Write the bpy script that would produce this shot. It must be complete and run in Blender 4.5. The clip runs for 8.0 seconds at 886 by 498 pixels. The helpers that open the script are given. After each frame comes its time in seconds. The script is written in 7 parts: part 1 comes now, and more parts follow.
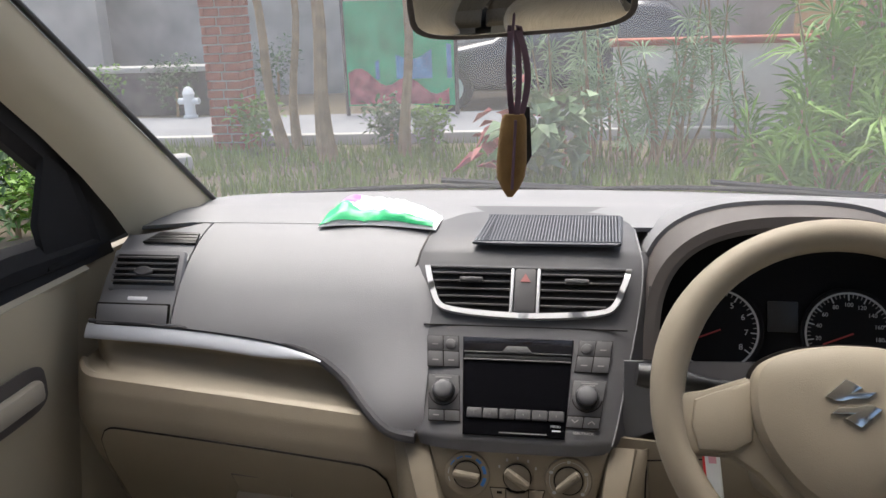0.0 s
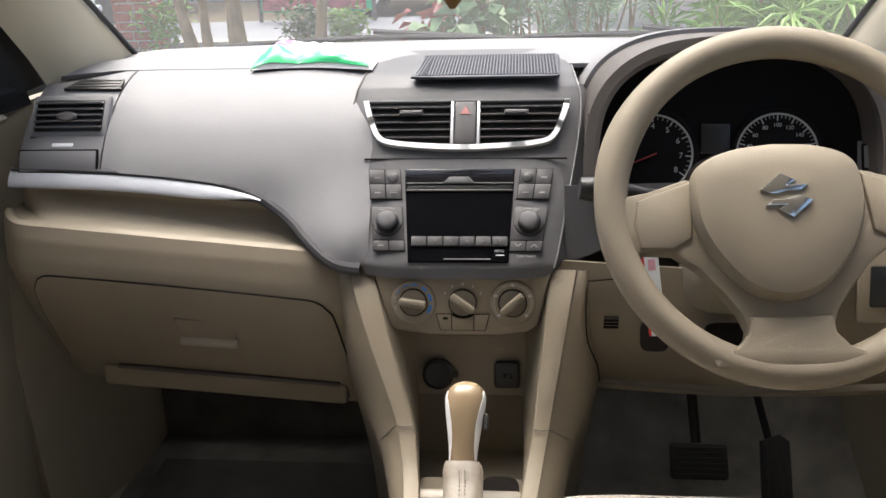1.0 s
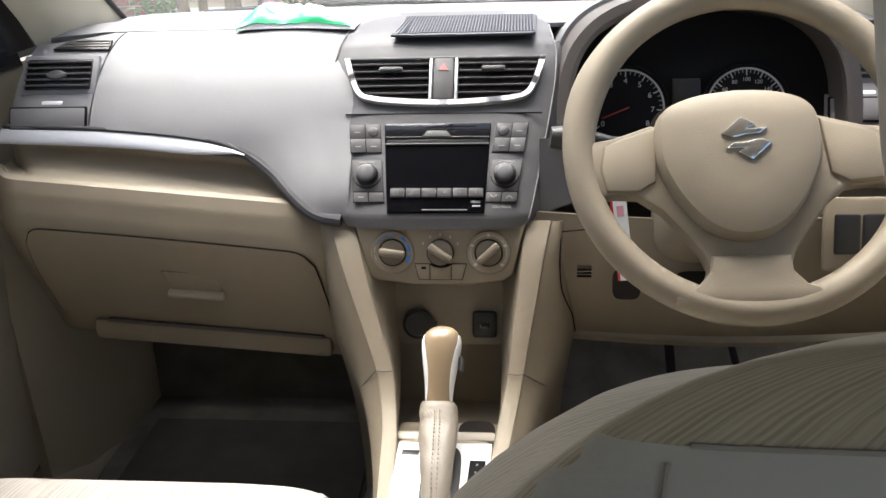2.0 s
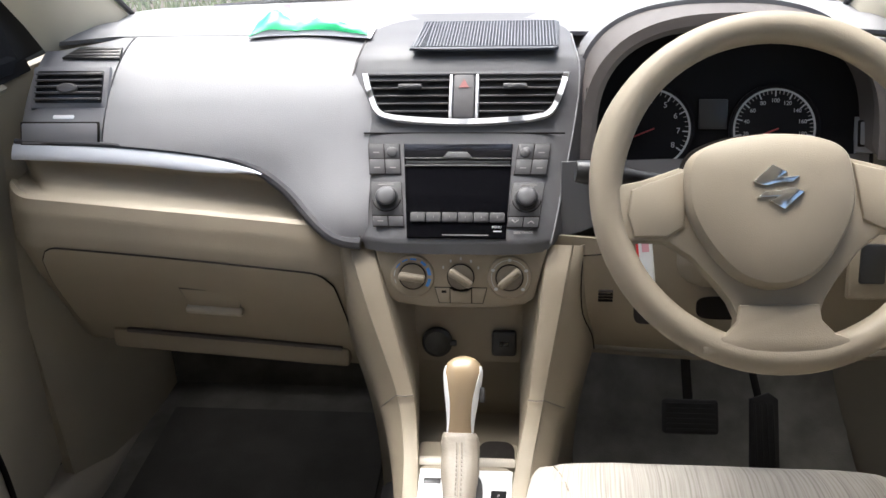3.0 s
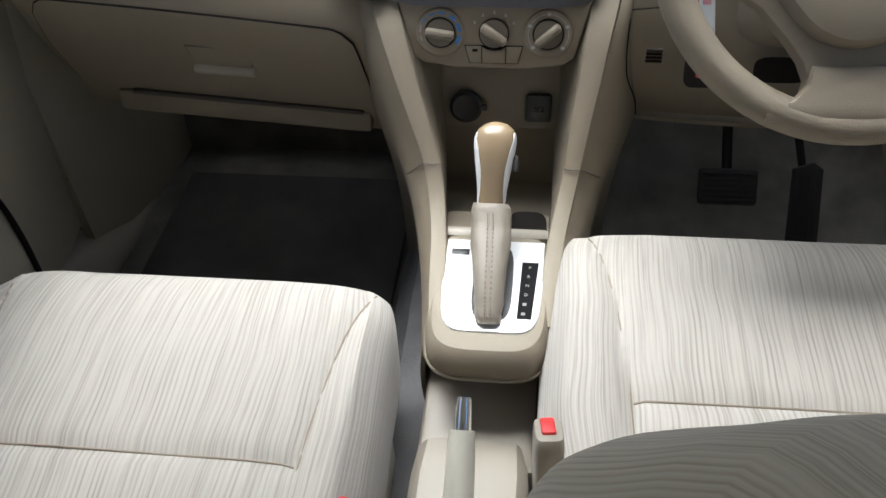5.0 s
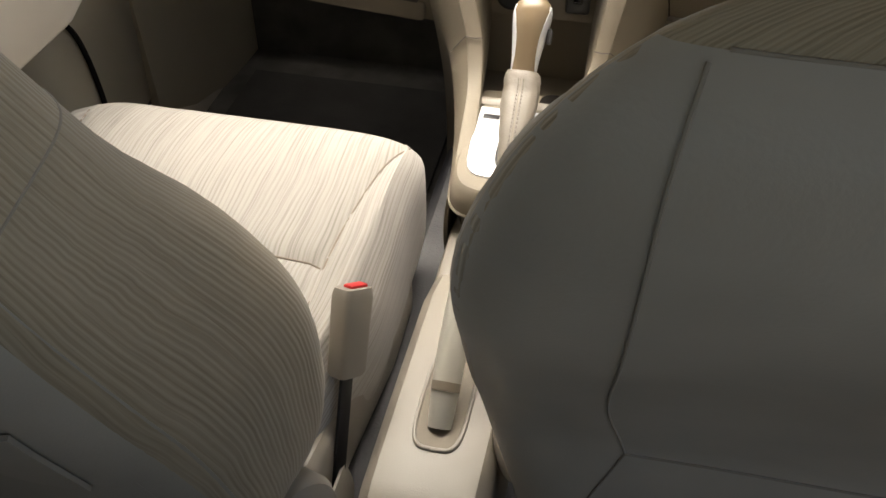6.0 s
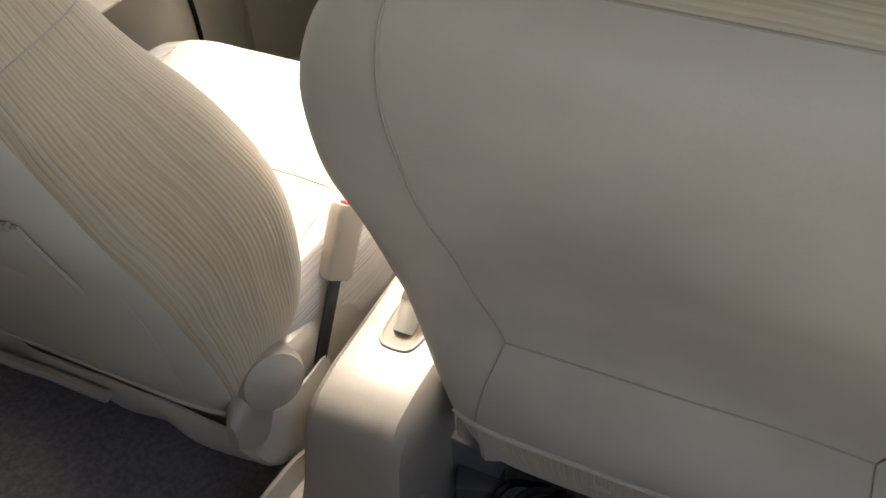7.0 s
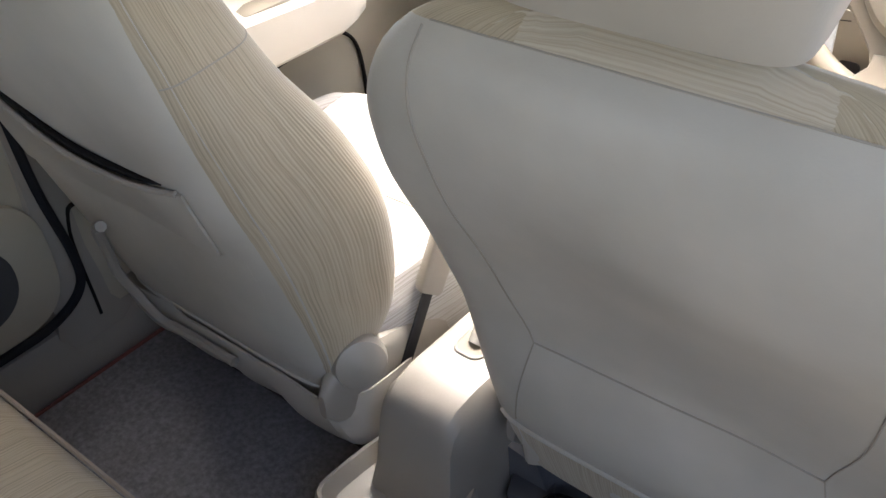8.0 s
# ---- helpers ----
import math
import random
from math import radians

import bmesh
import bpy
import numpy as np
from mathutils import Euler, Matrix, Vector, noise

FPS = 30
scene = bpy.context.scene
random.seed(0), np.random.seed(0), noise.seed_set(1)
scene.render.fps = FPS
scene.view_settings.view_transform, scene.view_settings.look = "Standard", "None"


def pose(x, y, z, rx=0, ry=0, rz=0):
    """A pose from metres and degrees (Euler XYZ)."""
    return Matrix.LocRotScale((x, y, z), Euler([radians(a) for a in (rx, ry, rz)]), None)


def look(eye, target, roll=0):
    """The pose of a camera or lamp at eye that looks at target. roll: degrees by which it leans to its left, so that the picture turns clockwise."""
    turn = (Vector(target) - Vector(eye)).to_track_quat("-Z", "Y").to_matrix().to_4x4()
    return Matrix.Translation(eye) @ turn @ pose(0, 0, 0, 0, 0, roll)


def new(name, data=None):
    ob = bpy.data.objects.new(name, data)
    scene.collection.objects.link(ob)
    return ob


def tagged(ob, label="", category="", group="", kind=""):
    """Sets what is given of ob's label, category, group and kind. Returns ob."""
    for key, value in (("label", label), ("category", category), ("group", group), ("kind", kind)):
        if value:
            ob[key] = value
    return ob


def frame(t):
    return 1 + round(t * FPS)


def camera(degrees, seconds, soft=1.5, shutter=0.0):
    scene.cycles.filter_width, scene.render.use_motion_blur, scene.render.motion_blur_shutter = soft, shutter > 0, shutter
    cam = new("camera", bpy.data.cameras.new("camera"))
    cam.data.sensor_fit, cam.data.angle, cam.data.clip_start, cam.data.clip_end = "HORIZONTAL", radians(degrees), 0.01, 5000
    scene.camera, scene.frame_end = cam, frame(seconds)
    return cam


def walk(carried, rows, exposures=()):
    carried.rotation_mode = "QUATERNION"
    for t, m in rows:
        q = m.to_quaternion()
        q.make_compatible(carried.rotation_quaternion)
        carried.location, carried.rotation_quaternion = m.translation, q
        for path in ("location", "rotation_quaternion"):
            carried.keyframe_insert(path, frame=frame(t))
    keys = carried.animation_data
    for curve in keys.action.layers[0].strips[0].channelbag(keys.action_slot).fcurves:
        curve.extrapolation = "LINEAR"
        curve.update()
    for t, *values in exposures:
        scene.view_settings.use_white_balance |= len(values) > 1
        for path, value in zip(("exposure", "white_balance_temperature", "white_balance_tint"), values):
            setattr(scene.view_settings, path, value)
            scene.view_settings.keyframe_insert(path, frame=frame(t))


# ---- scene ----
cam = camera(55.0, 8.0)
# seconds, eye, yaw, pitch, roll
PATH = [
    (0.0, 0.091, -1.192, 1.065, 10.88, -16.52, -2.13),
    (0.5, 0.068, -1.206, 1.007, 6.71, -20.42, -1.73),
    (1.0, 0.066, -1.229, 0.966, 5.43, -22.24, -1.86),
    (1.5, 0.090, -1.262, 0.935, 5.41, -22.80, -2.12),
    (1.7, 0.098, -1.274, 0.923, 5.51, -22.81, -2.11),
    (2.8, 0.088, -1.237, 1.025, 5.75, -26.22, -2.04),
    (3.0, 0.074, -1.216, 1.038, 5.95, -27.81, -2.11),
    (3.5, 0.050, -1.153, 1.036, 6.60, -34.02, -2.36),
    (4.0, 0.045, -1.101, 1.057, 7.39, -39.65, -2.93),
    (4.5, 0.049, -1.104, 1.031, 7.91, -42.64, -3.17),
    (5.0, 0.052, -1.156, 0.996, 8.17, -43.47, -3.04),
    (5.2, 0.065, -1.199, 0.978, 8.55, -43.76, -3.06),
    (6.3, 0.146, -1.351, 0.936, 15.46, -43.44, 0.65),
    (6.5, 0.190, -1.364, 0.941, 17.93, -43.08, 0.53),
    (7.0, 0.286, -1.417, 0.977, 23.97, -43.69, -0.26),
    (7.5, 0.378, -1.469, 1.012, 32.05, -41.57, -1.28),
    (8.0, 0.459, -1.513, 1.036, 38.70, -37.90, -2.19),
]
walk(cam, [(t, pose(x, y, z, 90 + p, 0, w) @ pose(0, 0, 0, 0, 0, r)) for t, x, y, z, w, p, r in PATH],
     exposures=[(0.0, 0.65, 6700, 11), (0.5, 0.72, 6700, 11), (1.0, 1.02, 6750, 11), (1.7, 1.35, 6700, 10), (2.8, 1.40, 6400, 10), (3.5, 1.20, 6400, 10), (4.5, 1.00, 6200, 8), (5.2, 0.90, 6000, 7),
                (6.3, 1.22, 7500, 12), (6.9, 2.28, 7500, 14), (7.5, 2.86, 6700, 15), (8.0, 2.76, 6650, 14)])

# ---- light ----
world = bpy.data.worlds.new("overcast_sky")
scene.world = world
world.use_nodes = True
wn = world.node_tree
sky = wn.nodes.new("ShaderNodeTexSky")
sky.sky_type = "NISHITA"
sky.sun_disc = False
sky.sun_elevation = radians(68)
sky.sun_rotation = radians(-29)
sky.dust_density = 3.0
wn.links.new(sky.outputs["Color"], wn.nodes["Background"].inputs["Color"])
wn.nodes["Background"].inputs["Strength"].default_value = 0.15
sun = new("sun", bpy.data.lights.new("sun", "SUN"))
sun.data.energy = 3.0
sun.data.angle = radians(50)
sun.data.color = (1.0, 0.97, 0.93)
sun.matrix_world = look((-1.05, 1.9, 5.6), (0, 0, 0))

# ---- materials ----


def material(name, color, rough=0.5, metal=0.0, grain=0.0, grain_scale=900.0, stain=0.08, stain_scale=6.0, spec=0.5, coat=0.0):
    m = bpy.data.materials.new(name)
    m.use_nodes = True
    nt = m.node_tree
    b = nt.nodes["Principled BSDF"]
    b.inputs["Roughness"].default_value = rough
    b.inputs["Metallic"].default_value = metal
    b.inputs["Specular IOR Level"].default_value = spec
    b.inputs["Coat Weight"].default_value = coat
    tc = nt.nodes.new("ShaderNodeTexCoord")
    n1 = nt.nodes.new("ShaderNodeTexNoise")
    n1.inputs["Scale"].default_value = stain_scale
    n1.inputs["Detail"].default_value = 6
    nt.links.new(tc.outputs["Object"], n1.inputs["Vector"])
    ramp = nt.nodes.new("ShaderNodeMapRange")
    ramp.inputs["From Min"].default_value, ramp.inputs["From Max"].default_value = 0.3, 0.7
    ramp.inputs["To Min"].default_value, ramp.inputs["To Max"].default_value = 1 - stain, 1 + stain
    nt.links.new(n1.outputs["Fac"], ramp.inputs["Value"])
    mul = nt.nodes.new("ShaderNodeVectorMath")
    mul.operation = "SCALE"
    mul.inputs[0].default_value = color
    nt.links.new(ramp.outputs["Result"], mul.inputs["Scale"])
    nt.links.new(mul.outputs["Vector"], b.inputs["Base Color"])
    if grain:
        n2 = nt.nodes.new("ShaderNodeTexNoise")
        n2.inputs["Scale"].default_value = grain_scale
        n2.inputs["Detail"].default_value = 3
        nt.links.new(tc.outputs["Object"], n2.inputs["Vector"])
        bump = nt.nodes.new("ShaderNodeBump")
        bump.inputs["Strength"].default_value = grain
        bump.inputs["Distance"].default_value = 0.001
        nt.links.new(n2.outputs["Fac"], bump.inputs["Height"])
        nt.links.new(bump.outputs["Normal"], b.inputs["Normal"])
    return m


def stripe_fabric(name, light, dark, repeat, relief=0.16, sway=0.022):
    """Woven cloth with fine wavy lines that run along v."""
    m = bpy.data.materials.new(name)
    m.use_nodes = True
    nt = m.node_tree
    b = nt.nodes["Principled BSDF"]
    b.inputs["Roughness"].default_value = 0.9
    b.inputs["Specular IOR Level"].default_value = 0.15
    b.inputs["Sheen Weight"].default_value = 0.25
    uv = nt.nodes.new("ShaderNodeUVMap")
    uv.uv_map = "UVMap"
    warp = nt.nodes.new("ShaderNodeTexNoise")
    warp.inputs["Scale"].default_value = 5
    warp.inputs["Detail"].default_value = 2
    nt.links.new(uv.outputs["UV"], warp.inputs["Vector"])
    sub = nt.nodes.new("ShaderNodeVectorMath")
    sub.operation = "SUBTRACT"
    sub.inputs[1].default_value = (0.5, 0.5, 0.5)
    nt.links.new(warp.outputs["Color"], sub.inputs[0])
    scale = nt.nodes.new("ShaderNodeVectorMath")
    scale.operation = "SCALE"
    scale.inputs["Scale"].default_value = sway
    nt.links.new(sub.outputs["Vector"], scale.inputs[0])
    add = nt.nodes.new("ShaderNodeVectorMath")
    add.operation = "ADD"
    nt.links.new(uv.outputs["UV"], add.inputs[0])
    nt.links.new(scale.outputs["Vector"], add.inputs[1])
    wave = nt.nodes.new("ShaderNodeTexWave")
    wave.wave_type, wave.bands_direction, wave.wave_profile = "BANDS", "X", "SIN"
    wave.inputs["Scale"].default_value = repeat
    nt.links.new(add.outputs["Vector"], wave.inputs["Vector"])
    ramp = nt.nodes.new("ShaderNodeMapRange")
    ramp.inputs["From Min"].default_value, ramp.inputs["From Max"].default_value = 0.10, 0.48
    ramp.inputs["To Min"].default_value, ramp.inputs["To Max"].default_value = 1.0, 0.0
    nt.links.new(wave.outputs["Fac"], ramp.inputs["Value"])
    mapping = nt.nodes.new("ShaderNodeMapping")
    mapping.inputs["Scale"].default_value = (repeat * 2.6, 7.0, 1)
    nt.links.new(add.outputs["Vector"], mapping.inputs["Vector"])
    lines = nt.nodes.new("ShaderNodeTexNoise")
    lines.inputs["Scale"].default_value = 1
    lines.inputs["Detail"].default_value = 2
    nt.links.new(mapping.outputs["Vector"], lines.inputs["Vector"])
    force = nt.nodes.new("ShaderNodeMapRange")
    force.inputs["From Min"].default_value, force.inputs["From Max"].default_value = 0.36, 0.64
    force.inputs["To Min"].default_value, force.inputs["To Max"].default_value = 0.05, 0.75
    nt.links.new(lines.outputs["Fac"], force.inputs["Value"])
    woven = nt.nodes.new("ShaderNodeMath")
    woven.operation = "MULTIPLY"
    nt.links.new(ramp.outputs["Result"], woven.inputs[0])
    nt.links.new(force.outputs["Result"], woven.inputs[1])
    thin = nt.nodes.new("ShaderNodeMapping")
    thin.inputs["Scale"].default_value = (repeat * 6.5, 5.0, 1)
    thin.inputs["Location"].default_value = (3.7, 1.3, 0)
    nt.links.new(add.outputs["Vector"], thin.inputs["Vector"])
    threads = nt.nodes.new("ShaderNodeTexNoise")
    threads.inputs["Scale"].default_value = 1
    threads.inputs["Detail"].default_value = 3
    threads.inputs["Roughness"].default_value = 0.65
    nt.links.new(thin.outputs["Vector"], threads.inputs["Vector"])
    dark_threads = nt.nodes.new("ShaderNodeMapRange")
    dark_threads.inputs["From Min"].default_value, dark_threads.inputs["From Max"].default_value = 0.50, 0.72
    dark_threads.inputs["To Min"].default_value, dark_threads.inputs["To Max"].default_value = 0.0, 0.9
    nt.links.new(threads.outputs["Fac"], dark_threads.inputs["Value"])
    both = nt.nodes.new("ShaderNodeMath")
    both.operation = "MAXIMUM"
    nt.links.new(woven.outputs["Value"], both.inputs[0])
    nt.links.new(dark_threads.outputs["Result"], both.inputs[1])
    tint = nt.nodes.new("ShaderNodeMix")
    tint.data_type = "RGBA"
    tint.inputs["A"].default_value, tint.inputs["B"].default_value = (*light, 1), (*dark, 1)
    nt.links.new(both.outputs["Value"], tint.inputs["Factor"])
    nt.links.new(tint.outputs["Result"], b.inputs["Base Color"])
    bump = nt.nodes.new("ShaderNodeBump")
    bump.inputs["Strength"].default_value = relief
    bump.inputs["Distance"].default_value = 0.0012
    nt.links.new(wave.outputs["Fac"], bump.inputs["Height"])
    nt.links.new(bump.outputs["Normal"], b.inputs["Normal"])
    return m


def glass_material(name, tint=(0.97, 0.99, 0.98)):
    m = bpy.data.materials.new(name)
    m.use_nodes = True
    b = m.node_tree.nodes["Principled BSDF"]
    b.inputs["Base Color"].default_value = (*tint, 1)
    b.inputs["Roughness"].default_value = 0.0
    b.inputs["IOR"].default_value = 1.05
    b.inputs["Transmission Weight"].default_value = 1.0
    return m


# translucent share added to stand for the haze of the dash's reflection
VEILED = glass_material("veiled_windscreen_glass")
dn = VEILED.node_tree
film = dn.nodes.new("ShaderNodeBsdfTranslucent")
film.inputs["Color"].default_value = (0.9, 0.9, 0.9, 1)
veil = dn.nodes.new("ShaderNodeMixShader")
veil.inputs["Fac"].default_value = 0.03
dn.links.new(dn.nodes["Principled BSDF"].outputs["BSDF"], veil.inputs[1])
dn.links.new(film.outputs["BSDF"], veil.inputs[2])
dn.links.new(veil.outputs["Shader"], dn.nodes["Material Output"].inputs["Surface"])
BEIGE = material("beige_plastic", (0.218, 0.185, 0.138), 0.55, grain=0.25, stain=0.05, spec=0.32)
BEIGE_LIGHT = material("pale_beige_plastic", (0.275, 0.245, 0.203), 0.42, grain=0.15, stain=0.03)
PILLAR_BEIGE = material("pale_pillar_plastic", (0.42, 0.385, 0.305), 0.6, grain=0.25, stain=0.04, spec=0.3)
DASH_GREY = material("grey_dash_plastic", (0.185, 0.184, 0.193), 0.55, grain=0.3, stain=0.03, spec=0.22)
# pad's own grey darkened: the shade under its rolled lip is in the colour
PAD_LIP = material("shaded_pad_edge", (0.062, 0.061, 0.066), 0.6, grain=0.2, stain=0.03, spec=0.2)
HOOD_BROWN = material("dark_taupe_plastic", (0.07, 0.06, 0.055), 0.55, grain=0.3, stain=0.03)
# dash grey darkened: shading on the steeper stack faces is in the colour
STACK_GREY = material("shaded_grey_plastic", (0.088, 0.087, 0.092), 0.5, grain=0.1, stain=0.03, spec=0.25)
SILVER = material("silver_paint", (0.42, 0.44, 0.48), 0.5, 0.1, stain=0.02)
SATIN = material("satin_silver_plastic", (0.78, 0.79, 0.80), 0.35, 0.2, stain=0.02)
VENT_SILVER = material("vent_silver", (0.56, 0.56, 0.57), 0.38, 0.4, stain=0.02)
DIAL_INK = material("dial_print", (0.36, 0.37, 0.38), 0.6, stain=0.0)
CHROME = material("chrome", (0.72, 0.72, 0.70), 0.16, 1.0, stain=0.0)
BLACK = material("black_plastic", (0.012, 0.012, 0.013), 0.4, grain=0.1, stain=0.1)
GLOSS = material("gloss_black", (0.006, 0.006, 0.008), 0.08, stain=0.05)
MESH = material("blue_black_mesh", (0.03, 0.034, 0.044), 0.6, grain=0.2, stain=0.1)
MESH_RIB = material("blue_grey_mesh", (0.095, 0.10, 0.115), 0.5, grain=0.2, stain=0.1)
DARK_RED = material("dull_red_needle", (0.25, 0.02, 0.02), 0.6, stain=0.0)
RUBBER = material("black_rubber", (0.018, 0.018, 0.018), 0.75, grain=0.3, stain=0.15)
SCREEN = material("black_screen", (0.004, 0.004, 0.005), 0.3, stain=0.03, spec=0.0)
RADIO_KEY = material("radio_key_grey", (0.056, 0.055, 0.057), 0.45, grain=0.05, stain=0.03, spec=0.3)
BUTTON = material("button_grey", (0.072, 0.070, 0.072), 0.5, grain=0.05, stain=0.03, spec=0.25)
KEY_INK = material("dim_key_print", (0.17, 0.165, 0.16), 0.6, stain=0.0)
GREY_INK = material("grey_print", (0.27, 0.26, 0.25), 0.6, stain=0.0)
BLUE_INK = material("blue_print", (0.03, 0.16, 0.45), 0.5, stain=0.0)
RED_INK = material("red_print", (0.65, 0.03, 0.03), 0.5, stain=0.0)
BACK_SEAM = material("vinyl_seam", (0.29, 0.26, 0.215), 0.9, stain=0.05)
SEAM = material("seam_thread", (0.24, 0.20, 0.155), 0.9, stain=0.05)
GAP = material("dark_panel_gap", (0.012, 0.010, 0.009), 0.95, stain=0.05, spec=0.1)
VINYL = material("beige_vinyl", (0.395, 0.364, 0.307), 0.52, grain=0.15, grain_scale=420, stain=0.15, stain_scale=5)
LEATHER = material("cream_leather", (0.205, 0.178, 0.145), 0.55, grain=0.4, grain_scale=350, stain=0.06)
KNOB = material("tan_gloss_plastic", (0.25, 0.185, 0.115), 0.25, stain=0.06, coat=0.4)
CARPET = material("charcoal_carpet", (0.098, 0.095, 0.088), 1.0, grain=1.0, grain_scale=420, stain=0.3, stain_scale=14, spec=0.1)
CARPET_REAR = material("grey_carpet", (0.200, 0.195, 0.203), 1.0, grain=1.0, grain_scale=380, stain=0.26, stain_scale=130, spec=0.1)
TUNNEL = material("blue_grey_carpet", (0.115, 0.114, 0.118), 0.9, grain=0.8, grain_scale=300, stain=0.15, stain_scale=20, spec=0.2)
MAT_GREY = material("worn_grey_carpet", (0.13, 0.125, 0.115), 1.0, grain=1.0, grain_scale=380, stain=0.35, stain_scale=18, spec=0.1)
# floor carpet lightened: the light from the driver's side is in the colour
DRIVER_CARPET = material("lit_grey_carpet", (0.21, 0.205, 0.19), 1.0, grain=1.0, grain_scale=380, stain=0.3, stain_scale=16, spec=0.1)
GRIP = material("beige_grip", (0.20, 0.172, 0.132), 0.6, grain=0.1, stain=0.03, spec=0.25)
DIAL_WELL = material("dark_beige_dial", (0.125, 0.105, 0.078), 0.5, grain=0.15, stain=0.03)
HEADLINER = material("pale_grey_headliner", (0.70, 0.685, 0.65), 0.95, grain=0.3, stain=0.03)
FABRIC = stripe_fabric("striped_cream_fabric", (0.395, 0.37, 0.333), (0.215, 0.197, 0.172), 58)
# seat cloth again, the light on the seat top put into its colour
FABRIC_TOP = stripe_fabric("striped_lit_fabric", (0.435, 0.375, 0.285), (0.30, 0.25, 0.178), 95, 0.16, 0.010)
# same cloth, browned: warm bounced light is put into the colour
FABRIC_SIDE = stripe_fabric("striped_shaded_fabric", (0.375, 0.315, 0.222), (0.225, 0.182, 0.118), 74, 0.20, 0.022)
DIAL = material("matt_black_dial", (0.008, 0.008, 0.009), 0.8, stain=0.05, spec=0.1)
SLAT = material("dark_grey_slat", (0.085, 0.08, 0.08), 0.4, stain=0.03)
GLASS = glass_material("clear_glass")
# opaque stand-in for the unseen left rear pane, keeps light off the dash
OPAQUE_PANE = material("opaque_dark_pane", (0.012, 0.013, 0.014), 0.05, stain=0.0)
MIRROR = material("mirror_silver", (0.9, 0.9, 0.9), 0.02, 1.0, stain=0.0)

# ---- mesh helpers ----


def thing(name, label, category, at=(0, 0, 0), group="", kind=""):
    ob = new(name)
    ob.location = at
    ob.empty_display_size = 0.05
    return tagged(ob, label, category, group, kind)


def finish(ob, material_):
    me = ob.data
    me.materials.append(material_)
    me.polygons.foreach_set("use_smooth", [True] * len(me.polygons))
    me.set_sharp_from_angle(angle=radians(35))


def part(name, bm, material_, parent=None, label=""):
    """Links a bmesh in world coordinates as one mesh object under a thing or a part."""
    bmesh.ops.recalc_face_normals(bm, faces=bm.faces)
    me = bpy.data.meshes.new(name)
    bm.to_mesh(me)
    bm.free()
    ob = new(name, me)
    finish(ob, material_)
    if parent is not None:
        ob.parent = parent
        if parent.type == "EMPTY":
            ob.matrix_parent_inverse = Matrix.Translation(-parent.location)
    if label:
        tagged(ob, label)
    return ob


def lone(name, bm, material_, label, category, group="", kind=""):
    return tagged(part(name, bm, material_), label, category, group, kind)


def loft(rings, closed=True, caps=True, bm=None):
    """Skins rings of points; closed rings wrap round. Writes UVs: u round the ring, v along, in metres-like steps."""
    bm = bm or bmesh.new()
    uvl = bm.loops.layers.uv.get("UVMap") or bm.loops.layers.uv.new("UVMap")
    rows = [[bm.verts.new(p) for p in ring] for ring in rings]
    n = len(rows[0])
    us = [0.0]
    mid = rings[len(rings) // 2]
    for i in range(n):
        us.append(us[-1] + (Vector(mid[(i + 1) % n]) - Vector(mid[i])).length)
    vs = [0.0]
    for a, b in zip(rings, rings[1:]):
        vs.append(vs[-1] + (Vector(b[0]) - Vector(a[0])).length)
    for j in range(len(rows) - 1):
        for i in range(n if closed else n - 1):
            k = (i + 1) % n
            f = bm.faces.new((rows[j][i], rows[j][k], rows[j + 1][k], rows[j + 1][i]))
            for lp, (u, v) in zip(f.loops, ((us[i], vs[j]), (us[i + 1], vs[j]), (us[i + 1], vs[j + 1]), (us[i], vs[j + 1]))):
                lp[uvl].uv = (u, v)
    if caps and closed:
        bm.faces.new(rows[0])
        bm.faces.new(rows[-1])
    return bm


CABIN = Vector((0, -1.3, 1.0))


def sheet(fn, nu, nv, thick=0.004):
    """A skin of points fn(u, v), u and v in 0..1, thickened away from the middle of the cabin."""
    front = [[Vector(fn(i / nu, j / nv)) for i in range(nu + 1)] for j in range(nv + 1)]
    normals, turn = [], 0.0
    for j in range(nv + 1):
        row = []
        for i in range(nu + 1):
            du = front[j][min(i + 1, nu)] - front[j][max(i - 1, 0)]
            dv = front[min(j + 1, nv)][i] - front[max(j - 1, 0)][i]
            nn = du.cross(dv)
            nn = nn.normalized() if nn.length > 1e-9 else Vector((0, 0, 0))
            turn += nn.dot(front[j][i] - CABIN)
            row.append(nn)
        normals.append(row)
    s = abs(thick) * (1 if turn > 0 else -1)
    bm = loft(front, closed=False)
    back = loft([[p + n_ * s for p, n_ in zip(r, q)] for r, q in zip(front, normals)], closed=False)
    me = bpy.data.meshes.new("back")
    back.to_mesh(me)
    back.free()
    bm.from_mesh(me)
    bpy.data.meshes.remove(me)
    bm.verts.ensure_lookup_table()
    w, half = nu + 1, (nu + 1) * (nv + 1)
    rim = [i for i in range(w)] + [j * w + nu for j in range(1, nv + 1)] + [nv * w + i for i in range(nu - 1, -1, -1)] + [j * w for j in range(nv - 1, 0, -1)]
    for p, q in zip(rim, rim[1:] + rim[:1]):
        bm.faces.new((bm.verts[p], bm.verts[q], bm.verts[q + half], bm.verts[p + half]))
    return bm


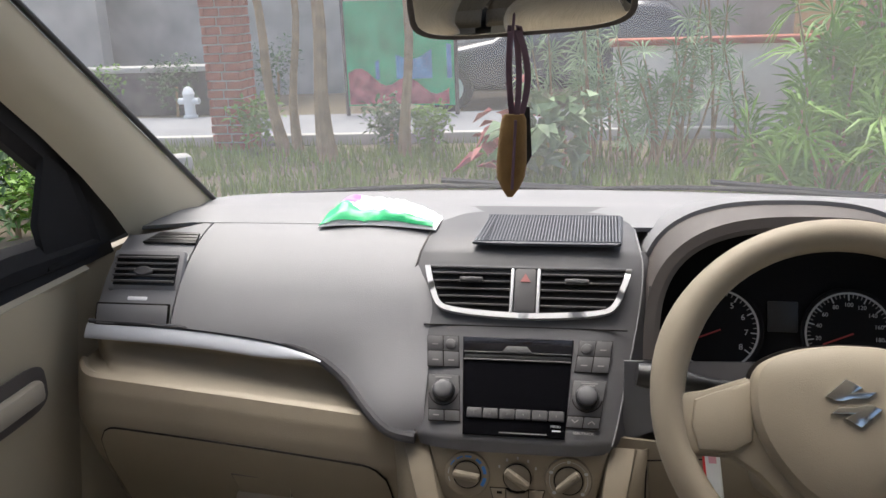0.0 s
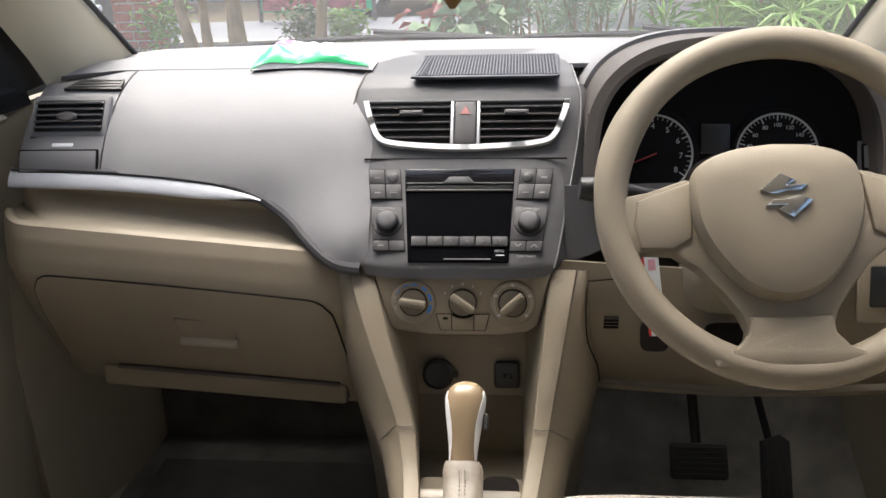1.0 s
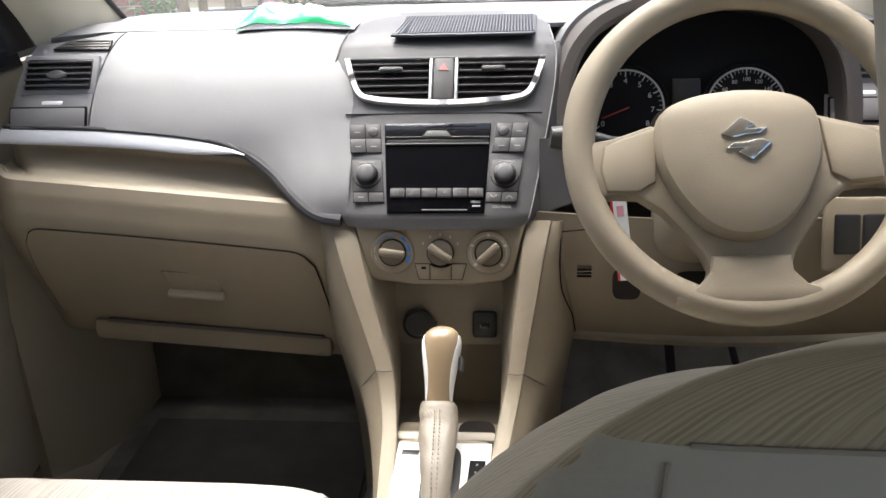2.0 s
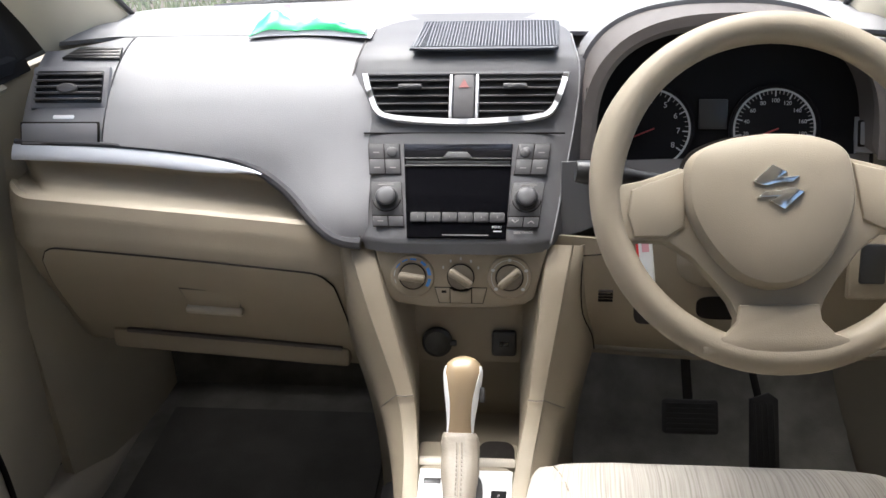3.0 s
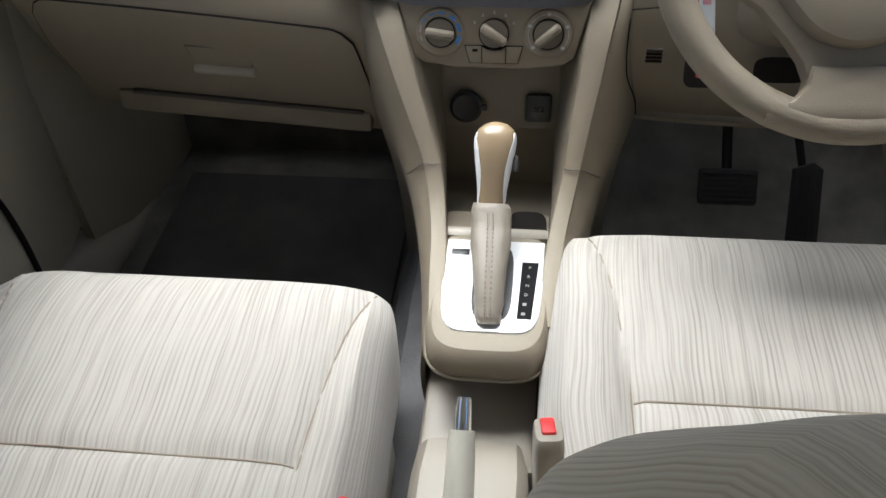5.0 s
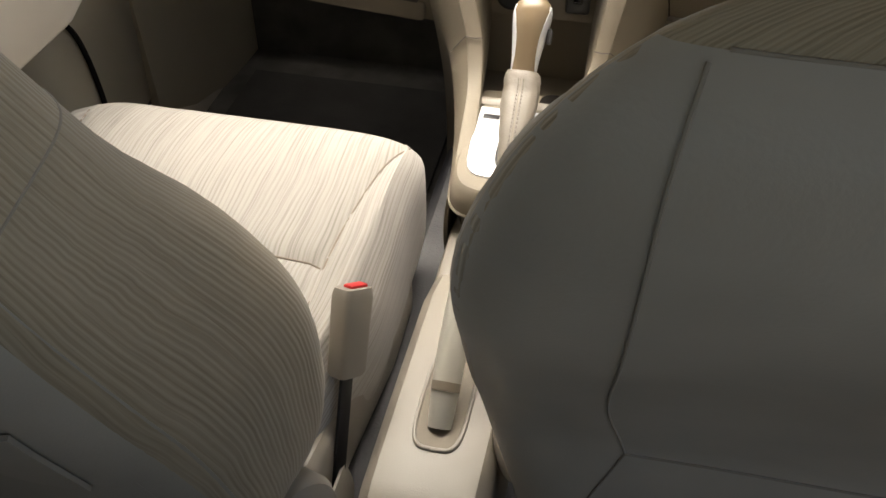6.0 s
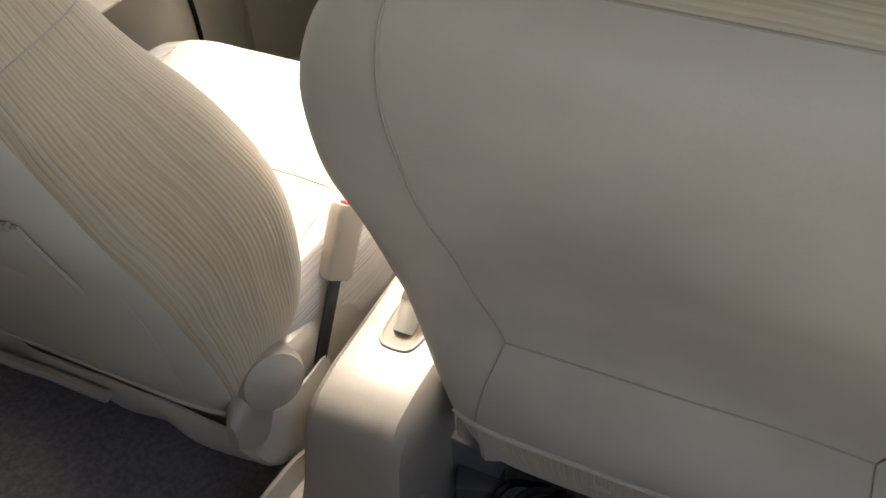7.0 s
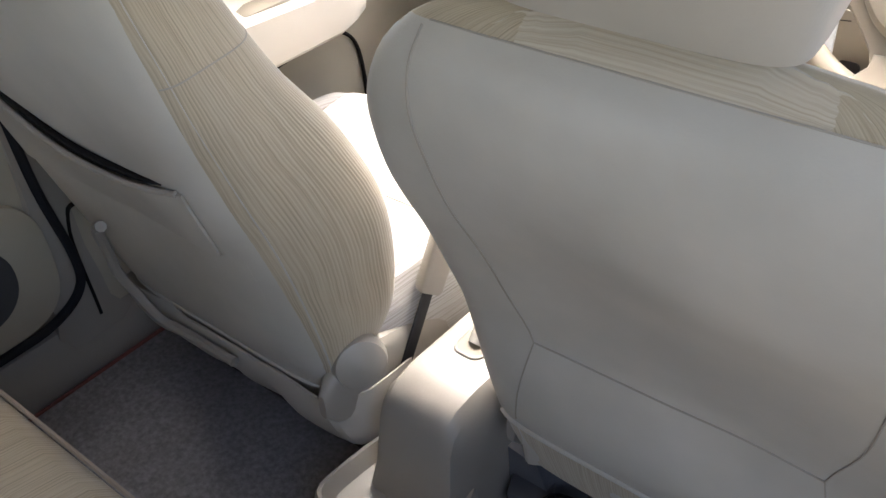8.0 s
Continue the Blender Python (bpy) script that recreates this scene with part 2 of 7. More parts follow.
def rbox(size, m, bevel=0.003, bm=None, segments=2):
    """A box with rounded edges, centred on the pose m."""
    bm = bm or bmesh.new()
    r = bmesh.ops.create_cube(bm, size=1.0)
    bmesh.ops.scale(bm, vec=size, verts=r["verts"])
    if bevel:
        edges = list({e for v in r["verts"] for e in v.link_edges})
        g = bmesh.ops.bevel(bm, geom=edges, offset=min(bevel, min(size) * 0.45), segments=segments, affect="EDGES", profile=0.5)
        verts = list({v for f in g["faces"] for v in f.verts} | {v for v in r["verts"] if v.is_valid})
        linked = set(verts)
        stack = list(verts)
        while stack:
            for e in stack.pop().link_edges:
                for w in e.verts:
                    if w not in linked:
                        linked.add(w)
                        stack.append(w)
        verts = list(linked)
    else:
        verts = r["verts"]
    bmesh.ops.transform(bm, matrix=m, verts=verts)
    return bm


def ring_of(cx, cy, rx, ry, n=24, power=2.0):
    out = []
    for i in range(n):
        a = 2 * math.pi * i / n
        c, s = math.cos(a), math.sin(a)
        out.append((cx + rx * math.copysign(abs(c) ** (2 / power), c), cy + ry * math.copysign(abs(s) ** (2 / power), s)))
    return out


def disc(profile, m, n=28, bm=None, caps=True):
    """A turned body: rows of (radius, height) about the local z of the pose m."""
    rings = [[m @ Vector((r * math.cos(2 * math.pi * i / n), r * math.sin(2 * math.pi * i / n), h)) for i in range(n)] for r, h in profile]
    return loft(rings, caps=caps, bm=bm)


def tube(path, radius, n=8, bm=None):
    """A round bar along a path; radius is one number or one for each point."""
    path = [Vector(p) for p in path]
    rings = []
    for i, p in enumerate(path):
        d = (path[min(i + 1, len(path) - 1)] - path[max(i - 1, 0)]).normalized()
        side = d.orthogonal().normalized() if i == 0 else (side - side.dot(d) * d).normalized()
        up = d.cross(side)
        r = radius[i] if isinstance(radius, (list, tuple)) else radius
        rings.append([p + r * (math.cos(2 * math.pi * k / n) * side + math.sin(2 * math.pi * k / n) * up) for k in range(n)])
    return loft(rings, bm=bm)


def prism(outline, m, thick, bevel=0.0, bm=None):
    """A flat plate of the given outline in the local xy of m, from local z 0 to thick."""
    bm = bm or bmesh.new()
    vs = [bm.verts.new(m @ Vector((x, y, 0))) for x, y in outline]
    f = bm.faces.new(vs)
    g = bmesh.ops.extrude_face_region(bm, geom=[f])
    top = [v for v in g["geom"] if isinstance(v, bmesh.types.BMVert)]
    bmesh.ops.translate(bm, vec=m.to_3x3() @ Vector((0, 0, thick)), verts=top)
    if bevel:
        tops = [f2 for f2 in g["geom"] if isinstance(f2, bmesh.types.BMFace)]
        edges = [e for f2 in tops for e in f2.edges]
        bmesh.ops.bevel(bm, geom=edges, offset=bevel, segments=2, affect="EDGES", profile=0.5)
    return bm


def curve_through(points, n):
    """A smooth line through the points (Catmull-Rom)."""
    p = [Vector(q) for q in points]
    p = [2 * p[0] - p[1]] + p + [2 * p[-1] - p[-2]]
    out = []
    seg = len(p) - 3
    for k in range(n + 1):
        s = min(k / n * seg, seg - 1e-6)
        i, t = int(s), s - int(s)
        a, b, c, d = p[i : i + 4]
        out.append(0.5 * (2 * b + (c - a) * t + (2 * a - 5 * b + 4 * c - d) * t * t + (3 * b - a - 3 * c + d) * t**3))
    return out


def lettering(text, size, m, material_, parent, label=""):
    cu = bpy.data.curves.new("lettering", "FONT")
    cu.body, cu.size, cu.extrude = text, size, 0.0002
    cu.align_x, cu.align_y = "CENTER", "CENTER"
    cu.materials.append(material_)
    ob = new("lettering", cu)
    ob.matrix_basis = m
    ob.parent = parent
    if parent.type == "EMPTY":
        ob.matrix_parent_inverse = Matrix.Translation(-parent.location)
    if label:
        tagged(ob, label)
    return ob


def plane_at(origin, normal, right=(1, 0, 0)):
    """A pose whose z is the normal and whose x lies along right."""
    z = Vector(normal).normalized()
    x = (Vector(right) - Vector(right).dot(z) * z).normalized()
    y = z.cross(x)
    m = Matrix((x, y, z)).transposed().to_4x4()
    m.translation = origin
    return m


def smooth(x, xs, ys):
    """A smooth curve through the given knots."""
    if x <= xs[0]:
        return ys[0]
    if x >= xs[-1]:
        return ys[-1]
    k = max(i for i in range(len(xs) - 1) if xs[i] <= x)

    def slope(i):
        a, b = max(i - 1, 0), min(i + 1, len(xs) - 1)
        return (ys[b] - ys[a]) / (xs[b] - xs[a])

    h = xs[k + 1] - xs[k]
    t = (x - xs[k]) / h
    return (2 * t**3 - 3 * t**2 + 1) * ys[k] + (t**3 - 2 * t**2 + t) * h * slope(k) + (3 * t**2 - 2 * t**3) * ys[k + 1] + (t**3 - t**2) * h * slope(k + 1)


# ---- car body: floor, pillars, roof, glass ----
FLOOR_Z = 0.02


def glass_base(x):
    return 0.165 - 0.2 * x * x


def glass_point(u, v):
    """The windscreen: u across, v from cowl to roof."""
    half = 0.60 - 0.02 * v
    x = (2 * u - 1) * half
    y0 = glass_base(x * 0.545 / 0.6)
    return Vector((x, y0 + v * (-0.52 - y0), 0.757 - 0.02 * (2 * u - 1) ** 2 * (1 - v) + 0.51 * v + 0.03 * v * (1 - v)))


ws = lone("window_1", sheet(glass_point, 12, 6, 0.004), VEILED, "clear laminated windscreen glass above the dashboard", "windscreen", kind="structure")
ws.visible_shadow = False

lone("floor", rbox((1.46, 3.2, 0.04), pose(0, -0.95, FLOOR_Z - 0.02), 0.0), CARPET, "charcoal carpet covering the car floor", "floor", kind="structure")


def roof_point(u, v):
    x = (2 * u - 1) * 0.58
    y = -0.50 - 2.2 * v
    return Vector((x, y, 1.29 - 0.10 * (2 * u - 1) ** 2 - 0.06 * (2 * v - 1) ** 4))


lone("ceiling", sheet(roof_point, 10, 10, 0.02), HEADLINER, "pale fabric headliner under the roof", "ceiling", kind="structure")

# firewall under the dashboard, sides below the doors, rear wall
lone("wall_front", sheet(lambda u, v: Vector(((2 * u - 1) * 0.70, 0.12 + 0.16 * v**2, FLOOR_Z + 0.65 * v)), 2, 6, 0.03), CARPET,
     "carpeted firewall at the front of the footwells", "firewall", kind="structure")
lone("wall_rear", rbox((1.46, 0.05, 0.8), pose(0, -2.6, 0.42), 0.0), BEIGE, "plain beige trim closing the rear of the cabin", "rear trim", kind="structure")


def pillar(side):
    """A-pillar trim from the cowl up to the roof, with a rounded face."""
    rings = []
    for k in range(-1, 9):
        v = k / 8
        front = Vector((side * (0.545 + 0.03 * v), 0.108 - 0.62 * v, 0.742 + 0.51 * v))
        back = front + Vector((side * 0.056, -0.105 + 0.03 * v - 0.060 * max(0, 1 - v / 0.45) ** 2, -0.022))
        outer = front + Vector((side * 0.075, 0.01, 0.0))
        mid = (front + back) / 2 + Vector((-side * 0.014, -0.012, -0.004))
        rings.append([front, front * 0.6 + mid * 0.4 + Vector((-side * 0.007, 0, 0)), mid, back * 0.6 + mid * 0.4 + Vector((-side * 0.004, 0, 0)), back, outer])
    return loft(rings)


for side in (-1, 1):
    edge = [Vector((side * (0.541 + 0.03 * v), 0.112 - 0.62 * v, 0.743 + 0.51 * v)) for v in [k / 10 for k in range(11)]]
    edge = [Vector((side * 0.520, 0.116, 0.742)), Vector((side * 0.534, 0.113, 0.7425))] + edge
    part("black_edge", tube(edge, 0.0045, 8), BLACK, ws, "black printed edge of the glass")
for side in (-1, 1):
    lone("pillar_trim", pillar(side), PILLAR_BEIGE, "beige moulded plastic trim on the windscreen pillar", "pillar trim", "windscreen pillars", "structure")

# ---- dashboard ----
dash = thing("dashboard", "two-tone grey and beige moulded plastic dashboard below the windscreen", "dashboard", (0, -0.2, 0.4))


def pad_y(z):
    """How far back the grey pad's face lies at a height."""
    return smooth(z, (0.53, 0.58, 0.62, 0.66, 0.70, 0.725, 0.742, 0.753, 0.757), (-0.270, -0.257, -0.240, -0.219, -0.184, -0.150, -0.115, -0.08, -0.05))


def ease(t):
    t = min(1, max(0, t))
    return t * t * (3 - 2 * t)


def pad_depth(x, z):
    """The pad's face with the lower corner beside the stack drawn out towards the seats."""
    return pad_y(z) - 0.034 * ease((x + 0.26) / 0.12) * ease((0.67 - z) / 0.10)


def base_z(x):
    return 0.652 - 0.095 * (x + 0.583)


def trim_z(x):
    """The pad's lower edge: gently falling along the trim, then sweeping down to the stack."""
    return smooth(x, (-0.60, -0.45, -0.35, -0.287, -0.252, -0.217, -0.187, -0.157, -0.12), (0.661, 0.656, 0.648, 0.638, 0.627, 0.607, 0.584, 0.566, 0.560))


def pad_point(u, v):
    x = -0.470 + u * 0.355
    z0 = trim_z(x)
    z = 0.757 - (0.757 - z0) * (v**1.35)
    return Vector((x, pad_depth(x, z) + 0.004 * max(0, 1 - u * 12) + 0.006 * max(0, u - 0.9) * 10, z))


part("upper_pad", sheet(pad_point, 40, 22, -0.008), DASH_GREY, dash, "smooth warm-grey passenger side pad")


def vent_module(side):
    def pt(u, v):
        x = side * (0.473 + 0.118 * u)
        z = 0.757 - 0.012 * u - (0.757 - 0.012 * u - (0.648 if side > 0 else trim_z(-abs(x)))) * (v**1.2)
        return Vector((x, pad_y(z) + 0.006 + 0.03 * max(0, u - 0.75) ** 1.5 * 4, z))

    return sheet(pt, 10, 16, -0.008 if side < 0 else 0.008)


part("vent_panel", vent_module(-1), DASH_GREY, dash)
part("vent_panel", vent_module(1), DASH_GREY, dash)


def top_point(u, v):
    x = (2 * u - 1) * 0.605
    y0, y1 = -0.056, glass_base(x) + 0.004
    return Vector((x, y0 + (y1 - y0) * v, 0.757 + 0.006 * math.sin(min(1, v * 1.6) * 3.1) + 0.002 * v - 0.02 * max(0, abs(x) - 0.5) * 4))


part("top_panel", sheet(top_point, 24, 8, -0.006), DASH_GREY, dash, "flat grey shelf under the windscreen")

# silver trim strip along the pad's lower edge
strip = []
for k in range(41):
    x = -0.592 + k / 40 * 0.336
    z = trim_z(x) - 0.003
    h = 0.0092 * max(0.05, 1 - max(0, (k - 27) / 13) ** 2.2)
    y = pad_y(z) - 0.001
    strip.append([(x, y + 0.0045 * c + 0.0065 * h / 0.0092 * q, z - h + h * q) for c, q in ring_of(0, 0, 1, 1, 20, 2.2)])
part("trim_strip", loft(strip), SILVER, dash, "satin silver trim strip")
xs_e = [-0.59 + 0.465 * k / 44 for k in range(45)]
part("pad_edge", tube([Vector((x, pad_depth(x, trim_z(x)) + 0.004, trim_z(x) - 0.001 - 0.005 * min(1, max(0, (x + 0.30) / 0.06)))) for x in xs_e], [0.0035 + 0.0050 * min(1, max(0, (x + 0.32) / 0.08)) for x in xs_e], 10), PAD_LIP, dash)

# beige lower dash with an open shelf and a rolled lip, passenger side
LOW = ((-0.224, -0.012), (-0.214, -0.013), (-0.215, -0.018), (-0.224, -0.029), (-0.238, -0.040), (-0.258, -0.047), (-0.268, -0.041), (-0.276, -0.044), (-0.284, -0.060), (-0.291, -0.085), (-0.294, -0.106),
       (-0.272, -0.165), (-0.247, -0.215), (-0.225, -0.262), (-0.208, -0.300))


def low_point(u, v):
    x = -0.600 + 0.475 * u
    s = v * (len(LOW) - 1)
    i = min(int(s), len(LOW) - 2)
    t = s - i
    y = LOW[i][0] * (1 - t) + LOW[i + 1][0] * t
    dz = LOW[i][1] * (1 - t) + LOW[i + 1][1] * t
    if i < 6:
        end = min(1, max(0, (u - 0.80) / 0.10)) ** 2
        left = max(0, min(1, 1 - (u - 0.065) / 0.045)) ** 0.7
        y += (-0.230 - y) * max(end, left) * (i < 5)
        dz += (-0.041 - dz) * 0.8 * end
    z = base_z(x) + dz
    q = min(1, max(0, (u - 0.865) / 0.07))
    y += 0.010 * q * q * (3 - 2 * q) * max(0, min(1, (12.0 - s) / 3.0))
    y += 0.04 * max(0, 1 - u / 0.1) ** 2
    return Vector((x, y, z))


part("lower_panel", sheet(low_point, 48, 70, -0.006), BEIGE, dash, "beige lower dash with an open shelf")

# glove box lid with rounded corners, a little proud of the panel
def lid_point(u, v):
    e = max(0.0, abs(2 * u - 1) - 0.80) / 0.20
    v = v + (1 - v) * 0.16 * e**3
    return low_point(0.092 + 0.838 * u + 0.03 * (1 - v) ** 3 * (1 if u < 0.5 else -1) * e, (9.85 + 3.0 * v) / 14) + Vector((0, -0.004, 0.002 * math.sin(u * 3.14)))


glove = part("glovebox_lid", sheet(lid_point, 40, 14, 0.006), BEIGE, dash, "beige glovebox lid")
gap = [lid_point(0, 1 - k / 14) for k in range(14)] + [lid_point(k / 40, 0) for k in range(41)] + [lid_point(1, (k + 1) / 14) for k in range(14)]
part("lid_gap", tube([p + Vector((0, 0.0015, 0.0005)) for p in gap], 0.0016, 6), GAP, glove)
gm = plane_at(low_point(0.555, 11.16 / 14) + Vector((0, -0.0055, 0)), (0, -0.93, -0.36)) @ pose(0, 0, 0, 0, 0, -5)
# dark plate stands in for the shade in the handle's recess
part("handle_recess", prism([(-0.0425, 0.0205), (0.0392, 0.0205), (0.036, -0.016), (-0.034, -0.016)], gm @ pose(0, 0, -0.0035), 0.0020, 0.0008), HOOD_BROWN, glove)
part("handle", prism([(-0.0415, 0.0195), (0.0385, 0.0195), (0.035, -0.012), (-0.033, -0.012)], gm @ pose(0, 0, -0.0045, -5), 0.005, 0.0015), BEIGE, glove, "flush beige latch handle")
# lip paler than the lid: the highlight on it is in its colour
part("handle_lip", rbox((0.078, 0.010, 0.012), gm @ pose(0.001, -0.0165, 0.0035, 25), 0.004), BEIGE_LIGHT, glove)
part("lower_tray", rbox((0.350, 0.06, 0.034), pose(-0.343, -0.198, 0.347, 0, 4.5, 0), 0.008), BEIGE, dash)
part("tray_slot", rbox((0.315, 0.008, 0.006), pose(-0.335, -0.2270, 0.364, 0, 4.5, 0), 0.002), HOOD_BROWN, dash)

# driver side: gauge hood
hood_x, hood_w = 0.321, 0.167


def hood_point(u, v):
    a = math.pi * (1.0 - u)
    flare = 1.0 - 0.10 * v
    x = hood_x + hood_w * flare * math.copysign(abs(math.cos(a)) ** 0.75, math.cos(a))
    z = 0.655 + (0.147 - 0.03 * v) * abs(math.sin(a)) ** 0.62
    y = -0.262 + 0.05 * (z - 0.655) / 0.15 + 0.02 * v * 0 + 0.105 * v
    return Vector((x, y, z))


part("gauge_hood", sheet(hood_point, 36, 5, 0.012), HOOD_BROWN, dash, "dark taupe hood over the gauges")


def hood_skin(u, v):
    p = hood_point(u, 0.0)
    q = Vector((hood_x + (p.x - hood_x) * 1.10, 0.02, max(0.70, 0.60 + (p.z - 0.6) * 0.87)))
    return p.lerp(q, v) + Vector((0, 0, 0.012 * math.sin(v * 3.1)))


part("hood_cover", sheet(lambda u, v: hood_skin(u, 0.46 + 0.54 * v), 36, 8, 0.006), DASH_GREY, dash, "grey cover over the gauge hood")
part("hood_lip", sheet(lambda u, v: hood_skin(u, 0.465 * v) + Vector((0, 0, 0.0005)), 36, 4, 0.006), HOOD_BROWN, dash, "dark taupe front lip of the hood")
part("driver_fascia", sheet(lambda u, v: Vector((0.122 + 0.368 * u, -0.246 - 0.024 * v + 0.03 * u, 0.645 * (1 - v) + (0.553 + 0.035 * min(1, u / 0.25)) * v)), 20, 6, -0.006), STACK_GREY, dash)
part("knee_panel", sheet(lambda u, v: Vector((0.115 + 0.485 * u, -0.275 - 0.028 * math.sin(v * 3.0) + 0.055 * v, 0.560 - 0.190 * v - 0.012 * math.sin(u * 3.1))), 20, 14, -0.006), BEIGE, dash,
     "beige knee panel under the steering column")
part("knee_bottom", sheet(lambda u, v: Vector((0.15 + 0.45 * u, -0.224 + 0.10 * v, 0.360 - 0.012 * math.sin(u * 3.1) + 0.004 * v)), 8, 4, 0.006), BEIGE, dash)
edge = [Vector((0.150, -0.281, 0.535)), Vector((0.148, -0.299, 0.50)), Vector((0.152, -0.297, 0.46)), Vector((0.166, -0.280, 0.42)), Vector((0.172, -0.262, 0.385))]
part("panel_gap", tube([Vector((0.215, -0.284, 0.543))] + curve_through(edge, 12), 0.0009, 6), GAP, dash)
for k in range(4):
    part("louvre", rbox((0.018, 0.004, 0.0018), pose(0.178, -0.303, 0.498 - 0.0045 * k, 8), 0.0006), GAP, dash)

# ---- centre stack ----
STACK = plane_at((0, -0.24, 0.634), (0, -0.748, 0.664))
CLIMATE = plane_at((0, -0.305, 0.517), (0, -0.972, 0.235))
STACK_PROFILE = ((0.030, 0.764), (-0.055, 0.762), (-0.110, 0.756), (-0.140, 0.746), (-0.155, 0.733), (-0.200, 0.681), (-0.246, 0.630), (-0.290, 0.580), (-0.303, 0.563), (-0.306, 0.548), (-0.29, 0.542))


def stack_point(u, v):
    s = v * (len(STACK_PROFILE) - 1)
    i = min(int(s), len(STACK_PROFILE) - 2)
    t = s - i
    y = STACK_PROFILE[i][0] * (1 - t) + STACK_PROFILE[i + 1][0] * t
    z = STACK_PROFILE[i][1] * (1 - t) + STACK_PROFILE[i + 1][1] * t
    half = smooth(z, (0.54, 0.60, 0.68, 0.735, 0.77), (0.108, 0.123, 0.141, 0.144, 0.132))
    c = 2 * u - 1
    half += smooth(z, (0.54, 0.60, 0.68, 0.735), (0.008, 0.012, 0.012, 0.0)) if c < 0 else -smooth(z, (0.54, 0.66, 0.70, 0.735), (0.004, 0.004, 0.002, 0.0))
    low = max(0, (0.585 - z) / 0.04)
    return Vector((c * half, y + 0.012 * abs(c) ** 6, z - 0.004 * abs(c) ** 6 + 0.005 * min(1, low) * c**4))


stack = thing("center_stack", "warm-grey centre stack with air vents and a built-in radio", "centre stack", (0, -0.24, 0.55))
part("fascia", sheet(stack_point, 24, 40, -0.010), STACK_GREY, stack, "warm-grey moulded fascia")
for sd in (-1, 1):
    pts = [stack_point(0.5 + sd * 0.5, 0.14 + 0.70 * k / 20) + Vector((sd * 0.001, -0.001, 0.001)) for k in range(21)]
    # right bead paler: the highlight along that edge is put into its colour
    part("edge_bead", tube(pts, 0.0011, 8), HOOD_BROWN if sd < 0 else DASH_GREY, stack)
part("flank", sheet(lambda u, v: stack_point(1.0, 0.30 + 0.62 * v) + Vector((0.0005 + 0.034 * u, 0.004 + 0.040 * u + 0.012 * u * u, -0.004 * u + 0.018 * u * max(0, v - 0.8) * 5)), 6, 24, -0.004), STACK_GREY, stack, "dark grey side of the stack")


part("fascia_seam", rbox((0.252, 0.0016, 0.002), STACK @ pose(0, 0.046, 0.0006), 0.0004), GAP, stack)
# vents: a silver U frame, dark throat, slats, tabs
VT, VB = 0.124, 0.060
outer = [(-0.131, VT), (-0.125, VT - 0.022), (-0.112, VB + 0.012), (-0.092, VB + 0.002), (-0.05, VB - 0.003), (0, VB - 0.005), (0.05, VB - 0.003), (0.092, VB + 0.002), (0.112, VB + 0.012), (0.125, VT - 0.022), (0.131, VT)]
inner = [(-0.124, VT), (-0.119, VT - 0.019), (-0.107, VB + 0.016), (-0.089, VB + 0.008), (-0.05, VB + 0.004), (0, VB + 0.002), (0.05, VB + 0.004), (0.089, VB + 0.008), (0.107, VB + 0.016), (0.119, VT - 0.019), (0.124, VT)]
outer = [(p.x, p.y) for p in curve_through([(x, y, 0) for x, y in outer], 48)]
inner = [(p.x, p.y) for p in curve_through([(x, y, 0) for x, y in inner], 48)]
bm = bmesh.new()
for a, b in zip(range(48), range(1, 49)):
    prism([outer[a], outer[b], inner[b], inner[a]], STACK @ pose(0, 0, 0.001), 0.008, bm=bm)
bmesh.ops.remove_doubles(bm, verts=bm.verts, dist=0.0002)
vent = part("air_vent", bm, VENT_SILVER, stack, "silver U-shaped frame of the air vents")
part("throat", prism(inner, STACK @ pose(0, 0, 0.0005), 0.003), BLACK, vent)
part("top_bar", rbox((0.252, 0.004, 0.007), STACK @ pose(0, VT, 0.004), 0.0012), STACK_GREY, vent)
for sd in (-1, 1):
    for k in range(5):
        y = VT - 0.009 - 0.0105 * k
        far = 0.1205 - 0.0035 * k if k < 4 else 0.100
        part("slat", rbox((far - 0.019, 0.0022, 0.009), STACK @ pose(sd * (0.019 + far) / 2, y, 0.006, 25), 0.0007), SLAT, vent)
    part("slider", rbox((0.030, 0.006, 0.008), STACK @ pose(sd * 0.066 - 0.002, VT - 0.020, 0.012), 0.002), BUTTON, vent)
part("hazard_panel", rbox((0.027, 0.060, 0.008), STACK @ pose(0, 0.092, 0.006), 0.003), BUTTON, vent)
for sd in (-1, 1):
    part("divider", rbox((0.004, 0.060, 0.010), STACK @ pose(sd * 0.0165, 0.092, 0.005), 0.0015), VENT_SILVER, vent)
tri_ = [(-0.0065, -0.005), (0.0065, -0.005), (0, 0.0065)]
part("hazard_mark", prism(tri_, STACK @ pose(0, 0.108, 0.0102), 0.0006), material("faded_red_print", (0.26, 0.085, 0.08), 0.5, stain=0.0), vent)

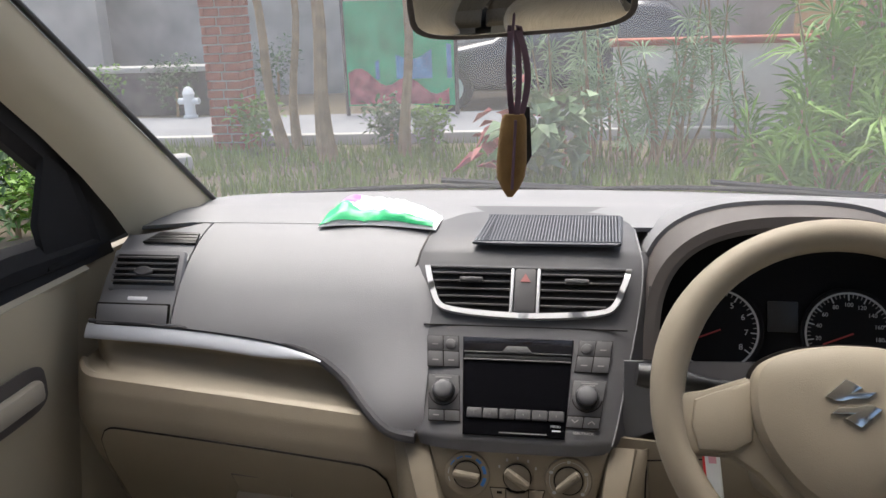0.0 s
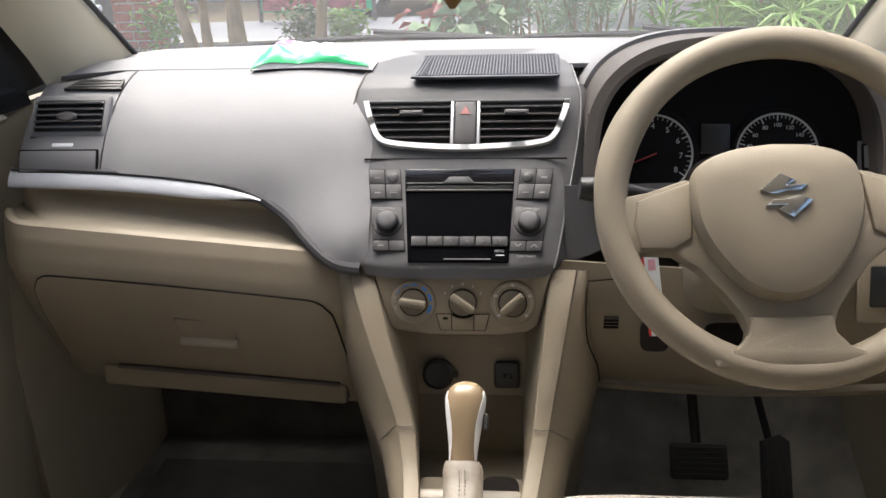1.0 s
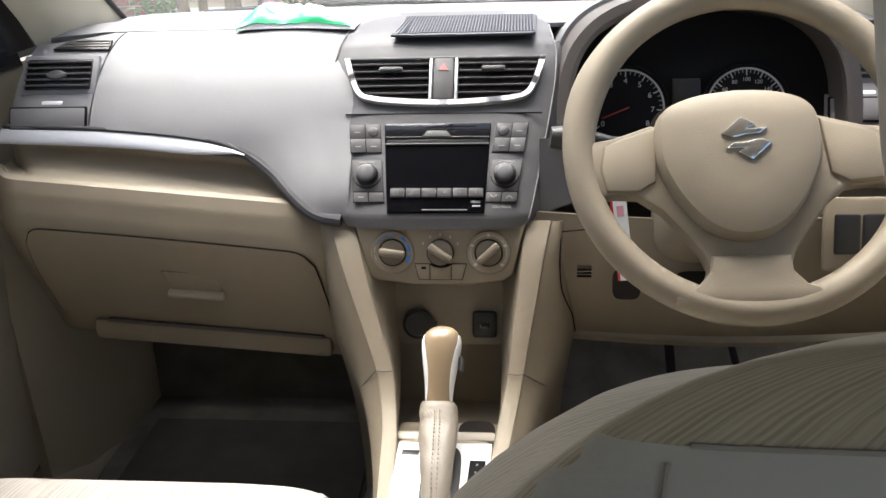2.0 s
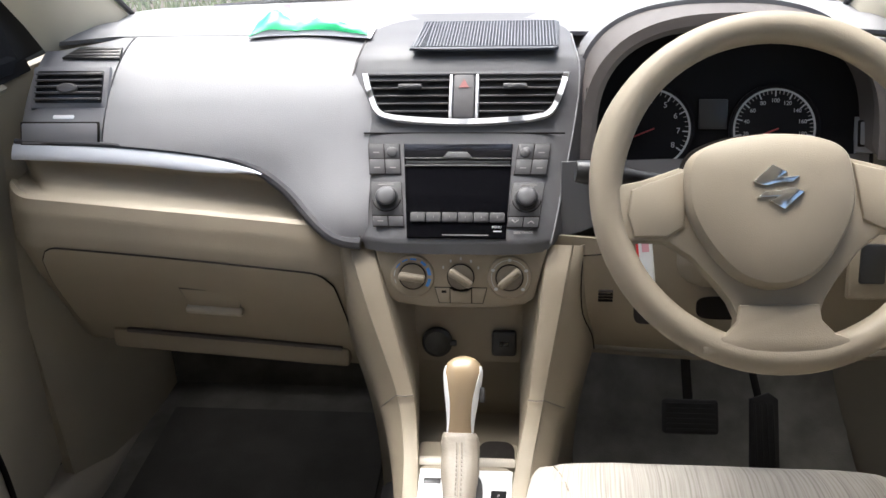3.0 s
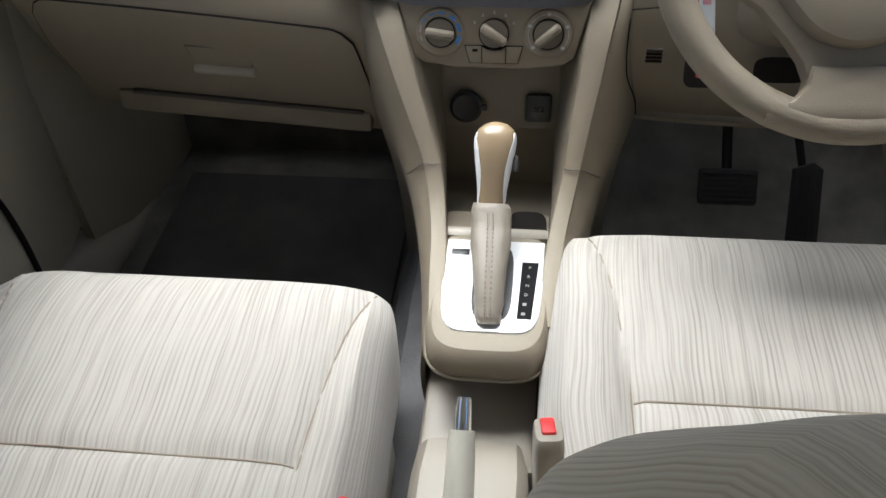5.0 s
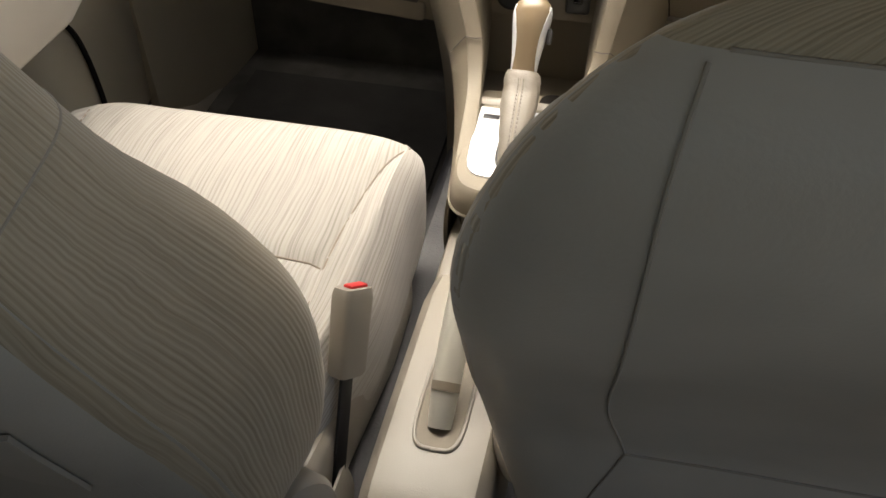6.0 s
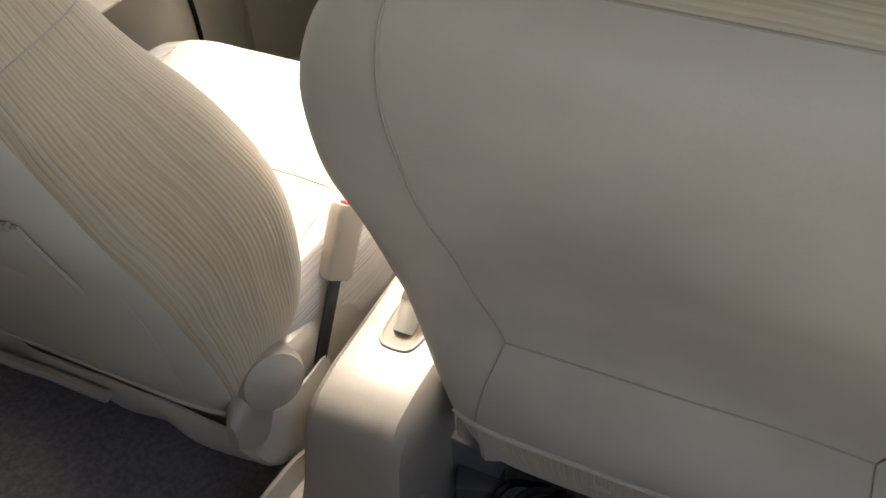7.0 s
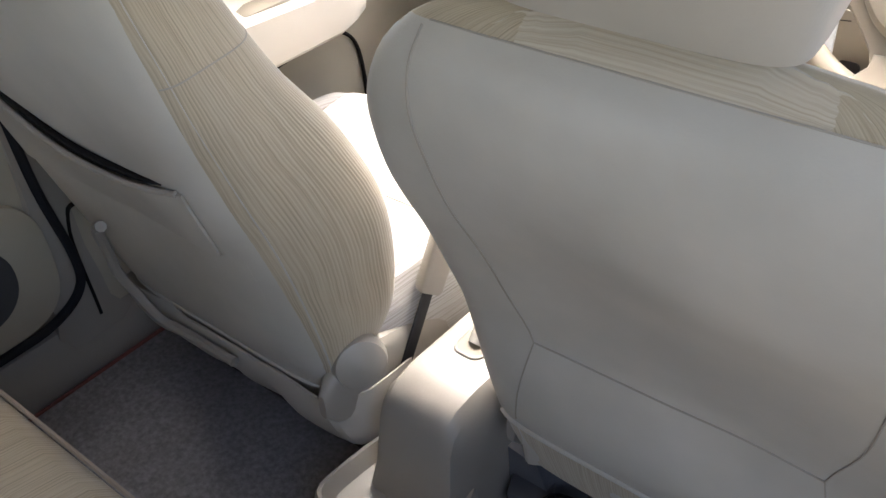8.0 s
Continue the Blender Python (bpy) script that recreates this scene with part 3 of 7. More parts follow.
# speaker grille on top
grille = part("speaker_grille", prism([(-0.072, -0.062), (-0.040, -0.066), (0.112, -0.066), (0.118, -0.06), (0.122, 0.05), (0.118, 0.058), (-0.052, 0.058), (-0.060, 0.052)], plane_at((0.0, -0.078, 0.7583), (0, -0.055, 1)), 0.0035, 0.0015), MESH, stack, "black mesh speaker grille")
bm = bmesh.new()
for i in range(44):
    x = -0.062 + 0.178 * i / 43
    tube([Vector((x - 0.006 * (x < -0.05), -0.137, 0.7586)), Vector((x, -0.025, 0.7648))], 0.0011, 4, bm)
for i in range(24):
    y = -0.136 + 0.110 * i / 23
    tube([Vector((-0.064, y, 0.7588 + 0.0553 * (y + 0.137))), Vector((0.117, y, 0.7588 + 0.0553 * (y + 0.137)))], 0.0011, 4, bm)
part("mesh_rib", bm, MESH_RIB, grille)

# radio
R = STACK @ pose(0, 0, 0.0014)
radio = thing("car_radio", "grey built-in car radio with dark display, knobs and preset keys", "radio", STACK @ Vector((0, -0.03, 0)))
part("display", prism([(-0.074, 0.031), (0.062, 0.031), (0.055, -0.090), (-0.065, -0.090)], R @ pose(0, 0, -0.0015), 0.0035, 0.001), SCREEN, radio, "black display panel")
part("disc_panel", prism([(-0.0730, 0.0302), (0.061, 0.0302), (0.0602, 0.0110), (-0.0718, 0.0110)], R @ pose(0, 0, 0.0012), 0.003, 0.0006), GLOSS, radio, "gloss black panel over the disc slot")
part("disc_slot", rbox((0.129, 0.006, 0.003), R @ pose(-0.0055, 0.0065, 0.0012), 0.001), BLACK, radio)
part("eject_key", prism([(-0.019, -0.0042), (-0.012, 0.004), (0.012, 0.004), (0.019, -0.0042)], R @ pose(-0.006, 0.0152, 0.0038), 0.0018, 0.0005), RADIO_KEY, radio)
part("slot_lip", rbox((0.131, 0.0018, 0.003), R @ pose(-0.0055, 0.0108, 0.0034), 0.0007), RADIO_KEY, radio)
part("bezel_top", rbox((0.131, 0.0018, 0.003), R @ pose(-0.0055, 0.0018, 0.0028), 0.0007), SLAT, radio)
for k in range(6):
    key = part("preset_key", rbox((0.0182, 0.0122, 0.005), R @ pose(-0.0525 + 0.0194 * k, -0.0645, 0.0022), 0.0013), RADIO_KEY, radio)
    lettering(str(k + 1), 0.0036, R @ pose(-0.0525 + 0.0194 * k, -0.0647, 0.0049), KEY_INK, radio)
lettering("MENU", 0.0042, R @ pose(0.044, -0.0765, 0.0024), DIAL_INK, radio)
part("print_bar", rbox((0.010, 0.0016, 0.0004), R @ pose(0.045, -0.0815, 0.0022), 0), DIAL_INK, radio)
part("chrome_line", rbox((0.056, 0.0013, 0.0006), R @ pose(0.006, -0.0865, 0.0022), 0), KEY_INK, radio)
lettering("SEEK/TRACK", 0.0042, R @ pose(0.076, -0.0825, 0.0012), GREY_INK, radio)
for sd in (-1, 1):
    cx, slant = (-0.0963, -0.105) if sd < 0 else (0.0850, 0.135)
    S = R @ Matrix(((1, slant, 0, 0), (0, 1, 0, 0), (0, 0, 1, 0), (0, 0, 0, 1)))
    for name, wide, high, at_y in (("upper_key_well", 0.0402, 0.0408, 0.0110), ("lower_key_well", 0.0390, 0.0572, -0.0480)):
        part(name, rbox((wide, high, 0.0012), S @ pose(cx, at_y, 0.0006), 0.0004), GAP, radio)
    for i in (0, 1):
        for j in (0, 1):
            at = S @ pose(cx + (i - 0.5) * 0.0199, 0.0210 - 0.0200 * j, 0.0)
            part("function_key", rbox((0.0191, 0.0196, 0.0034), at, 0.0009), RADIO_KEY, radio)
            if (i == 1) == (sd < 0) and j == 0:
                part("push_dome", disc([(0.0068, 0), (0.0062, 0.0012), (0.0035, 0.0022), (0.0, 0.0024)], at @ pose(0, -0.001, 0.0017), 20), RADIO_KEY, radio)
            else:
                part("print_bar", rbox((0.0075, 0.0013, 0.0003), at @ pose(0, -0.0015, 0.0018), 0), KEY_INK, radio)
    part("knob_plate", rbox((0.0382, 0.0425, 0.0034), S @ pose(cx, -0.0408, 0.0), 0.0009), RADIO_KEY, radio)
    kx = cx - 0.0395 * slant
    m = R @ pose(kx, -0.0395, 0.0015) @ Matrix.Scale(0.80, 4)
    kn = part("knob", disc([(0.0145, 0), (0.0145, 0.010), (0.0138, 0.0125), (0.0118, 0.0142), (0.0060, 0.0152), (0.0, 0.0154)], m), STACK_GREY, radio, "round grey rotary knob")
    part("knob_ring", disc([(0.0142, 0.0), (0.0172, 0.0), (0.0172, 0.0060), (0.0160, 0.0080), (0.0142, 0.0085)], m, caps=False), BLACK, kn)
    arc = [R @ Vector((kx + 0.0176 * math.cos(a), -0.0395 + 0.0176 * math.sin(a), 0.0019)) for a in [radians(190 + 16 * q) for q in range(11)]]
    part("print_arc", tube(arc, 0.0006, 6), GAP, radio)
    for k, w in enumerate((0.020, 0.014) if sd > 0 else (0.020,)):
        part("print_bar", rbox((w, 0.0015, 0.0003), S @ pose(cx, -0.0225 - 0.0024 * k, 0.0018), 0), KEY_INK, radio)
    for i in (0, 1):
        at = S @ pose(cx + (i - 0.5) * 0.0194, -0.0694, 0.0)
        part("function_key", rbox((0.0186, 0.0130, 0.0034), at, 0.0009), RADIO_KEY, radio)
        if sd > 0:
            v = 1 if i else -1
            part("chevron", prism([(-0.0042, -0.0016 * v), (0, 0.0018 * v), (0.0042, -0.0016 * v), (0.0036, -0.0028 * v), (0, 0.0004 * v), (-0.0036, -0.0028 * v)], at @ pose(0, 0.0005, 0.0017), 0.0003), KEY_INK, radio)
        elif i == 0:
            part("print_bar", rbox((0.0070, 0.0013, 0.0003), at @ pose(0, 0, 0.0018), 0), KEY_INK, radio)

# climate controls
climate = thing("climate_panel", "beige heater control panel with three rotary dials", "heater controls", (0, -0.30, 0.45))
part("plate", prism([(-0.108, 0.036), (0.106, 0.036), (0.090, -0.028), (0.078, -0.036), (0.04, -0.041), (-0.04, -0.041), (-0.080, -0.036), (-0.092, -0.028)], CLIMATE @ pose(0, 0, -0.008), 0.008, 0.004), BEIGE, climate)


def flat_arc(r0, r1, a0, a1, m, count=16):
    """A thin printed band on a dial, from angle a0 to a1."""
    band = [(r1, a0 + (a1 - a0) * k / count) for k in range(count + 1)] + [(r0, a1 - (a1 - a0) * k / count) for k in range(count + 1)]
    return prism([(r * math.cos(radians(a)), r * math.sin(radians(a))) for r, a in band], m, 0.0003)


for k, (cx, ang) in enumerate(((-0.060, -8), (0.0, -35), (0.060, 42))):
    m = CLIMATE @ pose(cx, 0.0, 0.0)
    d = part("dial", disc([(0.0275, -0.002), (0.0275, 0.0012), (0.0262, 0.0030), (0.0240, 0.0032), (0.0178, 0.0026), (0.0170, 0.001), (0.0, 0.001)] if k != 1 else [(0.0175, -0.002), (0.0175, 0.001), (0.0, 0.001)], m, 40), BEIGE, climate, "round beige dial")
    part("dial_ring", tube([m @ Vector((0.0163 * math.cos(2 * math.pi * q / 40), 0.0163 * math.sin(2 * math.pi * q / 40), 0.0032)) for q in range(41)], 0.0008, 6), GAP, d)
    part("dial_grip", prism(ring_of(0, 0, 0.0158, 0.0158, 32), m @ pose(0, 0, 0.001), 0.004, 0.001), DIAL_WELL, d)
    part("grip_bar", rbox((0.033, 0.0092, 0.012), m @ pose(0, 0, 0.009, 0, 0, ang), 0.0030), GRIP, d)
    part("grip_line", rbox((0.008, 0.0012, 0.0006), m @ pose(0.010 * math.cos(radians(ang)), 0.010 * math.sin(radians(ang)), 0.0152, 0, 0, ang), 0), DIAL_WELL, d)
    if k == 0:
        for i, (a0, a1, r0, r1) in enumerate(((205, 190, 0.0220, 0.0228), (180, 160, 0.0220, 0.0230), (152, 132, 0.0216, 0.0230), (124, 104, 0.0212, 0.0230), (96, 76, 0.0208, 0.0232), (60, 40, 0.0200, 0.0234), (30, 4, 0.0196, 0.0236), (-8, -36, 0.0196, 0.0236))):
            part("dial_mark", flat_arc(r0, r1, a0, a1, m @ pose(0, 0, 0.0030), 6), DIAL_INK if i < 2 else BLUE_INK, d)
    elif k == 1:
        for i in range(5):
            a = radians(150 - 30 * i)
            part("dial_mark", rbox((0.0022, 0.0034, 0.0003), m @ pose(0.0250 * math.cos(a), 0.0225 * math.sin(a), 0.0003), 0), DIAL_INK, d)
    else:
        for i in range(5):
            a = radians(222 - 66 * i)
            part("dial_mark", prism(ring_of(0, 0, 0.0024, 0.0020, 12), m @ pose(0.0222 * math.cos(a), 0.0222 * math.sin(a), 0.0030), 0.0003), DIAL_INK, d)
            if i < 4:
                part("dial_mark", flat_arc(0.0219, 0.0225, 213 - 66 * i, 165 - 66 * i, m @ pose(0, 0, 0.0030), 8), DIAL_INK, d)
part("switch_gap", prism([(-0.0330, -0.0140), (0.0330, -0.0140), (0.0275, -0.0348), (-0.0275, -0.0348)], CLIMATE @ pose(0, 0, 0.0002), 0.0004), GAP, climate)
part("switch", prism([(-0.0318, -0.0150), (-0.0140, -0.0150), (-0.0138, -0.0339), (-0.0268, -0.0339)], CLIMATE @ pose(0, 0, 0.0003), 0.0016, 0.0004), BEIGE, climate)
part("switch", prism([(-0.0130, -0.0158), (-0.0085, -0.0185), (0, -0.0198), (0.0085, -0.0185), (0.0130, -0.0158), (0.0128, -0.0339), (-0.0128, -0.0339)], CLIMATE @ pose(0, 0, 0.0003), 0.0020, 0.0004), BEIGE, climate)
part("switch", prism([(0.0140, -0.0150), (0.0318, -0.0150), (0.0268, -0.0339), (0.0138, -0.0339)], CLIMATE @ pose(0, 0, 0.0003), 0.0016, 0.0004), BEIGE, climate)
part("switch_mark", rbox((0.006, 0.003, 0.0004), CLIMATE @ pose(-0.021, -0.0195, 0.0021), 0), GAP, climate)

# ---- centre console ----
console = thing("center_console", "beige plastic centre console between the front seats", "console", (0, -0.6, FLOOR_Z))
# y, z, then inner and outer edge of the side rail; last the edge where the side panel turns under
STRUT = {
    -1: ((-0.284, 0.551, -0.109, -0.143, -0.156, -0.262, 0.548), (-0.312, 0.520, -0.098, -0.130, -0.158, -0.262, 0.500), (-0.338, 0.475, -0.084, -0.112, -0.160, -0.256, 0.430), (-0.362, 0.432, -0.069, -0.093, -0.156, -0.250, 0.368), (-0.385, 0.393, -0.055, -0.077, -0.132, -0.285, 0.338),
         (-0.412, 0.364, -0.049, -0.069, -0.108, -0.330, 0.318), (-0.450, 0.348, -0.044, -0.063, -0.088, -0.390, 0.270), (-0.510, 0.340, -0.039, -0.058, -0.074, -0.460, 0.215), (-0.570, 0.330, -0.034, -0.053, -0.066, -0.555, 0.170)),
    1: ((-0.284, 0.551, 0.105, 0.138, 0.152, -0.264, 0.548), (-0.312, 0.520, 0.100, 0.130, 0.155, -0.264, 0.500), (-0.338, 0.475, 0.095, 0.121, 0.164, -0.258, 0.440), (-0.362, 0.432, 0.089, 0.112, 0.172, -0.252, 0.385), (-0.385, 0.391, 0.084, 0.104, 0.158, -0.285, 0.352),
        (-0.412, 0.364, 0.077, 0.097, 0.136, -0.330, 0.328), (-0.450, 0.348, 0.070, 0.090, 0.120, -0.390, 0.275), (-0.510, 0.340, 0.064, 0.083, 0.104, -0.460, 0.215), (-0.570, 0.330, 0.058, 0.077, 0.092, -0.555, 0.170)),
}
for sd in (-1, 1):
    rows_c = STRUT[sd]
    inn = curve_through([(r[2], r[0], r[1]) for r in rows_c], 40)
    out = curve_through([(r[3], r[0], r[1]) for r in rows_c], 40)
    turn = curve_through([(r[4], r[5], r[6]) for r in rows_c], 40)

    def rail_ring(k, inn=inn, out=out):
        """A rail section: a gently crowned face with rounded shoulders."""
        a, b = inn[k], out[k]
        d = (inn[min(k + 1, 40)] - inn[max(k - 1, 0)]).normalized()
        across = (b - a).normalized()
        up = across.cross(d)
        up = -up if up.y > 0 or (abs(up.y) < 0.3 and up.z < 0) else up
        w = (b - a).length
        return [a - up * 0.014, a - up * 0.003, a + across * w * 0.06, a + across * w * 0.2 + up * 0.0008, a + across * w * 0.5 + up * 0.0014, a + across * w * 0.8 + up * 0.0008, a + across * w * 0.94, b - up * 0.004, b - up * 0.014]

    for k0, k1 in ((0, 20), (20, 40)):
        part("strut", loft([rail_ring(k) for k in range(k0, k1 + 1)]), BEIGE, console, "curved beige side rail")

    def side_pt(u, v, sd=sd, out=out, turn=turn):
        k = u * 40
        i = min(int(k), 39)
        p, e = out[i].lerp(out[i + 1], k - i), turn[i].lerp(turn[i + 1], k - i)
        if v < 0.6:
            w = v / 0.6
            return p.lerp(e, w) + Vector((sd * 0.006 * math.sin(w * 3.14), -0.006 * math.sin(w * 3.14), 0)) + Vector((-sd * 0.001, 0.004, -0.002)) * (1 - w)
        w = (v - 0.6) / 0.4
        foot = Vector((e.x - sd * 0.012, e.y + 0.10 * (1 - u), FLOOR_Z))
        return e.lerp(foot, w) + Vector((-sd * 0.01 * math.sin(w * 3.14), 0.012 * math.sin(w * 1.57), 0))

    part("side_panel", sheet(side_pt, 32, 20, 0.005), BEIGE, console)
    j = 20
    part("joint", tube([inn[j] + Vector((0, -0.002, 0.002)), inn[j].lerp(out[j], 0.5) + Vector((0, -0.0032, 0.0012)), out[j] + Vector((0, -0.001, 0.001)), side_pt(0.56, 0.3) + Vector((0, -0.001, 0)), side_pt(0.60, 0.58)], 0.0006, 6), HOOD_BROWN, console)

    def inner_pt(u, v, sd=sd, inn=inn):
        k = u * 30
        i = min(int(k), 39)
        p = inn[i].lerp(inn[i + 1], k - i)
        back = Vector((sd * 0.068 + 0.006 + 0.012 * max(0, u - 0.5) * (1 if sd < 0 else 0), min(p.y + 0.09, -0.262), max(0.30, p.z - 0.04)))
        return Vector((p.x + sd * 0.001, p.y + 0.010, p.z - 0.003)).lerp(back, v)

    part("inner_wall", sheet(inner_pt, 24, 4, 0.004), BEIGE, console)
part("socket_panel", sheet(lambda u, v: Vector(((2 * u - 1) * (0.090 - 0.008 * v), -0.262 - 0.022 * v, 0.475 - 0.10 * v)), 6, 6, 0.006), BEIGE, console)
part("pocket_back", sheet(lambda u, v: Vector(((2 * u - 1) * 0.080, -0.255 - 0.01 * v, 0.380 - 0.11 * v)), 4, 4, 0.006), BEIGE, console)
part("pocket_floor", sheet(lambda u, v: Vector(((2 * u - 1) * 0.076, -0.255 - 0.115 * v, 0.275 - 0.012 * v)), 4, 8, 0.006), BEIGE, console)
part("shelf", rbox((0.128, 0.075, 0.09), pose(0.010, -0.405, 0.266, 3), 0.008), BEIGE, console)
sm = plane_at((0, -0.282, 0.405), (0, -0.977, 0.21))
sock = part("power_socket", disc([(0.020, -0.004), (0.020, 0.003), (0.016, 0.005), (0.014, 0.004), (0.0, 0.004)], sm @ pose(-0.035, 0, 0.004)), BLACK, console, "round black power socket cover")
part("tab", rbox((0.010, 0.008, 0.006), sm @ pose(-0.014, 0, 0.006), 0.002), BLACK, sock)
usb = part("usb_socket", rbox((0.032, 0.036, 0.010), sm @ pose(0.053, 0, 0.003), 0.005), BLACK, console, "square black socket insert")
part("port", rbox((0.012, 0.007, 0.002), sm @ pose(0.053, 0, 0.0085), 0.001), GLOSS, usb)
# flat near-black plate put in for the shade inside the cup hole
part("cup_holder", prism(ring_of(0, 0, 0.023, 0.030, 28, 3.5), pose(0.046, -0.402, 0.3105, 3), 0.0025), GAP, console)
part("bridge", rbox((0.124, 0.016, 0.014), pose(0.010, -0.438, 0.334, 12), 0.006), BEIGE_LIGHT, console)

# gear selector plate
part("gate_plate", prism([(-0.053, 0.062), (0.056, 0.062), (0.055, -0.010), (0.0525, -0.045), (0.0495, -0.058), (0.0445, -0.067), (0.0370, -0.0725), (0.026, -0.074), (-0.024, -0.074), (-0.0350, -0.0725), (-0.0425, -0.067), (-0.0475, -0.058), (-0.0505, -0.045), (-0.053, -0.010)], pose(0.011, -0.515, 0.3350), 0.005, 0.002), SATIN, console, "satin silver gear gate plate")
part("gate_slot", prism(ring_of(0, 0, 0.0215, 0.056, 24, 4), pose(0.0125, -0.518, 0.3388), 0.002), BLACK, console)
part("gate_label", rbox((0.020, 0.009, 0.001), pose(-0.026, -0.474, 0.3402), 0.0003), BLACK, console)
ind = part("gear_indicator", prism([(-0.007, 0.038), (0.011, 0.038), (0.005, -0.045), (-0.010, -0.045)], pose(0.050, -0.525, 0.3384), 0.0026, 0.0006), DIAL, console, "dark gear position indicator")
for k, ch in enumerate("PRND"):
    lettering(ch, 0.0055, pose(0.0515 - 0.001 * k, -0.496 - 0.0135 * k, 0.3413), GREY_INK, ind)
for k in (4, 5):
    part("print_bar", rbox((0.004, 0.0036, 0.0003), pose(0.0515 - 0.001 * k, -0.496 - 0.0135 * k, 0.3411), 0), GREY_INK, ind)
rings = []
for z, g in ((0.296, 0.90), (0.299, 0.965), (0.304, 1.0), (0.316, 1.0), (0.322, 0.985), (0.331, 0.95), (0.3365, 0.89), (0.3375, 0.80)):
    rings.append([Vector((0.010 + 0.0665 * g * c, -0.522 + 0.100 * g * q, z)) for c, q in ring_of(0, 0, 1, 1, 56, 4.2)])
part("nose", loft(rings), BEIGE, console, "rounded beige console nose")
part("nose_edge", tube([Vector((0.010 + 0.0668 * c, -0.522 + 0.1005 * q, 0.3035)) for c, q in ring_of(0, 0, 1, 1, 56, 4.2) if q < 0.3], 0.0022, 6), BEIGE, console)
part("nose_body", rbox((0.118, 0.16, 0.21), pose(0.008, -0.485, 0.165), 0.02), BEIGE, console)
part("mid_deck", rbox((0.126, 0.20, 0.215), pose(0.005, -0.585, 0.1275), 0.012), BEIGE_LIGHT, console)
lone("trim_tunnel", loft([[Vector((x, y, z)) for x, z in ((-0.16, 0.0), (-0.14, 0.06), (-0.11, 0.13), (0, 0.15), (0.11, 0.13), (0.14, 0.06), (0.16, 0.0))] for y in (0.1, -0.5, -0.9)]), TUNNEL, "grey carpeted tunnel along the cabin floor", "tunnel", kind="structure")

# rear box with the handbrake slot
rings = []
for y, hw, zt in ((-0.655, 0.060, 0.245), (-0.70, 0.062, 0.258), (-0.86, 0.061, 0.270), (-0.945, 0.060, 0.276), (-0.985, 0.059, 0.272), (-1.002, 0.058, 0.258), (-1.010, 0.058, 0.236), (-1.020, 0.062, 0.16), (-1.035, 0.066, 0.11)):
    rings.append([(-hw - 0.012, y, FLOOR_Z), (-hw, y, zt - 0.06), (-hw + 0.003, y, zt - 0.018), (-hw + 0.014, y, zt - 0.003), (-hw + 0.03, y, zt), (hw - 0.03, y, zt), (hw - 0.014, y, zt - 0.003), (hw - 0.003, y, zt - 0.018), (hw, y, zt - 0.06), (hw + 0.012, y, FLOOR_Z)])
part("rear_box", loft(rings), BEIGE_LIGHT, console, "pale beige rear console box")
def tray_pt(u, v):
    """The open tray at the foot of the rear box: a dished floor with a rounded raised rim."""
    a = 2 * math.pi * u
    c, q = math.cos(a), math.sin(a)
    px, py = math.copysign(abs(c) ** 0.4, c), math.copysign(abs(q) ** 0.4, q)
    r, z = ((1.05, 0.02), (1.03, 0.085), (1.0, 0.122), (0.96, 0.132), (0.91, 0.131), (0.86, 0.122), (0.78, 0.108), (0.55, 0.102), (0.02, 0.100))[round(v * 8)]
    return Vector((-0.010 + 0.090 * r * px * (1 - 0.10 * py), -1.035 + 0.078 * r * py, z))


bm = loft([[tray_pt(i / 48, j / 8) for i in range(48)] for j in range(9)])
part("rear_tray", bm, BEIGE_LIGHT, console, "pale beige open tray")
# flat plate, its darker beige standing for the shaded inside of the slot
part("brake_slot", prism(ring_of(0, 0, 0.022, 0.060, 28, 4), pose(0, -0.844, 0.2662, -4), 0.004), BEIGE, console)
slot_rim = [pose(0, -0.844, 0.2698, -4) @ Vector((x, y, 0)) for x, y in ring_of(0, 0, 0.0235, 0.062, 32, 4)]
part("slot_rim", tube(slot_rim + slot_rim[:1], 0.0022, 8), BEIGE_LIGHT, console)

# handbrake
brake = thing("handbrake", "beige handbrake lever with a chrome release button", "handbrake", (0, -0.86, 0.28))
pts = curve_through([(0, -0.880, 0.272), (0, -0.85, 0.298), (0, -0.80, 0.333), (0, -0.735, 0.378)], 12)
part("grip", tube(pts, [0.011, 0.012, 0.0125, 0.013, 0.0135, 0.014, 0.0142, 0.0142, 0.014, 0.0135, 0.013, 0.0125, 0.011], 16), material("ivory_grip", (0.50, 0.48, 0.41), 0.4, stain=0.03), brake)
part("release_button", tube([(0, -0.738, 0.376), (0, -0.722, 0.387), (0, -0.712, 0.394)], [0.008, 0.0075, 0.006], 14), CHROME, brake, "chrome push button")
part("collar", tube([(0, -0.855, 0.295), (0, -0.848, 0.300)], 0.0138, 16), BEIGE, brake)

# gear lever
lever = thing("gear_lever", "automatic gear lever with tan gloss knob and cream leather boot", "gear lever", (0.005, -0.52, 0.335))
BOOT = ((-0.577, 0.334, 0.0135, 0.010), (-0.564, 0.336, 0.0155, 0.018), (-0.545, 0.345, 0.0175, 0.021), (-0.520, 0.358, 0.0200, 0.020), (-0.495, 0.368, 0.0228, 0.019), (-0.472, 0.376, 0.0232, 0.018), (-0.462, 0.381, 0.0240, 0.0185), (-0.456, 0.385, 0.0228, 0.018), (-0.452, 0.388, 0.020, 0.0165))
BOOT_N = Vector((0, -0.78, 0.62))


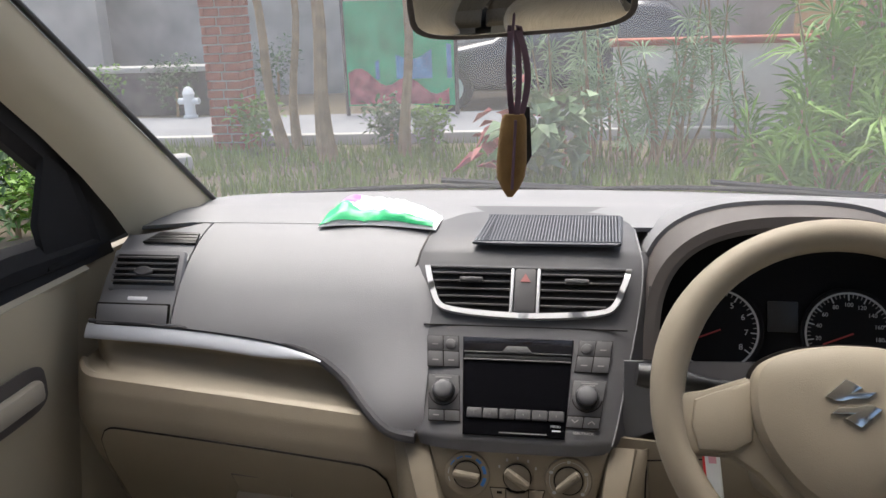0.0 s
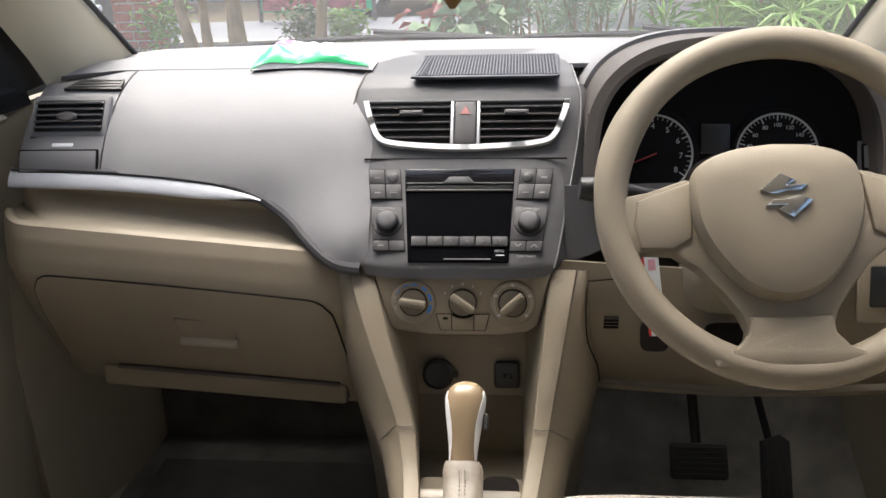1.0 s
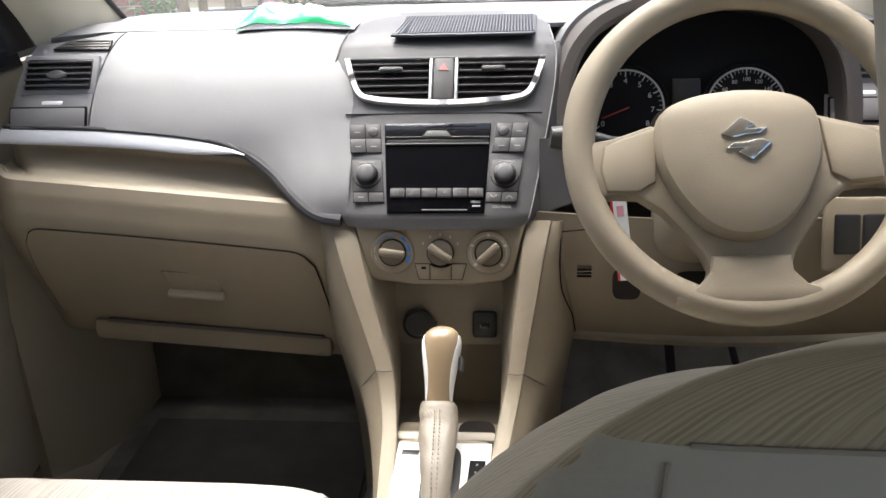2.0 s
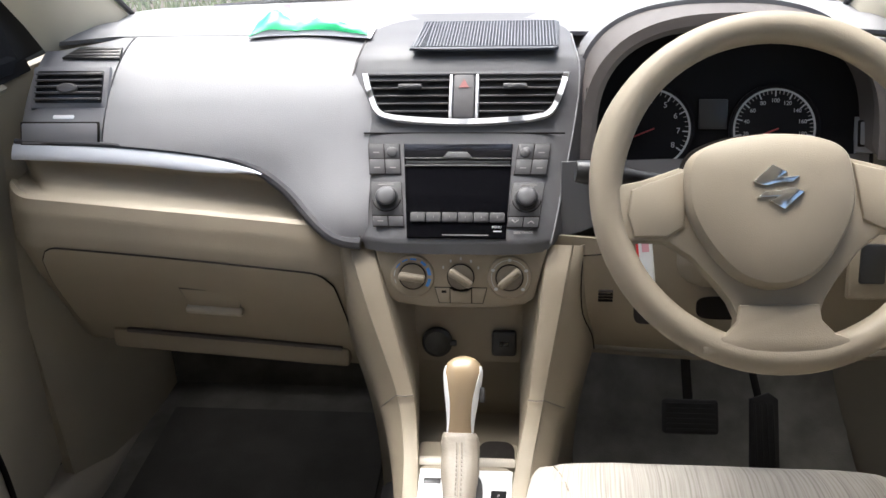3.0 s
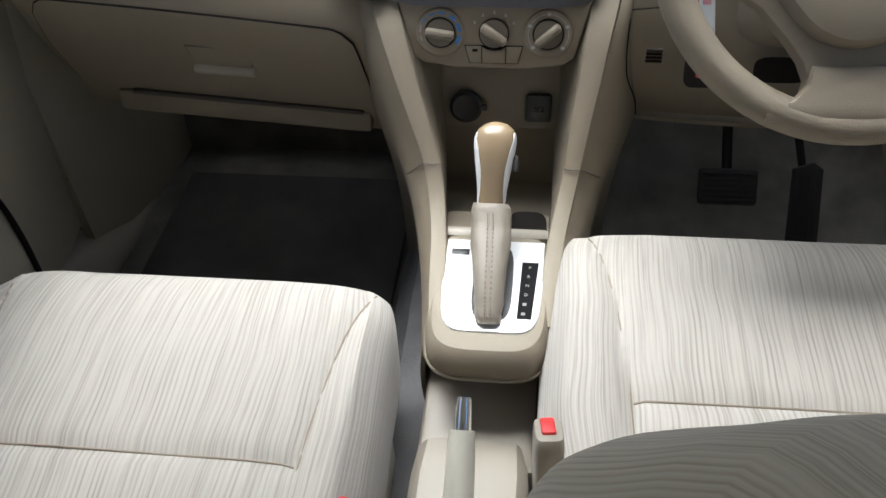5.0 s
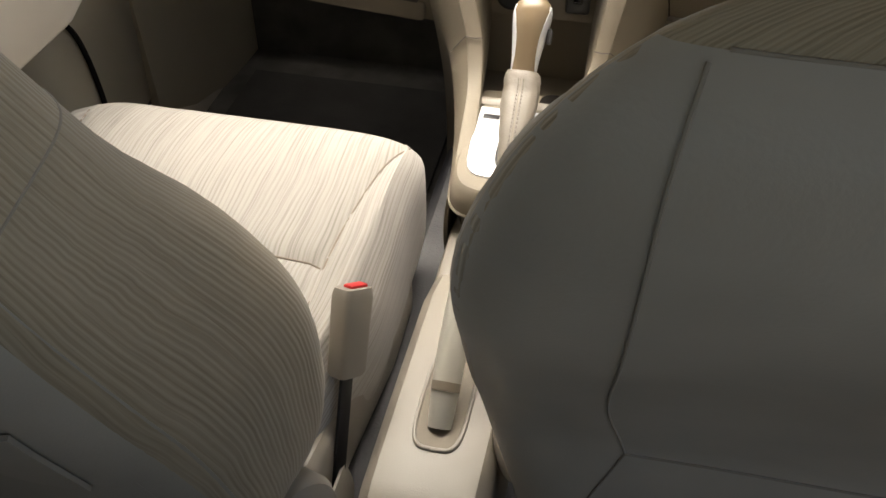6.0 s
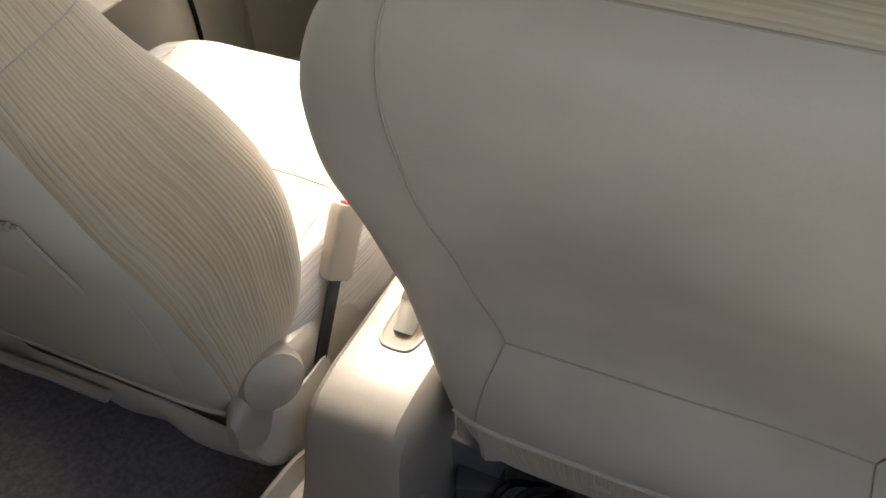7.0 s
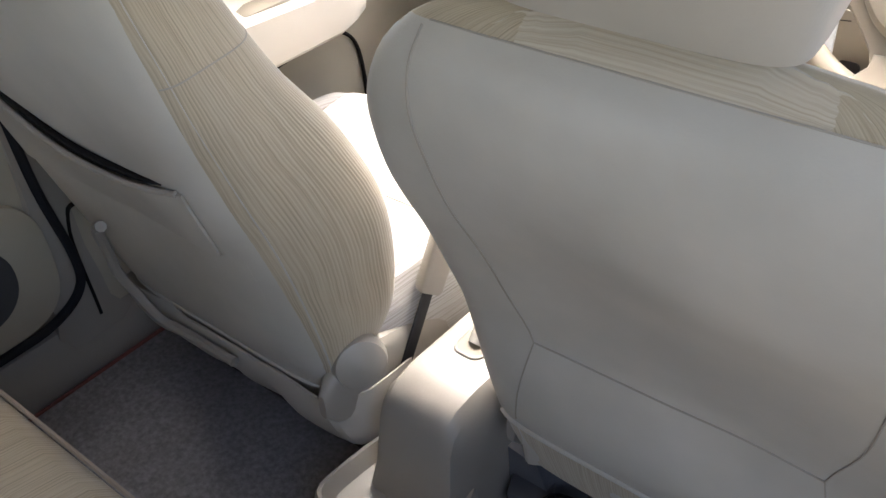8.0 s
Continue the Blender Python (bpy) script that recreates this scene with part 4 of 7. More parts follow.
def boot_ring(k, count=40):
    """A section of the boot: slack leather with creases near both ends."""
    j = min(int(k), 7)
    y, z, rx, ry = (BOOT[j][q] * (1 - k + j) + BOOT[j + 1][q] * (k - j) for q in range(4))
    ring = []
    for q, (c, v) in enumerate(ring_of(0, 0, 1, 1, count, 2.4)):
        crease = 1 + (0.10 * noise.noise(Vector((c * 2.2, v * 2.2, k * 1.6))) + 0.05 * noise.noise(Vector((c * 1.2, v * 5, k * 3.1)))) * (1.0 if k < 2.5 else 0.55 if k < 6 else 0.2)
        fold = 1 - 0.05 * math.exp(-(c / 0.10) ** 2) * (v > 0)
        ring.append(Vector((0.0115 - 0.0055 * k / 8, y, z + 0.006)) + Vector((c * rx * 0.92 * crease, 0, 0)) + BOOT_N * v * ry * crease * fold)
    return ring


boot = part("boot", loft([boot_ring(0.25 * k) for k in range(33)]), LEATHER, lever, "stitched cream leather boot")
crown = [boot_ring(0.7 + 0.21 * k)[10] for k in range(27)]
part("stitching", tube([p + BOOT_N * 0.0001 for p in crown], 0.0006, 6), SEAM, boot)
bm = bmesh.new()
for k in range(26):
    for q in (-1, 1):
        a, b = crown[k], crown[k + 1]
        at = a.lerp(b, 0.5)
        d = (b - a).normalized()
        x = at.x + q * 0.0030
        tube([Vector((x, at.y, at.z)) - d * 0.0013 + BOOT_N * 0.0009, Vector((x, at.y, at.z)) + d * 0.0013 + BOOT_N * 0.0009], 0.0008, 5, bm)
part("stitches", bm, DIAL_WELL, boot)
rings = []
for t, rx, ry in ((0.0, 0.0150, 0.0135), (0.1, 0.0152, 0.014), (0.25, 0.0162, 0.0155), (0.45, 0.0188, 0.0185), (0.62, 0.0212, 0.021), (0.80, 0.0225, 0.022), (0.91, 0.0198, 0.0185), (0.97, 0.0135, 0.012), (1.0, 0.005, 0.005)):
    c0 = Vector((0.006, -0.454, 0.386)).lerp(Vector((0.009, -0.398, 0.463)), t)
    rings.append([c0 + Vector((1, 0, 0)) * c * rx + Vector((0, -0.8, 0.6)) * s * ry for c, s in ring_of(0, 0, 1, 1, 22, 2.6)])
knob = part("knob", loft(rings), KNOB, lever, "glossy tan knob")
for sd in (-1, 1):
    rr = []
    for k in range(15):
        t = 0.03 + 0.85 * k / 14
        c0 = Vector((0.006, -0.454, 0.386)).lerp(Vector((0.009, -0.398, 0.463)), t)
        rx, ry = (smooth(t, (0, 0.1, 0.25, 0.45, 0.62, 0.8, 0.91), w) for w in ((0.0150, 0.0152, 0.0162, 0.0188, 0.0212, 0.0225, 0.0198), (0.0135, 0.014, 0.0155, 0.0185, 0.021, 0.022, 0.0185)))
        span = radians(16 + 36 * math.sin(3.14 * min(1, t / 0.9)) ** 0.7)
        band = []
        for g, row in ((1.02, range(9)), (0.94, range(8, -1, -1))):
            for q in row:
                a = span * (q / 4 - 1)
                c, v = math.cos(a) ** (2 / 2.6), math.copysign(abs(math.sin(a)) ** (2 / 2.6), a)
                band.append(c0 + Vector((sd * c * rx * g, 0, 0)) + Vector((0, -0.8, 0.6)) * v * ry * g)
        rr.append(band)
    part("side_trim", loft(rr), SATIN, knob, "satin silver side strip")
part("release_button", rbox((0.006, 0.014, 0.018), Matrix.Translation((0.031, -0.425, 0.428)) @ pose(0, 0, 0, -37), 0.003), BUTTON, knob)

# ---- steering wheel ----
WHEEL = plane_at((0.328, -0.405, 0.680), (0, -math.cos(radians(33.7)), math.sin(radians(33.7))))
wheel = thing("steering_wheel", "beige moulded three-spoke steering wheel with centre airbag pad", "steering wheel", (0.328, -0.405, 0.680))
n = 72
rings = []
for i in range(n):
    a = 2 * math.pi * i / n
    fat = 0.0165 + 0.0018 * math.exp(-((math.sin(a) - 0.35) / 0.25) ** 2)
    rings.append([WHEEL @ Vector(((0.169 + fat * c) * math.cos(a), (0.169 + fat * c) * math.sin(a), fat * 1.05 * s)) for c, s in ring_of(0, 0, 1, 1, 14)])
bm = loft(rings + rings[:1], caps=False)
bmesh.ops.remove_doubles(bm, verts=bm.verts, dist=1e-5)
part("rim", bm, BEIGE, wheel, "smooth beige rim")
half_pad = [(0, 0.053), (0.035, 0.050), (0.062, 0.042), (0.076, 0.031), (0.081, 0.014), (0.0815, -0.010), (0.077, -0.032), (0.063, -0.060), (0.043, -0.085), (0.022, -0.098), (0, -0.102)]
pad_out = half_pad + [(-x, y) for x, y in half_pad[-2:0:-1]]
PADP = WHEEL @ pose(-0.0115, 0, 0, 0, 0, 3.5)
pad_out = [(p.x, p.y) for p in curve_through([(x, y, 0) for x, y in pad_out + pad_out[:1]], 80)][:-1]
rings = []
for sc, h in ((1.0, -0.03), (1.0, 0.012), (0.985, 0.022), (0.94, 0.029), (0.8, 0.034), (0.5, 0.037), (0.2, 0.038)):
    rings.append([PADP @ Vector((x * sc, y * sc, h)) for x, y in pad_out])
pad = part("airbag_pad", loft(rings), BEIGE, wheel, "smooth beige airbag cover")
part("pad_gap", tube([PADP @ Vector((x * 1.015, y * 1.015, 0.006)) for x, y in pad_out + pad_out[:1]], 0.003, 6), GAP, pad)
mark = [(-0.024, 0.003), (-0.004, 0.019), (0.010, 0.0105), (0.002, 0.0065), (0.021, 0.0065), (0.013, 0.0005), (0.000, 0.0005), (-0.008, -0.0015), (-0.015, -0.0015)]
for turn_ in (0, 180):
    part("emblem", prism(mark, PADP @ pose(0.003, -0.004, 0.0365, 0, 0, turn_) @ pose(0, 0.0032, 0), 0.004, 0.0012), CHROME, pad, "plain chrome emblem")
part("horn_mark", rbox((0.010, 0.003, 0.0006), PADP @ pose(0.006, -0.062, 0.0350, 0, 0, -15), 0), SEAM, pad)
half_case = [(0, 0.040), (0.050, 0.036), (0.085, 0.026), (0.125, 0.014), (0.146, 0.011), (0.160, 0.016), (0.160, -0.055), (0.146, -0.050), (0.128, -0.048), (0.104, -0.050), (0.082, -0.066), (0.060, -0.092), (0.046, -0.112), (0.040, -0.128), (0.043, -0.140), (0.055, -0.149), (0.078, -0.155), (0.075, -0.162), (0, -0.166)]
case = half_case + [(-x, y) for x, y in half_case[-2:0:-1]]
part("spoke_casing", prism(case, WHEEL @ pose(-0.008, 0, -0.012, 0, 0, 3.0), 0.022, 0.006), BEIGE, wheel, "beige three-arm spoke casing")
for sd in (-1, 1):
    part("spoke", prism([(sd * x, y) for x, y in ((0.080, 0.022), (0.120, 0.010), (0.136, 0.004), (0.141, -0.020), (0.136, -0.044), (0.104, -0.046), (0.086, -0.036))], WHEEL @ pose(-0.008, 0, 0.006, 0, 0, 3.0), 0.008, 0.004), BEIGE, wheel)
part("spoke_insert", prism([(-0.038, -0.116), (0.038, -0.116), (0.040, -0.132), (0.052, -0.145), (0.078, -0.154), (0.074, -0.164), (-0.074, -0.164), (-0.078, -0.154), (-0.052, -0.145), (-0.040, -0.132)], WHEEL @ pose(-0.006, 0, 0.004, 0, 0, 2.0), 0.012, 0.004), BEIGE, wheel)
part("hub_back", disc([(0.055, -0.055), (0.062, -0.03), (0.065, 0.0), (0.05, 0.004)], WHEEL @ pose(-0.01, -0.03, 0)), BEIGE, wheel)
column = thing("steering_column", "beige steering column shroud with control stalks behind the wheel", "steering column", (0.328, -0.30, 0.6))
rr = []
for d, hw, hh in ((-0.03, 0.052, 0.048), (-0.07, 0.058, 0.056), (-0.13, 0.064, 0.062), (-0.20, 0.066, 0.064)):
    rr.append([WHEEL @ Vector((hw * c, -0.034 + hh * 0.85 * s, d)) for c, s in ring_of(0, 0, 1, 1, 20, 3.2)])
part("shroud", loft(rr), BEIGE, column)
for sd in (-1, 1):
    part("stalk", tube([WHEEL @ Vector((sd * 0.06, 0.012, -0.06)), WHEEL @ Vector((sd * 0.13, 0.022, -0.055)), WHEEL @ Vector((sd * 0.172, 0.026, -0.052)), WHEEL @ Vector((sd * 0.196, 0.028, -0.050))], [0.008, 0.008, 0.015, 0.012], 12), BLACK, column, "black control stalk")

# ---- gauges ----
cluster = thing("instrument_cluster", "dark instrument cluster with two round dials behind the wheel", "instrument cluster", (0.322, -0.2, 0.66))
GN = plane_at((0.322, -0.205, 0.672), (0, -0.93, 0.36))
part("backplate", prism([(-0.176, -0.045), (0.176, -0.045), (0.17, 0.05), (0.12, 0.105), (0.0, 0.125), (-0.12, 0.105), (-0.17, 0.05)], GN @ pose(0, 0, -0.012), 0.006), DIAL, cluster)
part("lcd", rbox((0.034, 0.036, 0.003), GN @ pose(-0.017, 0.018, -0.002), 0.001), BLACK, cluster)
for cx, digits in ((-0.092, "012345678"), (0.056, ("0", "20", "40", "60", "80", "100", "120", "140", "160", "180", "200"))):
    g = part("gauge", disc([(0.054, -0.004), (0.054, 0.003), (0.052, 0.004), (0.050, 0.002), (0.0495, -0.002), (0.0, -0.002)], GN @ pose(cx, 0, 0), 40), DIAL, cluster, "round gauge with white scale")
    part("scale_ring", disc([(0.0465, -0.0012), (0.0465, -0.0004), (0.0488, -0.0004), (0.0488, -0.0012)], GN @ pose(cx, 0, 0), 48, caps=False), DIAL_INK, g)
    n_d = len(digits)
    for i, d in enumerate(digits):
        a = radians(215 - 250 * i / (n_d - 1))
        lettering(d, 0.0095 if n_d == 9 else 0.0068, GN @ pose(cx + 0.034 * math.cos(a), 0.034 * math.sin(a), -0.0012), DIAL_INK, g)
        part("scale_mark", rbox((0.0075, 0.0014, 0.0005), GN @ pose(cx + 0.0428 * math.cos(a), 0.0428 * math.sin(a), -0.001, 0, 0, math.degrees(a)), 0), DIAL_INK, g)
        if i < n_d - 1:
            for f_ in (0.25, 0.5, 0.75):
                a = radians(215 - 250 * (i + f_) / (n_d - 1))
                part("minor_mark", rbox((0.0045, 0.0008, 0.0005), GN @ pose(cx + 0.0444 * math.cos(a), 0.0444 * math.sin(a), -0.001, 0, 0, math.degrees(a)), 0), GREY_INK, g)
    part("needle", rbox((0.036, 0.0018, 0.002), GN @ pose(cx - 0.012, -0.006, 0.001, 0, 0, 22), 0.0005), DARK_RED, g)

# ---- small vents at both dash ends ----


def side_vent(sd):
    c = Vector((sd * 0.524, pad_y(0.714) + 0.005, 0.714))
    m = plane_at(c, (0, -0.80, 0.60))
    v = thing("side_air_vent", "dark slatted air vent at the end of the dashboard", "air vent", c, "side air vents")
    part("frame", rbox((0.108, 0.060, 0.010), m @ pose(0, 0, 0.002), 0.006), DASH_GREY, v)
    part("throat", rbox((0.094, 0.046, 0.006), m @ pose(0, 0, 0.0050), 0.004), BLACK, v)
    for k in range(5):
        part("slat", rbox((0.090, 0.0026, 0.009), m @ pose(0, 0.017 - 0.0085 * k, 0.0095, 25), 0.0006), SLAT, v)
    part("tab", disc([(0.014, 0), (0.014, 0.003), (0.011, 0.005), (0, 0.005)], m @ pose(0, -0.004, 0.011) @ Matrix.Diagonal((1, 0.5, 1, 1))), BUTTON, v)
    part("slide_knob", rbox((0.032, 0.008, 0.006), m @ pose(-0.004, -0.042, 0.005), 0.003), SATIN, v, "bright sliding shutter knob")
    um = plane_at((sd * 0.514, pad_y(0.7445) + 0.004, 0.7455), (0, -0.45, 0.89)) @ Matrix.Diagonal((-sd, 1, 1, 1))
    part("upper_outlet", prism([(-0.040, -0.011), (0.042, -0.013), (0.040, 0.009), (-0.020, 0.011)], um, 0.004, 0.001), BLACK, v)
    for k in range(3):
        part("outlet_slat", rbox((0.074 - 0.012 * k, 0.0016, 0.002), um @ pose(0.004 + 0.005 * k, -0.007 + 0.006 * k, 0.0042), 0.0004), SLAT, v)
    cp = plane_at((sd * 0.528, pad_y(0.668) + 0.003, 0.668), (0, -0.90, 0.44))
    part("lid_gap", rbox((0.108, 0.032, 0.004), cp @ pose(0, 0, 0.0005), 0.004), GAP, v)
    part("pocket_lid", rbox((0.104, 0.028, 0.005), cp @ pose(0, 0, 0.0012), 0.004), DASH_GREY, v)


side_vent(-1)
side_vent(1)

# ---- front seats ----


# height, rear face, front face, half width at the rear, half width at the front
DRIVER_BACK = ((0.205, -0.950, -0.820, 0.188, 0.180), (0.26, -0.964, -0.815, 0.207, 0.200), (0.34, -0.982, -0.815, 0.221, 0.222), (0.42, -0.990, -0.825, 0.240, 0.230), (0.46, -0.995, -0.835, 0.249, 0.232), (0.50, -1.010, -0.850, 0.254, 0.232),
               (0.58, -1.047, -0.882, 0.254, 0.236), (0.66, -1.092, -0.914, 0.250, 0.232), (0.72, -1.116, -0.950, 0.244, 0.198), (0.757, -1.126, -0.972, 0.236, 0.162), (0.79, -1.125, -1.022, 0.219, 0.146), (0.812, -1.118, -1.058, 0.199, 0.132),
               (0.828, -1.110, -1.078, 0.173, 0.118), (0.838, -1.103, -1.088, 0.136, 0.096), (0.842, -1.098, -1.092, 0.076, 0.056))
PASSENGER_BACK = ((0.187, -1.017, -0.930, 0.205, 0.190), (0.24, -1.034, -0.915, 0.208, 0.196), (0.29, -1.050, -0.905, 0.214, 0.226), (0.34, -1.066, -0.900, 0.217, 0.249), (0.42, -1.091, -0.900, 0.219, 0.262), (0.50, -1.116, -0.906, 0.220, 0.255),
                  (0.58, -1.141, -0.932, 0.219, 0.222), (0.66, -1.160, -0.984, 0.218, 0.193), (0.74, -1.178, -1.030, 0.216, 0.186), (0.82, -1.195, -1.078, 0.212, 0.190), (0.88, -1.206, -1.112, 0.204, 0.190), (0.92, -1.210, -1.135, 0.186, 0.172),
                  (0.945, -1.204, -1.152, 0.154, 0.140), (0.957, -1.192, -1.164, 0.105, 0.095), (0.962, -1.182, -1.172, 0.055, 0.045))


def seat(cx, front, sink, levels, sd, label):
    """A front seat; sd is +1 where its inner side lies towards -x."""
    s = thing("front_seat", label, "car seat", (cx, front - 0.25, FLOOR_Z), "front seats")
    rows_ = ((0.0, 0.205, 0.310, 0.25), (0.008, 0.222, 0.335, 0.20), (0.025, 0.230, 0.349, 0.16), (0.06, 0.235, 0.357, 0.15), (0.12, 0.236, 0.357, 0.145), (0.20, 0.238, 0.351, 0.14), (0.28, 0.236, 0.342, 0.14), (0.36, 0.222, 0.335, 0.14), (0.47, 0.205, 0.33, 0.14))
    ds = [r[0] for r in rows_]
    wide = 0.0 if sd > 0 else 0.022

    def seam_off(d):
        return smooth(d, (0.0, 0.05, 0.10, 0.15, 0.24, 0.47), (0.196, 0.179, 0.168, 0.161, 0.153, 0.150)) + wide

    def relief(d, x, hw):
        """Bolster swell, seam valleys and the slack of the cloth."""
        e = abs(x) / hw
        so = seam_off(d)
        swell = 0.020 * min(1, d / 0.14) * (min(1, max(0, (abs(x) - so) / 0.03)) if e < 0.90 else max(0.3, 1 - (e - 0.90) / 0.10))
        valley = 0.0060 * min(1, d / 0.05) * math.exp(-((abs(x) - so) / 0.007) ** 2)
        cross = 0.0050 * math.exp(-((d - 0.242) / 0.007) ** 2) * (abs(x) < so)
        slack = 0.0022 * noise.noise(Vector((x * 16, d * 11, cx * 9)))
        return swell - valley - cross + slack

    def cushion_pt(d, c, q):
        hw, zt, zb = (smooth(d, ds, [r[k] for r in rows_]) for k in (1, 2, 3))
        zt -= sink
        px = math.copysign(abs(c) ** 0.35, c)
        pz = math.copysign(abs(q) ** 0.42, q)
        z = (zt + zb) / 2 + (zt - zb) / 2 * pz
        if q > 0:
            z += relief(d, hw * px, hw) * min(1, q * 3)
        return Vector((cx + hw * px, front - d, z))

    steps = [0.0, 0.004, 0.008, 0.015, 0.025, 0.04] + [0.055 + 0.0125 * k for k in range(34)]
    ring_a = [2 * math.pi * i / 112 for i in range(112)]
    cushion = part("cushion", loft([[cushion_pt(d, math.cos(a), math.sin(a)) for a in ring_a] for d in steps]), FABRIC, s, "cream striped fabric seat cushion")

    def on_cushion(d, x):
        hw = smooth(d, ds, [r[1] for r in rows_])
        c = math.copysign(min(1, abs(x) / hw) ** (1 / 0.35), x)
        return cushion_pt(d, c, math.sqrt(max(0, 1 - c * c)))

    part("seam", tube([on_cushion(0.242, seam_off(0.242) * 0.98 * t) + Vector((0, 0, 0.0006)) for t in [k / 14 - 1 for k in range(29)]], 0.0011, 6), SEAM, cushion)
    for q in (-1, 1):
        part("seam", tube([on_cushion(0.02 + 0.43 * k / 48, q * seam_off(0.02 + 0.43 * k / 48)) + Vector((0, 0, 0.0012)) for k in range(49)], 0.0010, 6), SEAM, cushion)

    # backrest: rings up the lean
    RN = 72
    zs, yrs, yfs, hrs, hfs = zip(*levels)
    mid_x = cx - (0.012 if sd > 0 else 0)

    def rear(z):
        return smooth(z, zs, yrs)

    y_rear = rear(0.46)

    def back_pt(i, z, lift=0.0):
        a = 2 * math.pi * i / RN
        c, q = math.cos(a), math.sin(a)
        ex = 0.32 if q > 0 else 0.45
        px = math.copysign(abs(c) ** ex, c)
        pd = math.copysign(abs(q) ** ex, q)
        f = (1 - pd) / 2
        hw = smooth(z, zs, hrs) * (1 - f) + smooth(z, zs, hfs) * f
        yr, yf = rear(z), smooth(z, zs, yfs)
        dish = 0.010 * max(0, 1 - f * 3) * max(0, 1 - px * px * 1.4) * math.exp(-((z - 0.56) / 0.12) ** 2)
        scoop = 0.030 * max(0, f - 0.6) * 2.5 * max(0, 1 - (px / 0.8) ** 2) * min(1, max(0, (0.72 - z) / 0.15))
        return Vector((mid_x + (hw + lift * 0.3) * px, yr + (yf - yr) * f + dish - scoop - (lift if q > 0 else 0), z))

    top0 = zs[-6]
    zsteps = [zs[0] + (top0 - zs[0]) * k / 26 for k in range(26)] + [top0 + (zs[-1] - top0) * (1 - (1 - k / 14) ** 2) for k in range(15)]
    back = part("backrest", loft([[back_pt(i, z) for i in range(RN)] for z in zsteps]), FABRIC_SIDE, s, "striped beige fabric backrest")
    z_top = 0.820 if sd > 0 else 0.935
    z_low = 0.285 if sd > 0 else 0.235
    wrap = 0.975 if sd > 0 else 0.986

    def panel_pt(u, v, z0=z_low, z1=z_top):
        z = z0 + (z1 - z0) * v
        cp = math.copysign(min(1, abs(2 * u - 1) * wrap), 1 - 2 * u)
        i = math.acos(math.copysign(abs(cp) ** (1 / 0.32), cp)) * RN / (2 * math.pi)
        edge = min(1, min(u, 1 - u) / 0.06, min(v, 1 - v) / 0.04)
        sag = 0.0040 * noise.noise(Vector((u * 3.1, v * 3.7, cx * 5 + z0)))
        return back_pt(i, z, 0.0004 + (0.0030 + sag) * edge)

    panel = part("back_panel", sheet(panel_pt, 48, 48, -0.003), VINYL, s, "plain grey-beige vinyl seat back panel")

    def seam_on_back(x, z):
        """A point on the panel, x from its middle."""
        u = 0.5 - x / smooth(z, zs, hrs) / wrap / 2
        return panel_pt(u, (z - z_low) / (z_top - z_low)) + Vector((0, -0.0006, 0))

    def seam_line(knots, count=24, r=0.0008):
        pts = curve_through([(x, 0, z) for x, z in knots], count)
        part("seam", tube([seam_on_back(p.x, p.z) for p in pts], r, 6), BACK_SEAM, panel)

    if sd > 0:
        for q in (-1, 1):
            seam_line([(q * 0.163, z_top - 0.003), (q * 0.166, 0.775), (q * 0.165, 0.71), (q * 0.162, 0.62), (q * 0.158, 0.53), (q * 0.139, 0.452)])
            seam_line([(q * 0.139, 0.452), (q * 0.157, 0.375), (q * 0.170, 0.300)], 10)
        seam_line([(-0.139, 0.452), (-0.07, 0.450), (0.0, 0.452), (0.07, 0.456), (0.139, 0.452)], 20, 0.0010)
    part("seam", tube([panel_pt(0.07 + 0.86 * k / 40, 1.0) + Vector((0, -0.0002, 0.0003)) for k in range(41)], 0.0007, 6), BACK_SEAM, panel)
    part("hem", tube([panel_pt(0.02 + 0.96 * k / 40, 0.0) + Vector((0, -0.001, 0)) for k in range(41)], 0.0030, 8), VINYL, panel)
    # cloth over the top, its lines running across the seat
    top_levels = [z_top - 0.001 + (zs[-1] - z_top + 0.001) * (1 - (1 - k / 14) ** 2) for k in range(15)]

    def top_curve(x):
        up_, down = [], []
        for z in top_levels:
            hr_, hf_ = smooth(z, zs, hrs), smooth(z, zs, hfs)
            if abs(x) >= min(hr_, hf_) * 0.98:
                break
            cr = math.copysign((abs(x) / hr_) ** (1 / 0.32), x)
            up_.append(back_pt(math.acos(cr) * RN / (2 * math.pi), z))
            cf = math.copysign((abs(x) / hf_) ** (1 / 0.45), x)
            down.append(back_pt(-math.acos(cf) * RN / (2 * math.pi), z))
        return curve_through((up_ + down[::-1]), 24) if len(up_) > 1 else None

    reach = smooth(top_levels[2], zs, hfs) * 0.97
    curves = [top_curve(reach * (k / 20 - 1)) for k in range(41)]
    part("top_cover", sheet(lambda u, v: curves[round(v * 40)][round(u * 24)] + Vector((0, -0.0003, 0.0006 - 0.005 * abs(2 * v - 1) ** 6 - 0.004 * u**10)), 24, 40, 0.002), FABRIC_TOP, s, "striped fabric stretched over the top")
    # cross seam on the fabric side, towards the middle of the car
    zc = 0.714
    i0, i1 = (RN / 2 - 0.02 * RN, RN / 2 + 0.20 * RN) if sd > 0 else (0.02 * RN, -0.20 * RN)
    if sd < 0:
        part("seam", tube([back_pt(i0 + (i1 - i0) * k / 18, zc, 0.0) for k in range(-5, 19)], 0.0009, 6), BACK_SEAM, back)
    # head restraint
    hr = []
    hx = cx - 0.028
